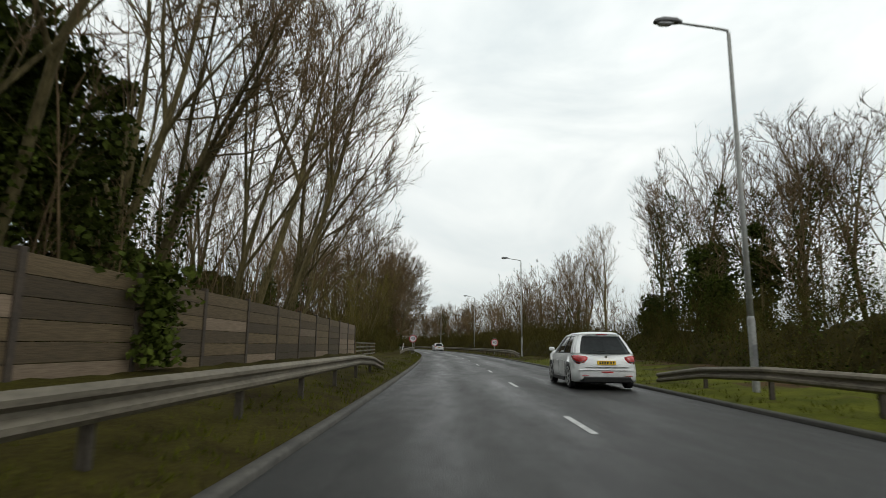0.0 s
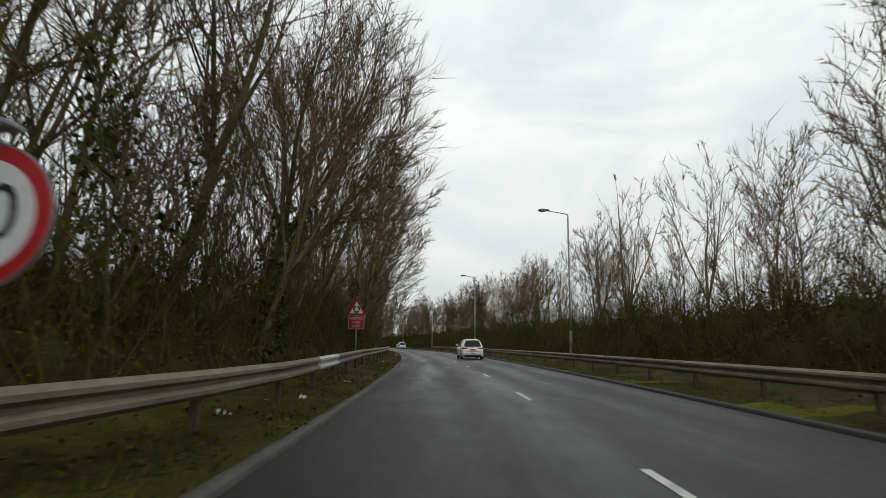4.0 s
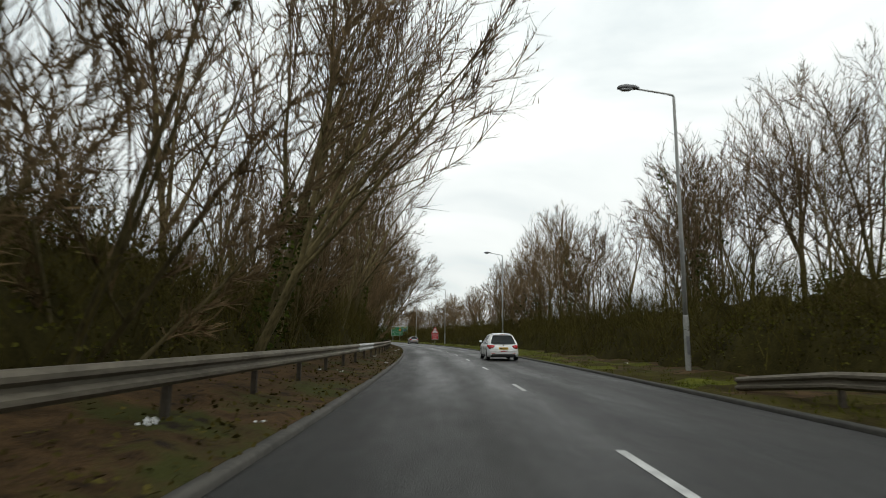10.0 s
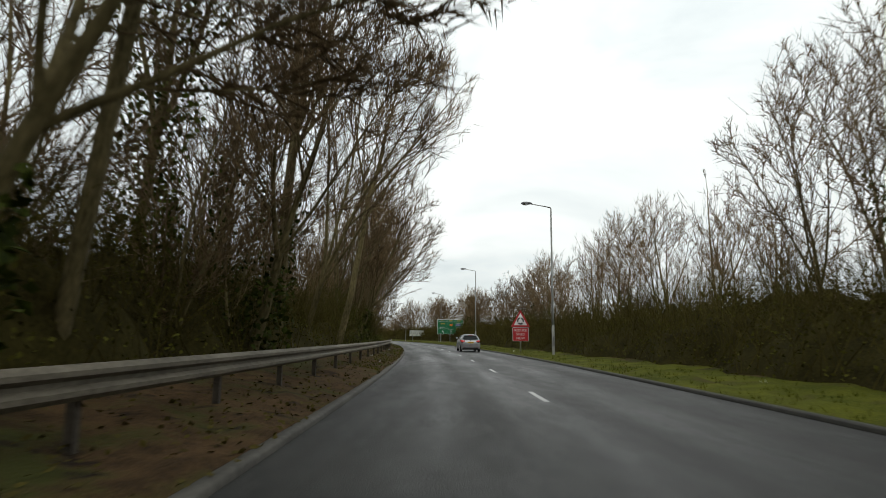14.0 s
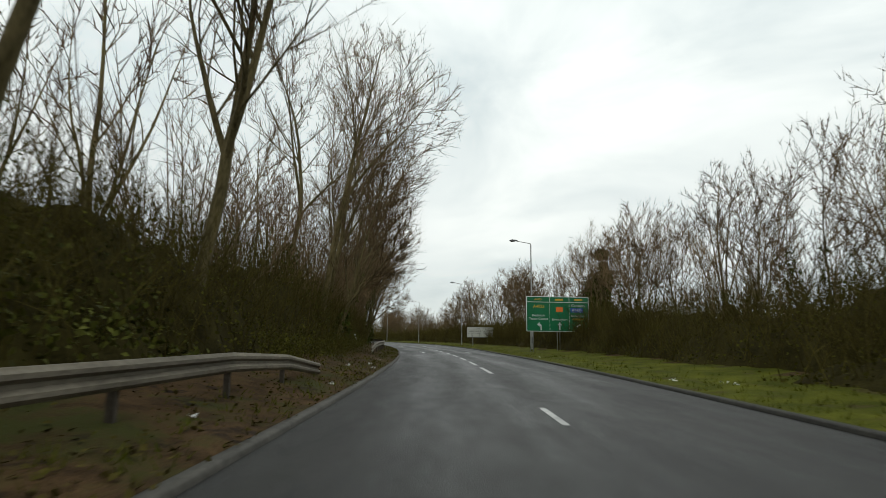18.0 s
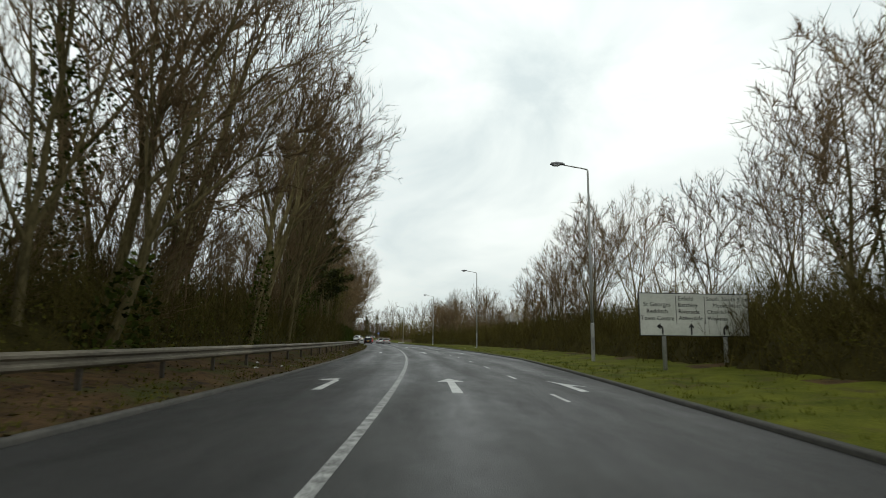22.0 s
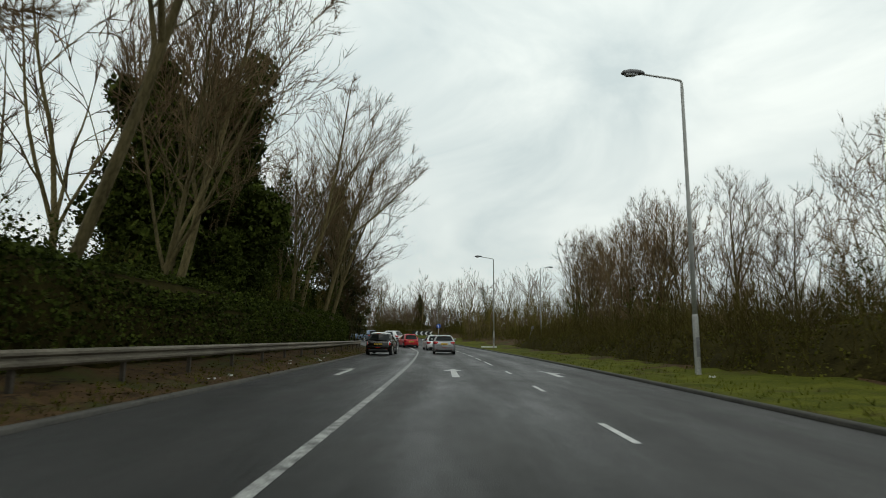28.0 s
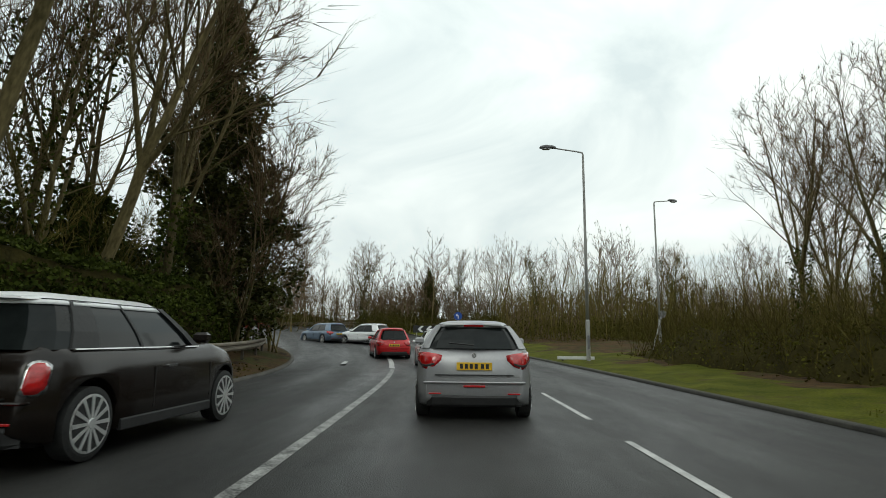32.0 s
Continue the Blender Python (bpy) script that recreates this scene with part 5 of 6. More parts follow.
        part("headlight", Shape().face_loop([[(sx * x, y, z) for x, y, z in ((w * 0.5, length - 0.035, 0.60), (w * 0.5, length - 0.06, 0.70), (w * 0.86, length - 0.30, 0.76), (w * 0.86, length - 0.24, 0.60))], [(sx * x, y - 0.06, z) for x, y, z in ((w * 0.5, length - 0.035, 0.60), (w * 0.5, length - 0.06, 0.70), (w * 0.86, length - 0.30, 0.76), (w * 0.86, length - 0.24, 0.60))]]), ALLOY, t)
        part("reflector", Shape().box(sx * w * 0.66 - 0.09, sx * w * 0.66 + 0.09, -0.008, 0.04, 0.375, 0.395, 0.004), LIGHT_RED, t)
    part("rear_bumper_insert", Shape().face_loop([[(-w * 0.80, 0.09, z), (-w * 0.70, y0 - 0.012, z), (0, y0 - 0.03, z), (w * 0.70, y0 - 0.012, z), (w * 0.80, 0.09, z), (w * 0.6, 0.2, z), (-w * 0.6, 0.2, z)] for z, y0 in ((0.20, 0.05), (0.23, 0.018), (0.33, 0.0), (0.36, 0.012))]), TRIM, t)
    part("bumper_step", Shape().box(-w * 0.86, w * 0.86, -0.016, 0.10, 0.53, 0.555, 0.012), body_mat, t)
    plate = part("number_plate", rect(-0.26, 0.26, belt - 0.31, belt - 0.20, tail(belt - 0.3) - 0.012, tail(belt - 0.2) + 0.05), PLATE, t, "yellow rear number plate")
    for k in range(6):
        part("plate_bar", rect(-0.21 + 0.072 * k + (0.02 if k > 3 else 0), -0.165 + 0.072 * k + (0.02 if k > 3 else 0), belt - 0.29, belt - 0.22, tail(belt - 0.3) - 0.015, tail(belt - 0.3) - 0.011), TRIM, plate)
    part("tailgate_seam", Shape().box(-w * 0.66, w * 0.66, tail(belt - 0.4) - 0.004, 0.08, belt - 0.385, belt - 0.375), TRIM, t)
    part("fog_light", Shape().box(-0.16, 0.16, -0.014, 0.04, 0.475, 0.505, 0.006), LIGHT_RED, t, "thin red fog light")
    part("badge", disc(0.035, tail(belt - 0.1) - 0.012, tail(belt - 0.1) + 0.05, 14, 0, belt - 0.10), CHROME, t)
    part("brake_light", Shape().box(-0.15, 0.15, yr1 - 0.075, yr1 + 0.02, height - 0.105, height - 0.075, 0.005), LIGHT_RED, t, "red high brake light")
    part("spoiler", Shape().face_loop([[(-w * 0.58, yr1 + 0.12, height - 0.085), (0, yr1 + 0.1, height - 0.07), (w * 0.58, yr1 + 0.12, height - 0.085), (w * 0.5, yr1 - 0.07, height - 0.085), (0, yr1 - 0.10, height - 0.07), (-w * 0.5, yr1 - 0.07, height - 0.085)], [(-w * 0.55, yr1 + 0.16, height - 0.045), (0, yr1 + 0.16, height - 0.018), (w * 0.55, yr1 + 0.16, height - 0.045), (w * 0.48, yr1 - 0.06, height - 0.065), (0, yr1 - 0.09, height - 0.045), (-w * 0.48, yr1 - 0.06, height - 0.065)]]), roof_mat or body_mat, t)
    part("wiper", Shape().tube([(0.0, yr - 0.07, belt + 0.05), (-w * 0.42, yr - 0.05, belt + 0.08)], 0.012, 6), TRIM, t)
    return t


car(at(504.2, 3.92, 0.03, -0.5), "silver-grey five-door hatchback in the middle lane", SILVER, 3.97, 1.74, 1.46, doors=3, axles=(0.60, 3.14), belt=1.03, bonnet=0.94, cabin=(0.13, 2.75, 0.36, 2.05))
car(at(500.64, -0.84, 0.03, -4) @ Matrix.Scale(1.09, 4), "brown-black compact hatchback with a white roof", BROWN_BLACK, 3.85, 1.70, 1.46, 0.315, (0.64, 3.2), 0.955, 0.93, WHITE, (0.12, 2.65, 0.30, 2.15), (0.16, 0.47, 0.49), 12, True, "oval")
car(ahead(27.5, -2.75, 0.0, 14), "bright red five-door hatchback ahead in the queue", RED, 3.95, 1.70, 1.50, doors=3)
car(ahead(41, -4.6, 0.0, 58), "white hatchback turning into the roundabout", WHITE, 4.2, 1.78, 1.50, doors=3, axles=(0.72, 3.34), cabin=(0.08, 2.95, 0.5, 2.2))
car(ahead(42, -8.2, 0.0, 42), "grey-blue estate car turning into the roundabout", BLUE, 4.7, 1.82, 1.50, 0.32, (0.95, 3.68), 0.93, 0.88, None, (0.06, 3.35, 0.35, 2.7), doors=3)
car(ahead(56, -18, 0.0, 66), "dark red car on the far side of the bend", DARK_RED, 4.3, 1.78, 1.46, doors=3, axles=(0.75, 3.4), cabin=(0.25, 3.0, 0.8, 2.2))
car(ahead(20.5, -0.2, 0.0, 8), "white car just ahead of the silver hatchback", WHITE, 4.1, 1.76, 1.52, doors=3)
car(at(114.0, 3.72, 0.03, 0.5), "white family car with dark windows in the outer lane", WHITE, 4.43, 1.83, 1.62, 0.33, (0.85, 3.62), 1.02, 0.95, None, (0.10, 3.35, 0.40, 2.45), (0.10, 0.42, 0.45), 10, False, "wide", 3)
car(at(16.3, 4.2, 0.03, 0.5), "white crossover car in the outer lane", WHITE, 4.36, 1.84, 1.62, 0.34, (0.85, 3.46), 1.0, 1.0, None, (0.10, 3.15, 0.55, 2.35), (0.12, 0.48, 0.51), 7, False, "corner", 3)
car(at(279.9, 3.6, 0.03, 0.5), "silver-grey hatchback with a yellow plate in the outer lane", SILVER, 3.97, 1.74, 1.46, doors=3, axles=(0.60, 3.14), belt=1.03, bonnet=0.94, cabin=(0.13, 2.75, 0.36, 2.05))
car(at(197.5, 3.7, 0.03, 0.5), "white five-door hatchback in the outer lane", WHITE, 4.2, 1.78, 1.50, doors=3, axles=(0.72, 3.34), cabin=(0.08, 2.95, 0.5, 2.2))


# ---- planting ----
rnd = random.Random(11)
WOOD = [kit(bare_tree(i, h, 1, 1.2, low, 1.1, ivy)) for i, (h, low, ivy) in enumerate(((17, 0.30, 0), (18.5, 0.36, 0.32), (16, 0.26, 0.4), (19, 0.42, 0), (15.5, 0.2, 0)))]
COPPICE = [kit(bare_tree(20 + i, h, n, 1.15, 0.2, 0.85, ivy, sub=6, tw=8, fat=1.4)) for i, (h, n, ivy) in enumerate(((9.5, 6, 0), (11, 5, 0.0), (12.5, 4, 0.45)))]
MIDDLE = [kit(bare_tree(30 + i, h, 1, 1.1, 0.2, 1.2, ivy, sub=7, tw=8, fat=1.4)) for i, (h, ivy) in enumerate(((11.5, 0), (10.5, 0.3), (12, 0)))]
CLAD = [kit(bare_tree(40 + i, h, 1, 1.0, 0.3, 0.9, ivy, sub=6, bulk=0.85)) for i, (h, ivy) in enumerate(((15, 0.72), (13, 0.85)))]
WILLOW = [kit(willow(70 + i, h, 12, 26), crown_mat=OLIVE) for i, h in enumerate((11, 8))]
HAZEL = [[tris(s) for s in (g.wood, g.fine, g.leaf)] for g in (willow(75, 9.5, 14, 32, 1.3), willow(76, 7.5, 12, 28, 1.3))]
THIN = [[tris(s) for s in (g.wood, g.fine, g.leaf)] for g in (bare_tree(60, 15, 1, 0.8, 0.22, 0.9, 0, sub=4, tw=5, fat=2.3), bare_tree(61, 13, 3, 0.65, 0.25, 0.8, 0, sub=4, tw=5, fat=2.3), bare_tree(62, 14, 1, 0.7, 0.22, 0.9, 0.3, sub=4, tw=5, fat=2.3), bare_tree(63, 9, 5, 0.6, 0.2, 0.9, 0, sub=3, tw=6, fat=2.2), willow(64, 7, 8, 11, 2.0))]
BUSH = [[tris(s) for s in (g.wood, g.fine, g.leaf)] for g in (shrub(80, 3.0, 3.0, 620, 30, 0.095), shrub(81, 3.2, 2.4, 620, 24, 0.09), shrub(82, 2.6, 3.8, 300, 46, 0.09), shrub(83, 3.0, 2.6, 800, 16, 0.095))]


def spot(s, u, bank, scale, lean=0.0):
    turn = rnd.uniform(0, 360)
    x, y = road_xy(s, u)
    return pose(float(x), float(y), bank(s, u) + climb(s) - 0.05) @ pose(0, 0, 0, 0, lean, math.degrees(heading(s))) @ pose(0, 0, 0, 0, 0, turn) @ Matrix.Diagonal((scale, scale, scale * rnd.uniform(0.92, 1.08), 1))


def one_tree(kit_meshes, m, label, name="tree"):
    t = thing(name, label, "tree", "trees along the road", m)
    for n, me in kit_meshes:
        o = new("crown" if n == "twigs" else ("ivy" if name == "tree" else "needles") if n == "foliage" else n, me)
        o.parent = t
    return t


def tree_row(s0, s1, gap, u, spread, bank, kits, scale, label, lean, clear=()):
    """Trees along the road, unevenly spaced; clear: stretches left open."""
    s = s0
    while s < s1:
        side = u(s) if callable(u) else u
        made, m = rnd.choice(kits), spot(s, side + rnd.uniform(-spread, spread), bank, scale * rnd.uniform(0.82, 1.12), lean * rnd.uniform(0.2, 1))
        if not any(a < s < b for a, b in clear):
            one_tree(made, m, label)
        s += gap * rnd.uniform(0.6, 1.4)


def open_side(s):
    """How far the planting on the right stands back from the line, as the road widens."""
    return right_edge(s) - 5.6


SMALL_IVY = [kit(smothered(55 + i, h, b, 0.35)) for i, (h, b) in enumerate(((17.5, 3.6), (16, 3.0)))]
BIG_IVY = [kit(smothered(50 + i, h, b)) for i, (h, b) in enumerate(((17.5, 3.3), (16, 2.6)))]
LEFT_TREE = "tall bare winter tree on the wooded bank"
tree_row(-22, 36, 2.8, -9.4, 1.2, left_bank, WOOD + WOOD + CLAD[:1], 1.0, LEFT_TREE, 18)
tree_row(78, 112, 3.6, -8.0, 1.5, left_bank, COPPICE + WOOD, 0.92, LEFT_TREE, 5)
tree_row(112, 408, 4.6, -6.6, 1.2, left_bank, WOOD + WOOD + COPPICE[1:], 0.97, LEFT_TREE, 15, ((300, 324), (172, 179)))
tree_row(436, 468, 3.6, -7.6, 1.0, left_bank, WOOD + CLAD[:1], 0.92, LEFT_TREE, 5)
for s, u in ((66, -17), (69, -21), (72, -15.5), (76, -19), (81, -14), (85, -18)):
    one_tree(rnd.choice(WOOD + COPPICE[1:2]), spot(s, u, left_bank, rnd.uniform(0.8, 0.95)), "rounded bare tree in front of a brick house")
RIGHT_TREE = "bare winter tree behind the grass verge"
tree_row(27, 32, 4.5, 18.5, 1.2, right_bank, CLAD + COPPICE[2:], 0.82, "ivy-clad bare tree in dark roadside undergrowth", 0)
tree_row(54, 118, 6.0, lambda s: 13.6 + open_side(s), 1.8, right_bank, COPPICE, 0.95, RIGHT_TREE, -2)
tree_row(118, 196, 5.0, lambda s: 13.8 + open_side(s), 1.8, right_bank, COPPICE[1:] + MIDDLE, 0.9, RIGHT_TREE, -2)
tree_row(196, 256, 4.6, lambda s: 13.8 + open_side(s), 1.8, right_bank, COPPICE[1:] + MIDDLE, 0.95, RIGHT_TREE, -2)
tree_row(256, 300, 4.6, lambda s: 14.4 + open_side(s), 1.8, right_bank, COPPICE[1:] + MIDDLE, 0.8, RIGHT_TREE, -2)
tree_row(300, 336, 4.2, lambda s: 14.0 + open_side(s), 1.8, right_bank, COPPICE[1:] + MIDDLE, 0.8, RIGHT_TREE, -2)
tree_row(336, 396, 6.5, lambda s: 14.6 + open_side(s), 1.8, right_bank, COPPICE + MIDDLE, 0.9, RIGHT_TREE, -2)
tree_row(412, 498, 5.0, lambda s: 14.6 + open_side(s), 1.8, right_bank, COPPICE + MIDDLE, 0.66, RIGHT_TREE, -2)
tree_row(499, 512, 5.0, lambda s: 14.4 + open_side(s), 1.8, right_bank, COPPICE + MIDDLE, 0.78, RIGHT_TREE, -2)
for s, u, k, size in ((374, 16.8, 2, 0.86), (380, 15.8, 0, 0.98), (387, 19.0, 2, 0.85), (399, 17.0, 2, 0.85), (405, 16.0, 0, 1.05), (411, 18, 2, 1.0)):
    one_tree(MIDDLE[k], spot(s, u, right_bank, size), "tall spreading bare tree behind the grass verge")
for s, u, k, size in ((61, -10.2, 0, 0.95), (65, -8.8, 0, 1.1), (70, -8.0, 0, 1.15), (76, -8.6, 0, 1.0), (73, -11.5, 1, 1.2), (441, -8.2, 0, 0.95), (449, -7.8, 0, 1.1), (456, -8.4, 1, 1.15), (463, -8.0, 0, 0.9), (283, -7.6, 1, 0.9), (297, -7.4, 1, 0.8)):
    one_tree(WILLOW[k], spot(s, u, left_bank, size), "rounded olive-brown bush of fine bare twigs")
for s, u, k, size in ((286, -8.5, 1, 0.42), (291, -8.0, 0, 0.36), (274, -8.4, 1, 0.4), (301, -8.2, 1, 0.36)):
    one_tree(SMALL_IVY[k], spot(s, u, left_bank, size), "dark green ivy-covered shrub behind the crash barrier")
for s, u, made, size in ((484, -8.4, CLAD[0], 1.0), (513, -9.4, CLAD[0], 1.0), (502, -9.8, CLAD[0], 0.95), (505, -9.0, CLAD[1], 1.2)):
    one_tree(made, spot(s, u, left_bank, size, 4), "tree smothered in dark green ivy beside a hedge")
OVERHANG = kit(bare_tree(52, 11, 1, 1.3, 0.25, 1.0, 0.2, sub=8, tw=10))
for s, u, k, size in ((486, -9.5, 1, 0.95), (490.5, -7.8, 0, 1.05), (494, -10.5, 1, 0.85)):
    one_tree(BIG_IVY[k], spot(s, u, left_bank, size), "tall tree wholly smothered in dark ivy")
one_tree(OVERHANG, spot(233, -4.8, left_bank, 1.05, 32), "dense bare tree leaning out over the road")
one_tree(OVERHANG, spot(236, -5.2, left_bank, 1.05, 26), "dense bare tree leaning out over the road")
one_tree(WOOD[0], spot(186, -6.0, left_bank, 1.0, 14), "pale bare tree with branches reaching over the road")
one_tree(WOOD[4], spot(181.5, -5.2, left_bank, 1.0, 24), "pale bare tree with branches reaching over the road")
one_tree(MIDDLE[0], spot(281, -6.0, left_bank, 1.0, 14), "dense bare tree leaning out over the road")
one_tree(WOOD[0], spot(311, -6.4, left_bank, 1.0, 9), "tall bare tree with a long limb over the road")
s = 84
while s < 405:
    if not 222 < s < 240 and not 298 < s < 326:
        made = OVERHANG if rnd.random() < 0.6 else COPPICE[1]
        m = spot(s, -5.4, left_bank, rnd.uniform(0.9, 1.25), rnd.uniform(12, 20))
        if not 186 < s < 208:
            one_tree(made, m, "bushy bare tree reaching out over the verge")
    s += rnd.uniform(18, 30)
for s in (444, 452, 459, 467):
    one_tree(OVERHANG if s % 2 else COPPICE[1], spot(s, -7.0, left_bank, rnd.uniform(0.95, 1.15), rnd.uniform(12, 18)), "bushy bare tree leaning over the hedge")
for s, u in ((29, -13), (33, -17), (38, -13.5), (41, -19), (45, -22)):
    one_tree(rnd.choice(WOOD), spot(s, u, left_bank, rnd.uniform(0.8, 1.0)), "bare tree behind the timber fence")
for s, u, k, size in ((6, -11, 1, 0.75), (13, -10.5, 0, 0.62), (19, -12, 1, 0.7)):
    one_tree(SMALL_IVY[k], spot(s, u, left_bank, size), "ivy-clad tree crowding a timber fence")
for s, u, k, size in ((348, 16.6, 1, 0.62), (352, 17.6, 0, 0.5), (357, 18.5, 1, 0.45)):
    one_tree(SMALL_IVY[k], spot(s, u, right_bank, size), "dark ivy-covered tree behind a green direction sign")
for s, u, k, size in ((31, 16.8, 1, 0.5), (36, 16.4, 0, 0.55), (29, 13.6, 0, 0.3), (34, 13.2, 1, 0.28), (39, 14, 0, 0.3), (43, 15, 1, 0.3)):
    one_tree(SMALL_IVY[k], spot(s, u, right_bank, size), "ivy-clad tree in dark roadside undergrowth")
for s, u, k in ((27, 19.5, 0), (30, 18.6, 0), (33, 17.6, 1), (37, 17.2, 0), (42, 16.6, 1), (46, 17.4, 0)):
    one_tree(CLAD[k], spot(s, u, right_bank, rnd.uniform(0.9, 1.02)), "bare tree with ivy up its trunk behind dark bushes")
for s, u, lean in ((399, -6.2, 10), (404, -6.6, 10), (393, -6.0, 13)):
    one_tree(WOOD[s % 5], spot(s, u, left_bank, rnd.uniform(0.9, 1.05), lean), "tall bare tree leaning out over the verge")
for s, u, k, size in ((487.5, -7.9, 0, 0.6), (492, -8.2, 1, 0.6)):
    one_tree(BIG_IVY[k], spot(s, u, left_bank, size), "tall tree wholly smothered in dark ivy")
for s, u, k, lean in ((71, -10.5, 0, 6), (77, -9.2, 4, 10), (83, -8.0, 0, 13), (88, -7.0, 2, 15), (80, -12, 1, 4), (75, -13, 4, 4)):
    one_tree(WOOD[k], spot(s, u, left_bank, rnd.uniform(0.92, 1.04), lean), "tall bare tree on the corner of the wood")
for s, u, k, size in ((300, 16.0, 2, 0.92), (306, 17.0, 0, 0.95)):
    one_tree(MIDDLE[k], spot(s, u, right_bank, size), "spreading bare tree behind the grass verge")
for s, u, k, size in ((423, -8.0, 0, 0.42), (429, -7.6, 1, 0.42), (434, -8.4, 0, 0.4), (417, -8.6, 1, 0.45), (438, -9, 1, 0.4)):
    one_tree(SMALL_IVY[k], spot(s, u, left_bank, size), "dark evergreen shrub under the pine trees")
one_tree(CLAD[0], spot(406.5, -7.0, left_bank, 1.1, 6), "tall bare tree with an ivy-clad trunk")
one_tree(WOOD[1], spot(411, -8.4, left_bank, 1.0, 6), "tall bare tree with ivy up its trunk")
one_tree(WOOD[2], spot(414, -9.8, left_bank, 0.95, 4), "tall bare tree with ivy up its trunk")
for d, x, k, size in ((16, 17.5, 4, 0.8), (21, 19.0, 0, 0.75), (12, 18.5, 2, 0.85), (27, 18.0, 4, 0.7)):
    one_tree(WOOD[k], ahead(d, x, 0.3, d * 33) @ Matrix.Scale(size, 4), "tall bare tree behind the verge")
for s, u, k in ((139, 15.0, 1), (166, 14.2, 0), (171, 15.2, 1), (176, 14.6, 0), (198, 15, 1), (221, 14.6, 0), (225, 15.2, 1)):
    one_tree(CLAD[k], spot(s, u, right_bank, rnd.uniform(0.85, 1.0)), "tall ivy-clad tree behind the grass verge")
for s, u, k in ((379, -8.8, 0), (388, -8.6, 1), (152, -8.2, 0), (245, -8, 0)):
    one_tree(CLAD[k], spot(s, u, left_bank, rnd.uniform(0.9, 1.05), 7), "tall ivy-clad tree leaning towards the road")
for s, u, k, size in ((187, 16.5, 4, 0.78), (192, 17, 0, 0.8), (231, 15, 0, 0.82), (235, 14.5, 4, 0.86), (239, 16, 2, 0.78), (244, 15, 0, 0.75), (250, 15, 4, 0.8)):
    one_tree(WOOD[k], spot(s, u, right_bank, size), "tall bare tree behind the grass verge")
for s, u, k, size in ((463, 19.5, 4, 0.62), (475, 20.5, 2, 0.55), (488, 18.0, 0, 0.52), (492, 17.0, 4, 0.58), (499, 19.0, 2, 0.6), (505, 17.4, 4, 0.68), (509, 16.8, 0, 0.62), (513, 17.4, 2, 0.6)):
    one_tree(WOOD[k], spot(s, u, right_bank, size), "tall bare tree behind the grass verge")
for s, u, k, size in ((64, -15, 0, 1.1), (67, -12.5, 2, 1.15), (71, -14.5, 0, 1.15), (62, -18, 2, 1.05), (75, -16.5, 0, 1.2)):
    one_tree(MIDDLE[k], spot(s, u, left_bank, size), "rounded bare tree in front of a brick house")
s, places = 96, []
while s < 412:
    thick = 268 < s < 314 or s > 350
    m = spot(s, -7.6 - rnd.uniform(0, 1.4), left_bank, rnd.uniform(0.85, 1.1), 5)
    if not 284 < s < 315:
        places.append((0 if thick else rnd.choice((0, 1, 1)), m))
    s += (6.0 if thick else 9.0) * rnd.uniform(0.7, 1.3)
mass("hazel_coppice", HAZEL, places, [BARK, TWIG, IVY], "dense many-stemmed bare hazel on the wooded bank", "coppice")
for s, u, lean in ((468, -7.4, 9), (474, -6.6, 13), (478, -6.2, 16), (481, -7.0, 11), (498, -6.4, 17), (517, -7.4, 12), (506, -6.4, 19), (511, -6.6, 18)):
    one_tree(WOOD[(s // 3) % 5], spot(s, u, left_bank, rnd.uniform(0.92, 1.08), lean), "tall bare tree leaning out over an ivy hedge")
for d, x, k, size in ((15, -13.5, 1, 0.45), (19, -12.6, 0, 0.42)):
    one_tree(SMALL_IVY[k], ahead(d, x, 0.6, d * 40) @ Matrix.Scale(size, 4), "ivy-smothered tree close behind the hedge")
PINE = kit(conifer(101, 14, 4.8, True), leaf_mat=NEEDLES)
YEW = kit(conifer(102, 17.5, 4.8), leaf_mat=NEEDLES)
CYPRESS = kit(conifer(103, 10, 2.5), leaf_mat=NEEDLES)
one_tree(PINE, spot(427, -6.8, left_bank, 1.12), "dark green scots pine with a broad crown", "pine_tree")
one_tree(PINE, spot(432, -9.4, left_bank, 1.05), "dark green scots pine with a broad crown", "pine_tree")
one_tree(CYPRESS, spot(419.5, -9.5, left_bank, 0.85), "small dark conifer among bare trees", "conifer_tree")
one_tree(CYPRESS, spot(59, -18.0, left_bank, 0.84), "tall narrow dark green conifer beside a brick house", "conifer_tree")
one_tree(CYPRESS, spot(60, -24.5, left_bank, 0.55), "small dark conifer beside a brick house", "conifer_tree")
for d, x, size in ((63, -2.6, 0.62),):
    one_tree(CYPRESS, ahead(d, x, 0.3, d * 31) @ Matrix.Scale(size, 4), "small dark evergreen among the bare trees of the island", "conifer_tree")
for d, x, k, size in ((61, -9.5, 0, 0.62), (60, 8.5, 1, 0.68), (64, 0.8, 0, 0.6), (58, 22, 1, 0.7)):
    one_tree(CLAD[k], ahead(d, x, 0.3, d * 47) @ Matrix.Scale(size, 4), "ivy-clad bare tree at the edge of the island")
one_tree(YEW, ahead(26, -11.2, 0.5), "dense dark conifer with reddish shade behind a hedge", "conifer_tree")
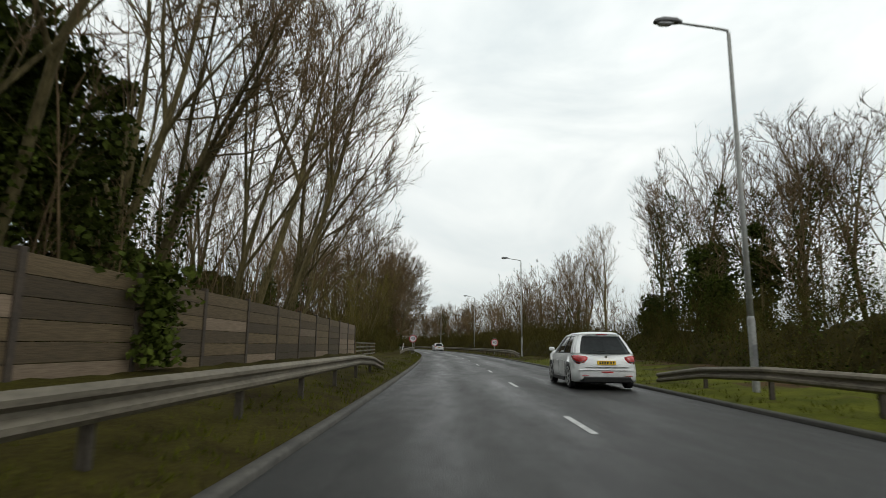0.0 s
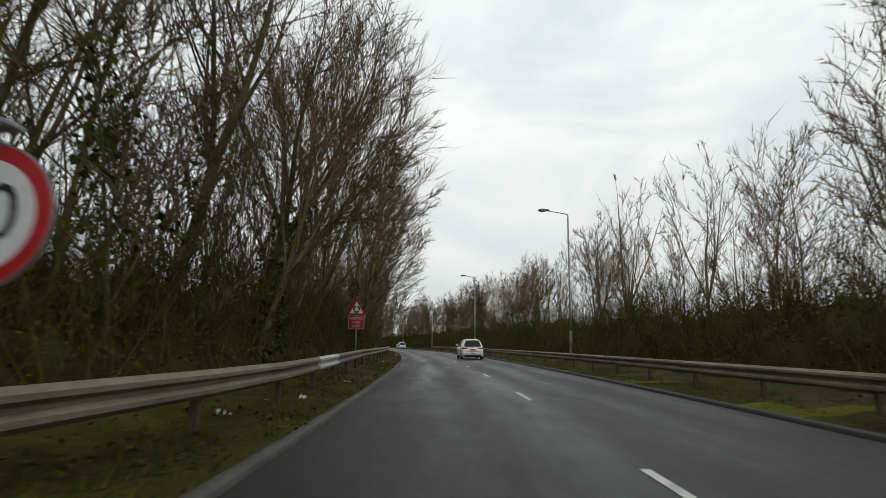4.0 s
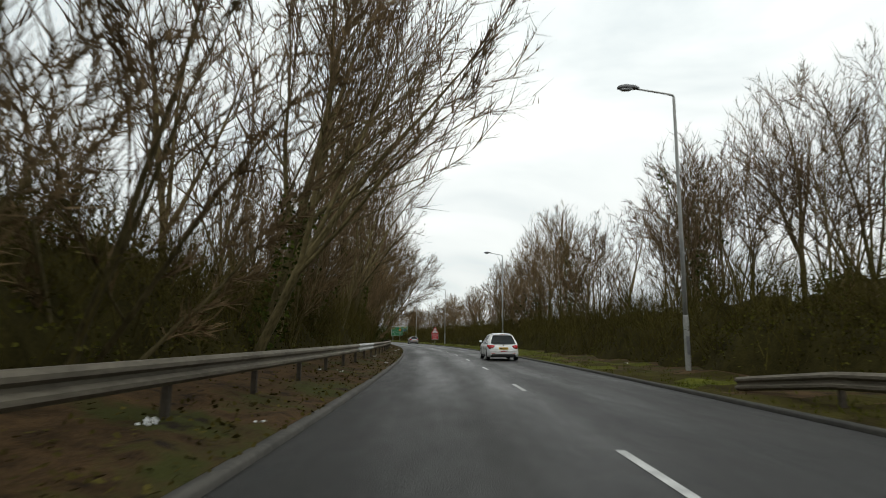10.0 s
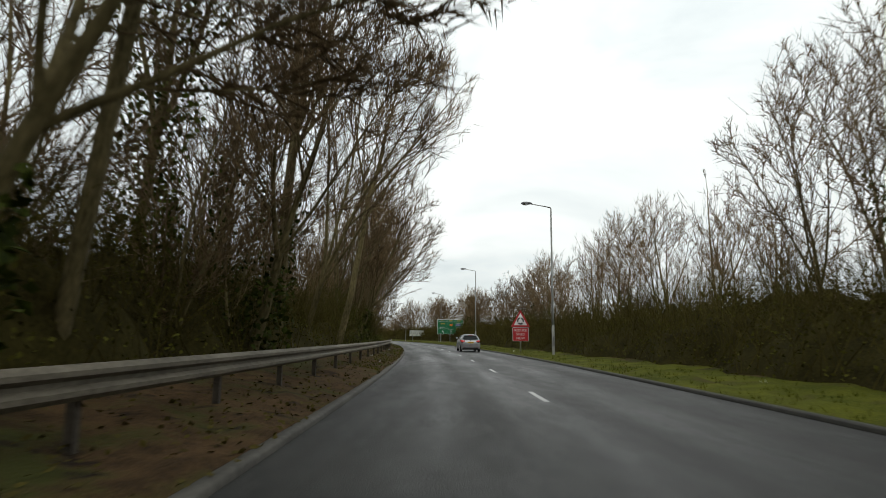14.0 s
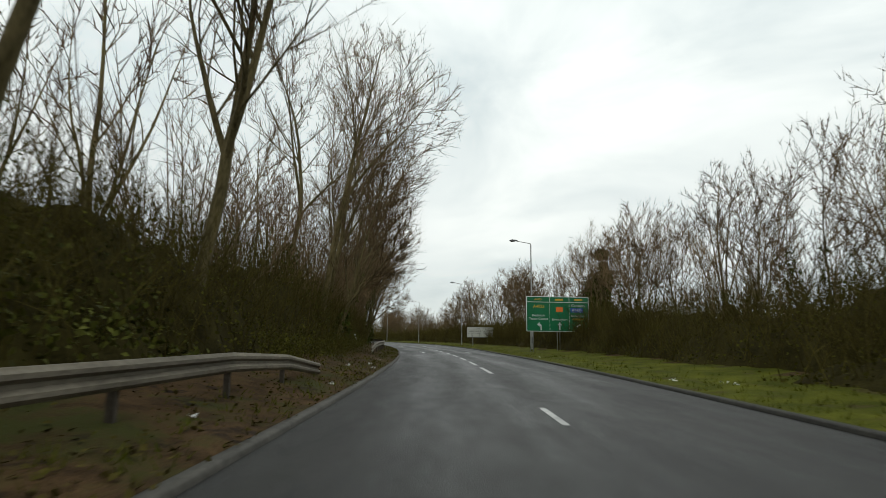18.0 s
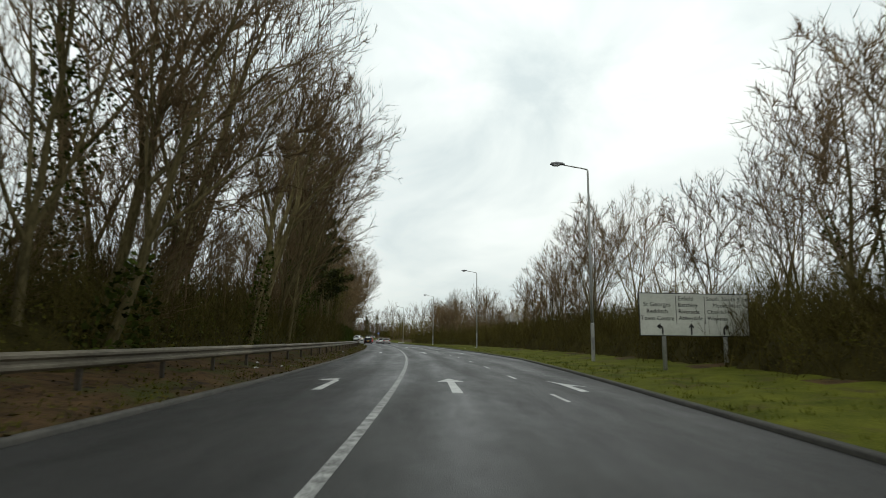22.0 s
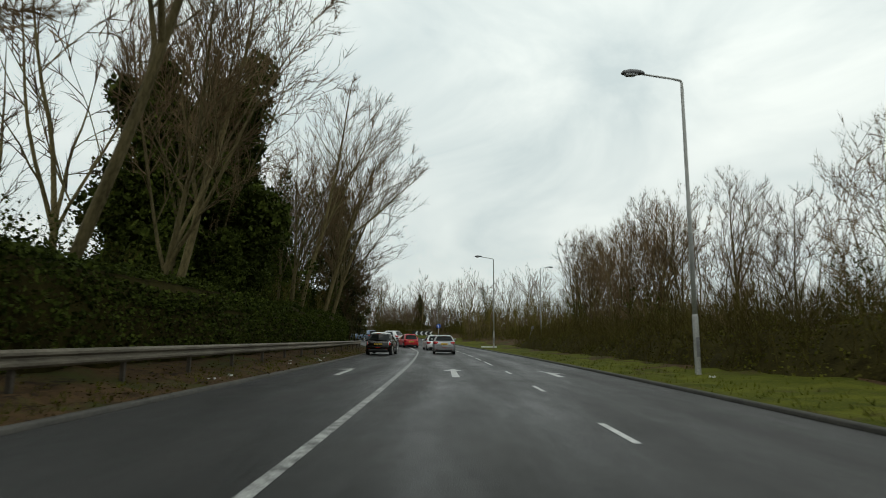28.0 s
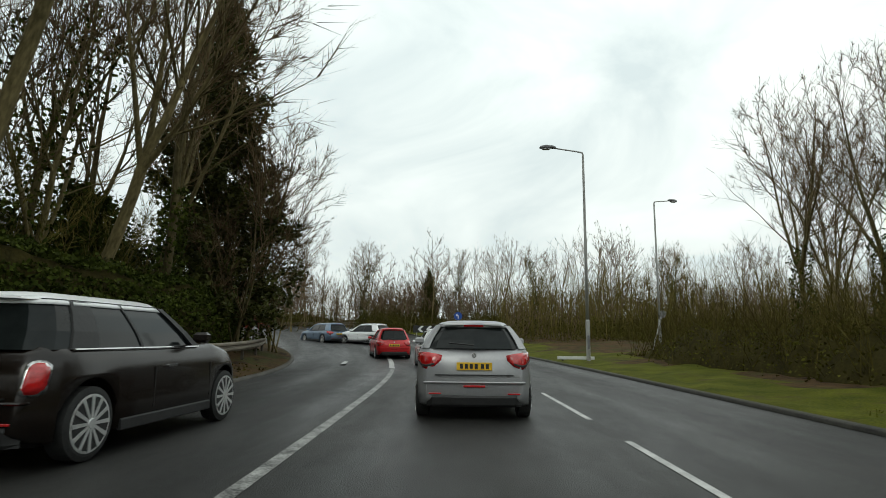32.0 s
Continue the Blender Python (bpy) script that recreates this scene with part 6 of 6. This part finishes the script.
for d, x, size in ((17, -12.0, 0.85), (21, -13, 0.9), (13, -12.5, 0.8), (10, -13.5, 0.9), (15.5, -14.5, 1.0)):
    one_tree(WILLOW[1], ahead(d, x, 0.4, d * 50) @ Matrix.Scale(size, 4), "brown bare shrub behind the hedge")
one_tree(COPPICE[0], ahead(24, -9.5, 0.5) @ Matrix.Scale(1.15, 4), "bushy many-stemmed bare tree at the road's bend")
one_tree(COPPICE[1], ahead(29, -9.0, 0.5), "bushy many-stemmed bare tree at the road's bend")
one_tree(OVERHANG, ahead(27, -9.8, 0.5) @ pose(0, 0, 0, 0, 12, 0), "bushy bare tree beside a dark conifer")
one_tree(WOOD[4], ahead(17, -12.5, 0.5), "bare tree leaning over the hedge")
one_tree(WOOD[0], ahead(9, -11.5, 0.5), "bare tree leaning over the hedge")
one_tree(WOOD[1], ahead(20, -10.2, 0.5), "bare tree leaning over the hedge")
one_tree(WOOD[2], ahead(22, -14.5, 0.5), "bare tree with ivy on its trunk")
one_tree(WOOD[2], ahead(24, 14.6, 0.2) @ Matrix.Scale(0.76, 4), "bare tree with an ivy-clad trunk behind the verge")
one_tree(WOOD[4], ahead(25, 16.5, 0.2) @ Matrix.Scale(0.75, 4), "slender bare tree behind the verge")
one_tree(COPPICE[0], ahead(19, 17.5, 0.2), "bushy bare tree behind the verge")
one_tree(COPPICE[1], ahead(14, 16.0, 0.2), "bushy bare tree behind the verge")

places = []
for u, gap in ((-11.5, 11.0), (-17, 24)):
    s = -40
    while s < 492:
        if not 30 < s < 80 and not (s > 408 and u > -12 and s < 436):
            places.append((rnd.choice((0, 0, 1, 2)), spot(s, u + rnd.uniform(-2, 2), left_bank, rnd.uniform(0.95, 1.25))))
        s += gap * rnd.uniform(0.6, 1.4)
for k in range(9):
    places.append((rnd.choice((0, 1)), spot(68 + k * 3.5, -24 - rnd.uniform(-7, 6), left_bank, rnd.uniform(0.9, 1.2))))
for u, gap in ((18, 8.5), (25, 17)):
    s = 4
    while s < 508:
        if not 44 < s < 54:
            places.append((rnd.choice((0, 1, 2, 3)), spot(s, u + open_side(s) + rnd.uniform(-2, 2), right_bank, rnd.uniform(0.7, 0.98) if s < 340 else rnd.uniform(0.55, 0.8))))
        s += gap * rnd.uniform(0.6, 1.4)
for _ in range(46):
    d = rnd.uniform(44, 60)
    places.append((4, ahead(d, rnd.uniform(5, 40), 0.0, rnd.uniform(0, 360)) @ Matrix.Scale(rnd.uniform(0.4, 0.7), 4)))
for _ in range(170):
    places.append((rnd.choice((3, 4, 4)), ahead(rnd.uniform(60, 70), rnd.uniform(-55, 55), 0.0, rnd.uniform(0, 360)) @ Matrix.Scale(rnd.uniform(0.6, 0.95), 4)))
for d0, step in ((60, 2.2), (66, 2.2), (72, 2.6), (80, 3.0)):
    side = -62.0
    while side < 75:
        m = ahead(d0 + rnd.uniform(-4, 4) - abs(side) * 0.18, side, 0.0, rnd.uniform(0, 360)) @ Matrix.Scale(rnd.uniform(0.58, 0.82), 4)
        places.append((rnd.choice((0, 1, 3, 4, 4)), m))
        side += step * rnd.uniform(0.6, 1.4)
for s0, s1, u0, gap, lo, hi, bank in ((84, 470, -9.6, 2.6, 0.55, 0.85, left_bank), (64, 336, 15.0, 3.4, 0.45, 0.7, right_bank), (336, 512, 14.6, 3.6, 0.4, 0.6, right_bank)):
    s = s0
    while s < s1:
        places.append((4, spot(s, u0 + rnd.uniform(-1.2, 1.2) + (open_side(s) if u0 > 0 else 0), bank, rnd.uniform(lo, hi))))
        s += gap * rnd.uniform(0.6, 1.4)
mass("woodland", THIN, places, [BARK, HAZY_TWIG, IVY], "dense bare woodland behind the roadside trees", "woodland")


def thicket(s0, s1, u, bank, width, height, seed, leaves=60, stems=14, size=0.2, mat=None):
    """Dense undergrowth: leaves and twigs over a low dark mass, past counting."""
    off = Vector((seed * 7.3, seed * 3.1, 0))
    tall = height if callable(height) else lambda s: height

    def surface(s, f, lift=1.0):
        h = math.sin(math.pi * min(max(f, 0), 1)) ** 0.6 * tall(s) * (0.74 + 0.55 * noise.noise(Vector((s * 0.16, f * 2, 0)) + off) + 0.4 * noise.noise(Vector((s * 0.7, f * 5, 2)) + off))
        uu = (u(s) if callable(u) else u) + (f - 0.5) * width * (1 + 0.25 * noise.noise(Vector((s * 0.4, f * 3, 5)) + off))
        return uu, bank(s, uu) - 0.1 + lift * max(h, 0) * min(1, max(0, s - s0) / 5 + 0.02, max(0, s1 - s) / 5 + 0.02)
    # the core's dark colour stands in for shade within the thicket
    me = strip("thicket", s0, s1, lambda s: [surface(s, i / 8, 0.55 if mat in (IVY, LAUREL) else 0.68) for i in range(9)], SHADED_STEMS, step=0.6, rough=0.22)
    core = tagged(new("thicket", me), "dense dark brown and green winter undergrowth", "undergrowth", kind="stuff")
    g = Growth(seed)
    r = g.r
    near = 0.0 if bank is right_bank else 1.0
    for _ in range(int((s1 - s0) * leaves)):
        s, f = r.uniform(s0, s1), abs(near - r.random() ** 1.3 * 0.75)
        uu, z = surface(s, f, (0.55 if mat in (IVY, LAUREL) else 0.66) + 0.45 * r.random())
        x, y = road_xy(s, uu)
        g.leaf_quad(Vector((x + r.gauss(0, 0.22), y + r.gauss(0, 0.22), z + climb(s) + r.gauss(0, 0.1))), size)
    v, f = tris(g.leaf)
    o = tagged(new("leaves", big_mesh("leaves", v, f, mat or BRAMBLE)), kind="stuff")
    o.parent = core
    g.leaf = Shape()
    for _ in range(int((s1 - s0) * stems)):
        s, f = r.uniform(s0, s1), abs(near - r.random() * 0.8)
        uu, z = surface(s, f, r.uniform(0.35, 0.8))
        x, y = road_xy(s, uu)
        p, d = Vector((x, y, z + climb(s))), Vector((r.gauss(0, 0.35), r.gauss(0, 0.35), 1)).normalized()
        ln = r.uniform(0.7, 2.4) + tall(s) * 0.16
        g.spray(g.leaf, p, d, ln, 0.014)
        for _ in range(6):
            g.spray(g.leaf, p + d * ln * r.uniform(0.2, 0.8), (g.side_way(d, r.uniform(0.4, 1.0)) + Vector((0, 0, 0.2))).normalized(), ln * r.uniform(0.25, 0.5), 0.008)
    v, f = tris(g.leaf)
    o = tagged(new("stems", big_mesh("stems", v, f, STEMS)), kind="stuff")
    o.parent = core
    return core


def left_cover(s):
    return float(np.interp(s, (62, 95, 108, 165, 174, 195, 208, 226, 240, 262, 275, 305, 322, 340, 352, 470), (2.4, 3.6, 4.3, 4.5, 3.4, 3.4, 4.6, 4.4, 3.4, 3.4, 4.6, 4.4, 4.4, 4.0, 2.9, 2.9)))


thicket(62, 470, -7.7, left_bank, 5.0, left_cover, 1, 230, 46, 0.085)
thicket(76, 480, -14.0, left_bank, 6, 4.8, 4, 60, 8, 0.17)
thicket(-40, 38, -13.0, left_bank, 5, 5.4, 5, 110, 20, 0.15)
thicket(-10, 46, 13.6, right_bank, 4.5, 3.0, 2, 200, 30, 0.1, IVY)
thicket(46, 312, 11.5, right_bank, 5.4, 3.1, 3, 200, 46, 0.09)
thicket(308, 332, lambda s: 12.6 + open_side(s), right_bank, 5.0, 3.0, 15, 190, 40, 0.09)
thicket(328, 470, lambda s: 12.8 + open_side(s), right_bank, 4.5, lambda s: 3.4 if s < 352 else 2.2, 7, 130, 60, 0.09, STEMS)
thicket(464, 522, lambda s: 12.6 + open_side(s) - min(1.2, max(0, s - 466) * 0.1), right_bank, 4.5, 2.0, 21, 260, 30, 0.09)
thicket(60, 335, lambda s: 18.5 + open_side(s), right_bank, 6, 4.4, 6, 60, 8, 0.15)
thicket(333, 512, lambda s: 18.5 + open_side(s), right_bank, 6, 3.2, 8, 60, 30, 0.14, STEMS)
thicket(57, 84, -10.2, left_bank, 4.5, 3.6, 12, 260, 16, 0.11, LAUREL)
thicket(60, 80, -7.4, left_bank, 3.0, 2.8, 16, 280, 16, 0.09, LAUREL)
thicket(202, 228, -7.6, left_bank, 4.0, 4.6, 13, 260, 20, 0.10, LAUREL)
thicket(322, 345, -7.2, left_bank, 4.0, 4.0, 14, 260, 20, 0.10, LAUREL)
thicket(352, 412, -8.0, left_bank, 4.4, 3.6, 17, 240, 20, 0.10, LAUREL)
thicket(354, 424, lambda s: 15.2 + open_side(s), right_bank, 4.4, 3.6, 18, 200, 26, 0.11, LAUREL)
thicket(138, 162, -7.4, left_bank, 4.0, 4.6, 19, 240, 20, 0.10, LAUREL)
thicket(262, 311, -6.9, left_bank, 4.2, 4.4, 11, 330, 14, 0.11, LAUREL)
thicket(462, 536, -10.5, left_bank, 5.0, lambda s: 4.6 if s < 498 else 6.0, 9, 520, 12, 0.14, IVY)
places = []
s = -5
while s < 508:
    places.append((rnd.choice((0, 1, 2, 2)), spot(s, 10.6 + open_side(s) + rnd.uniform(-0.4, 0.6), right_bank, rnd.uniform(0.6, 0.9))))
    s += 14 * rnd.uniform(0.6, 1.4)
for k in range(11):
    places.append((rnd.choice((0, 1, 3)), spot(313 + 1.6 * k, -4.3 - rnd.uniform(0, 1.2), left_bank, rnd.uniform(0.45, 0.75))))
for _ in range(50):
    places.append((rnd.choice((0, 2, 2)), ahead(rnd.uniform(58, 72), rnd.uniform(-55, 62), 0.0, rnd.uniform(0, 360)) @ Matrix.Scale(rnd.uniform(0.9, 1.5), 4)))
for _ in range(80):
    places.append((rnd.choice((0, 1, 3)), ahead(rnd.uniform(42, 60), rnd.uniform(4, 42), 0.0, rnd.uniform(0, 360)) @ Matrix.Scale(rnd.uniform(0.8, 1.3), 4)))
for _ in range(40):
    places.append((rnd.choice((0, 1, 3)), ahead(rnd.uniform(60, 66), rnd.uniform(-42, 6), 0.0, rnd.uniform(0, 360)) @ Matrix.Scale(rnd.uniform(0.8, 1.3), 4)))
for _ in range(40):
    d = rnd.uniform(15, 58)
    places.append((rnd.choice((0, 2, 2)), ahead(d, rnd.uniform(13, 22) + max(0, d - 40) * 0.15, 0.0, rnd.uniform(0, 360)) @ Matrix.Scale(rnd.uniform(0.7, 1.0), 4)))
for _ in range(70):
    d = rnd.uniform(18, 50)
    places.append((rnd.choice((0, 1, 2, 3)), ahead(d, 10.2 + 0.05 * d + rnd.uniform(0, 5), 0.0, rnd.uniform(0, 360)) @ Matrix.Scale(rnd.uniform(0.5, 0.85), 4)))
for _ in range(110):
    places.append((rnd.choice((0, 1, 3)), ahead(rnd.uniform(57, 64), rnd.uniform(-46, 48), 0.0, rnd.uniform(0, 360)) @ Matrix.Scale(rnd.uniform(0.8, 1.25), 4)))
for s, u, k, size, lean in ((92, -6.8, 0, 1.0, 15), (97.5, -7.0, 4, 1.0, 16), (305, -7.6, 3, 0.95, 13)):
    one_tree(WOOD[k], spot(s, u, left_bank, size, lean), "tall bare tree with limbs reaching over the road")
one_tree(WOOD[1], spot(413.5, -7.4, left_bank, 1.0, 5), "tall bare tree with limbs reaching over the road")
for s, u, k, size in ((414.5, 16.4, 0, 0.8), (419, 17.0, 2, 0.85), (424, 16.2, 0, 0.75), (463, 17.2, 2, 0.82), (468.5, 17.8, 0, 0.72)):
    one_tree(MIDDLE[k], spot(s, u, right_bank, size), "tall spreading bare tree behind the grass verge")
for s, u, k, size in ((69, 16.8, 4, 0.85), (64, 18.5, 0, 0.8)):
    one_tree(WOOD[k], spot(s, u, right_bank, size), "tall bare tree behind the crash barrier")
for s, u, k, size in ((507, -10.4, 1, 0.85), (489, -12.2, 0, 1.0), (493.5, -9.4, 1, 1.05), (497, -10.6, 0, 1.0)):
    one_tree(BIG_IVY[k], spot(s, u, left_bank, size), "tall tree wholly smothered in dark ivy")
mass("undergrowth", BUSH, places, [BARK, STEMS, BRAMBLE], "dense brown and green winter undergrowth", "undergrowth")


# ---- saplings: slender poles with a few twigs, past counting ----
def saplings(name, count, where, low, high, seed, mat):
    g = Growth(seed)
    for _ in range(count):
        p = where(g.r)
        h = g.r.uniform(low, high)
        d = Vector((g.r.gauss(0, 0.09), g.r.gauss(0, 0.09), 1)).normalized()
        pts, dirs = g.limb(g.fine, p - Vector((0, 0, 0.3)), d, h, 0.018 + 0.0035 * h, 4, 3, 0.08, 0.3, 0.0)
        g.twigs(pts, dirs, 26, h * 0.2, 0.008, 0.7, 0.4)
    v, f = tris(g.fine)
    tagged(new(name, big_mesh(name, v, f, mat)), "thicket of slender bare saplings", "saplings", kind="stuff")


def beside(s0, s1, u0, u1, bank):
    def pick(r):
        s = r.uniform(s0, s1)
        u = r.uniform(u0, u1) + (open_side(s) if u0 > 0 else 0)
        x, y = road_xy(s, u)
        return Vector((x, y, bank(s, u) + climb(s)))
    return pick


saplings("saplings", 1300, beside(64, 470, -18, -6.0, left_bank), 4, 9.5, 301, TWIG)
saplings("saplings", 380, beside(-35, 36, -20, -8.5, left_bank), 5, 11, 302, TWIG)
saplings("saplings", 1100, beside(54, 335, 12.5, 24, right_bank), 3.5, 7.5, 305, TWIG)
saplings("saplings", 1500, beside(330, 516, 11.8, 24, right_bank), 2.6, 5.5, 303, OLIVE)
saplings("saplings", 800, lambda r: ahead(r.uniform(42, 62), r.uniform(4, 42), 0).translation, 3, 7.5, 306, OLIVE)
saplings("saplings", 900, lambda r: ahead(r.uniform(60, 84), r.uniform(-62, 66), 0).translation, 3, 6, 304, STEMS)
# the wooded island's understorey, an uneven bank across the road's end, coloured as shade
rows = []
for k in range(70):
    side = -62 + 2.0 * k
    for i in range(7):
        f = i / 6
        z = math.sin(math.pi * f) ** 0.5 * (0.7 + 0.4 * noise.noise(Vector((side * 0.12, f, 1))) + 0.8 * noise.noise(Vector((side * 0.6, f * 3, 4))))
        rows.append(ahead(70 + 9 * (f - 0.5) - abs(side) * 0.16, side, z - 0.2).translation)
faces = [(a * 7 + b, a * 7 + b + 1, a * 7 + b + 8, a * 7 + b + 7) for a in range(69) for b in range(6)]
tagged(new("island_thicket", big_mesh("island_thicket", rows, faces, SHADED_STEMS, smooth=True)), "shade-dark brown thicket sheet under the island's trees", "undergrowth", kind="stuff")


# ---- the ivy hedge on the left before the roundabout ----
def hedge_u(s):
    return -5.6 - 0.005 * max(0, s - 512) ** 2


# inner surface of the hedge, coloured dark for the shade between its leaves
core = strip("hedge", 439, 534, lambda s: [(hedge_u(s) + x * (1 + 0.12 * noise.noise(Vector((s * 0.8, x, z)))), left_bank(s, hedge_u(s)) + z * min(1, (s - 438.9) / 5) * (1 + 0.16 * noise.noise(Vector((s * 0.35, z, 3))))) for x, z in ((0.75, -0.1), (0.85, 0.7), (0.8, 1.6), (0.55, 2.15), (0, 2.35), (-0.5, 2.1), (-0.7, 1.2), (-0.7, -0.1))], SHADED_STEMS, step=0.5, rough=0.05)
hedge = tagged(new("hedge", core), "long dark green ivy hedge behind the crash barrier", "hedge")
g = Growth(77)
ROUND = ((0.86, 0.0), (0.92, 0.7), (0.88, 1.6), (0.62, 2.2), (0.0, 2.42), (-0.5, 2.2))
for _ in range(62000):
    s = g.r.uniform(439, 534)
    a = 5 * g.r.random() ** 0.85
    k = min(4, int(a))
    (x0, z0), (x1, z1) = ROUND[k], ROUND[k + 1]
    swell = 1 + 0.16 * noise.noise(Vector((s * 0.35, z0, 3)))
    x, y = road_xy(s, hedge_u(s) + (x0 + (x1 - x0) * (a - k)) * (1 + 0.14 * noise.noise(Vector((s * 0.8, x0, z0)))) + abs(g.r.gauss(0, 0.06)))
    z = left_bank(s, hedge_u(s)) + climb(s) + min(1, (s - 438.9) / 5) * (z0 + (z1 - z0) * (a - k)) * swell + (abs(g.r.gauss(0, 0.09)) if k > 2 else 0)
    g.leaf_quad(Vector((x, y + g.r.gauss(0, 0.05), z)), 0.115)
v, f = tris(g.leaf)
o = tagged(new("leaves", big_mesh("leaves", v, f, IVY)), kind="stuff")
o.parent = hedge

# ---- rough grass along both verges ----
g = Growth(90)
for side, s0, s1, count in ((1, 0, 505, 9000), (-1, 0, 100, 2600), (-1, 250, 505, 3500)):
    for _ in range(count):
        s = g.r.uniform(s0, s1)
        d = 0.2 + abs(g.r.gauss(0, 1.6 if side > 0 else 0.8))
        u = right_edge(s) + d if side > 0 else left_edge(s) - d
        x, y = road_xy(s, u)
        z = (right_bank if side > 0 else left_bank)(s, u) + climb(s)
        b = len(g.leaf.v)
        for _ in range(3):
            a, l = g.r.uniform(0, 6.28), g.r.uniform(0.05, 0.16)
            q = Vector((x + g.r.gauss(0, 0.04), y + g.r.gauss(0, 0.04), z - 0.02))
            w = Vector((math.cos(a), math.sin(a), 0)) * 0.012
            b = len(g.leaf.v)
            g.leaf.v += [tuple(q - w), tuple(q + w), tuple(q + Vector((g.r.gauss(0, 0.05), g.r.gauss(0, 0.05), l)))]
            g.leaf.f.append((b, b + 1, b + 2))
v, f = tris(g.leaf)
tagged(new("grass", big_mesh("grass", v, f, GRASS)), "short rough grass blades on the verges", "grass", kind="stuff")

# fallen leaves on the left verge
g = Growth(91)
for _ in range(26000):
    s, d = g.r.uniform(60, 516), 0.1 + abs(g.r.gauss(0, 1.3))
    u = left_edge(s) - d
    x, y = road_xy(s, u)
    g.leaf_quad(Vector((x, y, left_bank(s, u) + climb(s) + 0.02)), 0.075, flat=4.0)
v, f = tris(g.leaf)
tagged(new("fallen_leaves", big_mesh("fallen_leaves", v, f, STEMS)), "brown fallen leaves scattered on the verge", "leaf litter", kind="stuff")
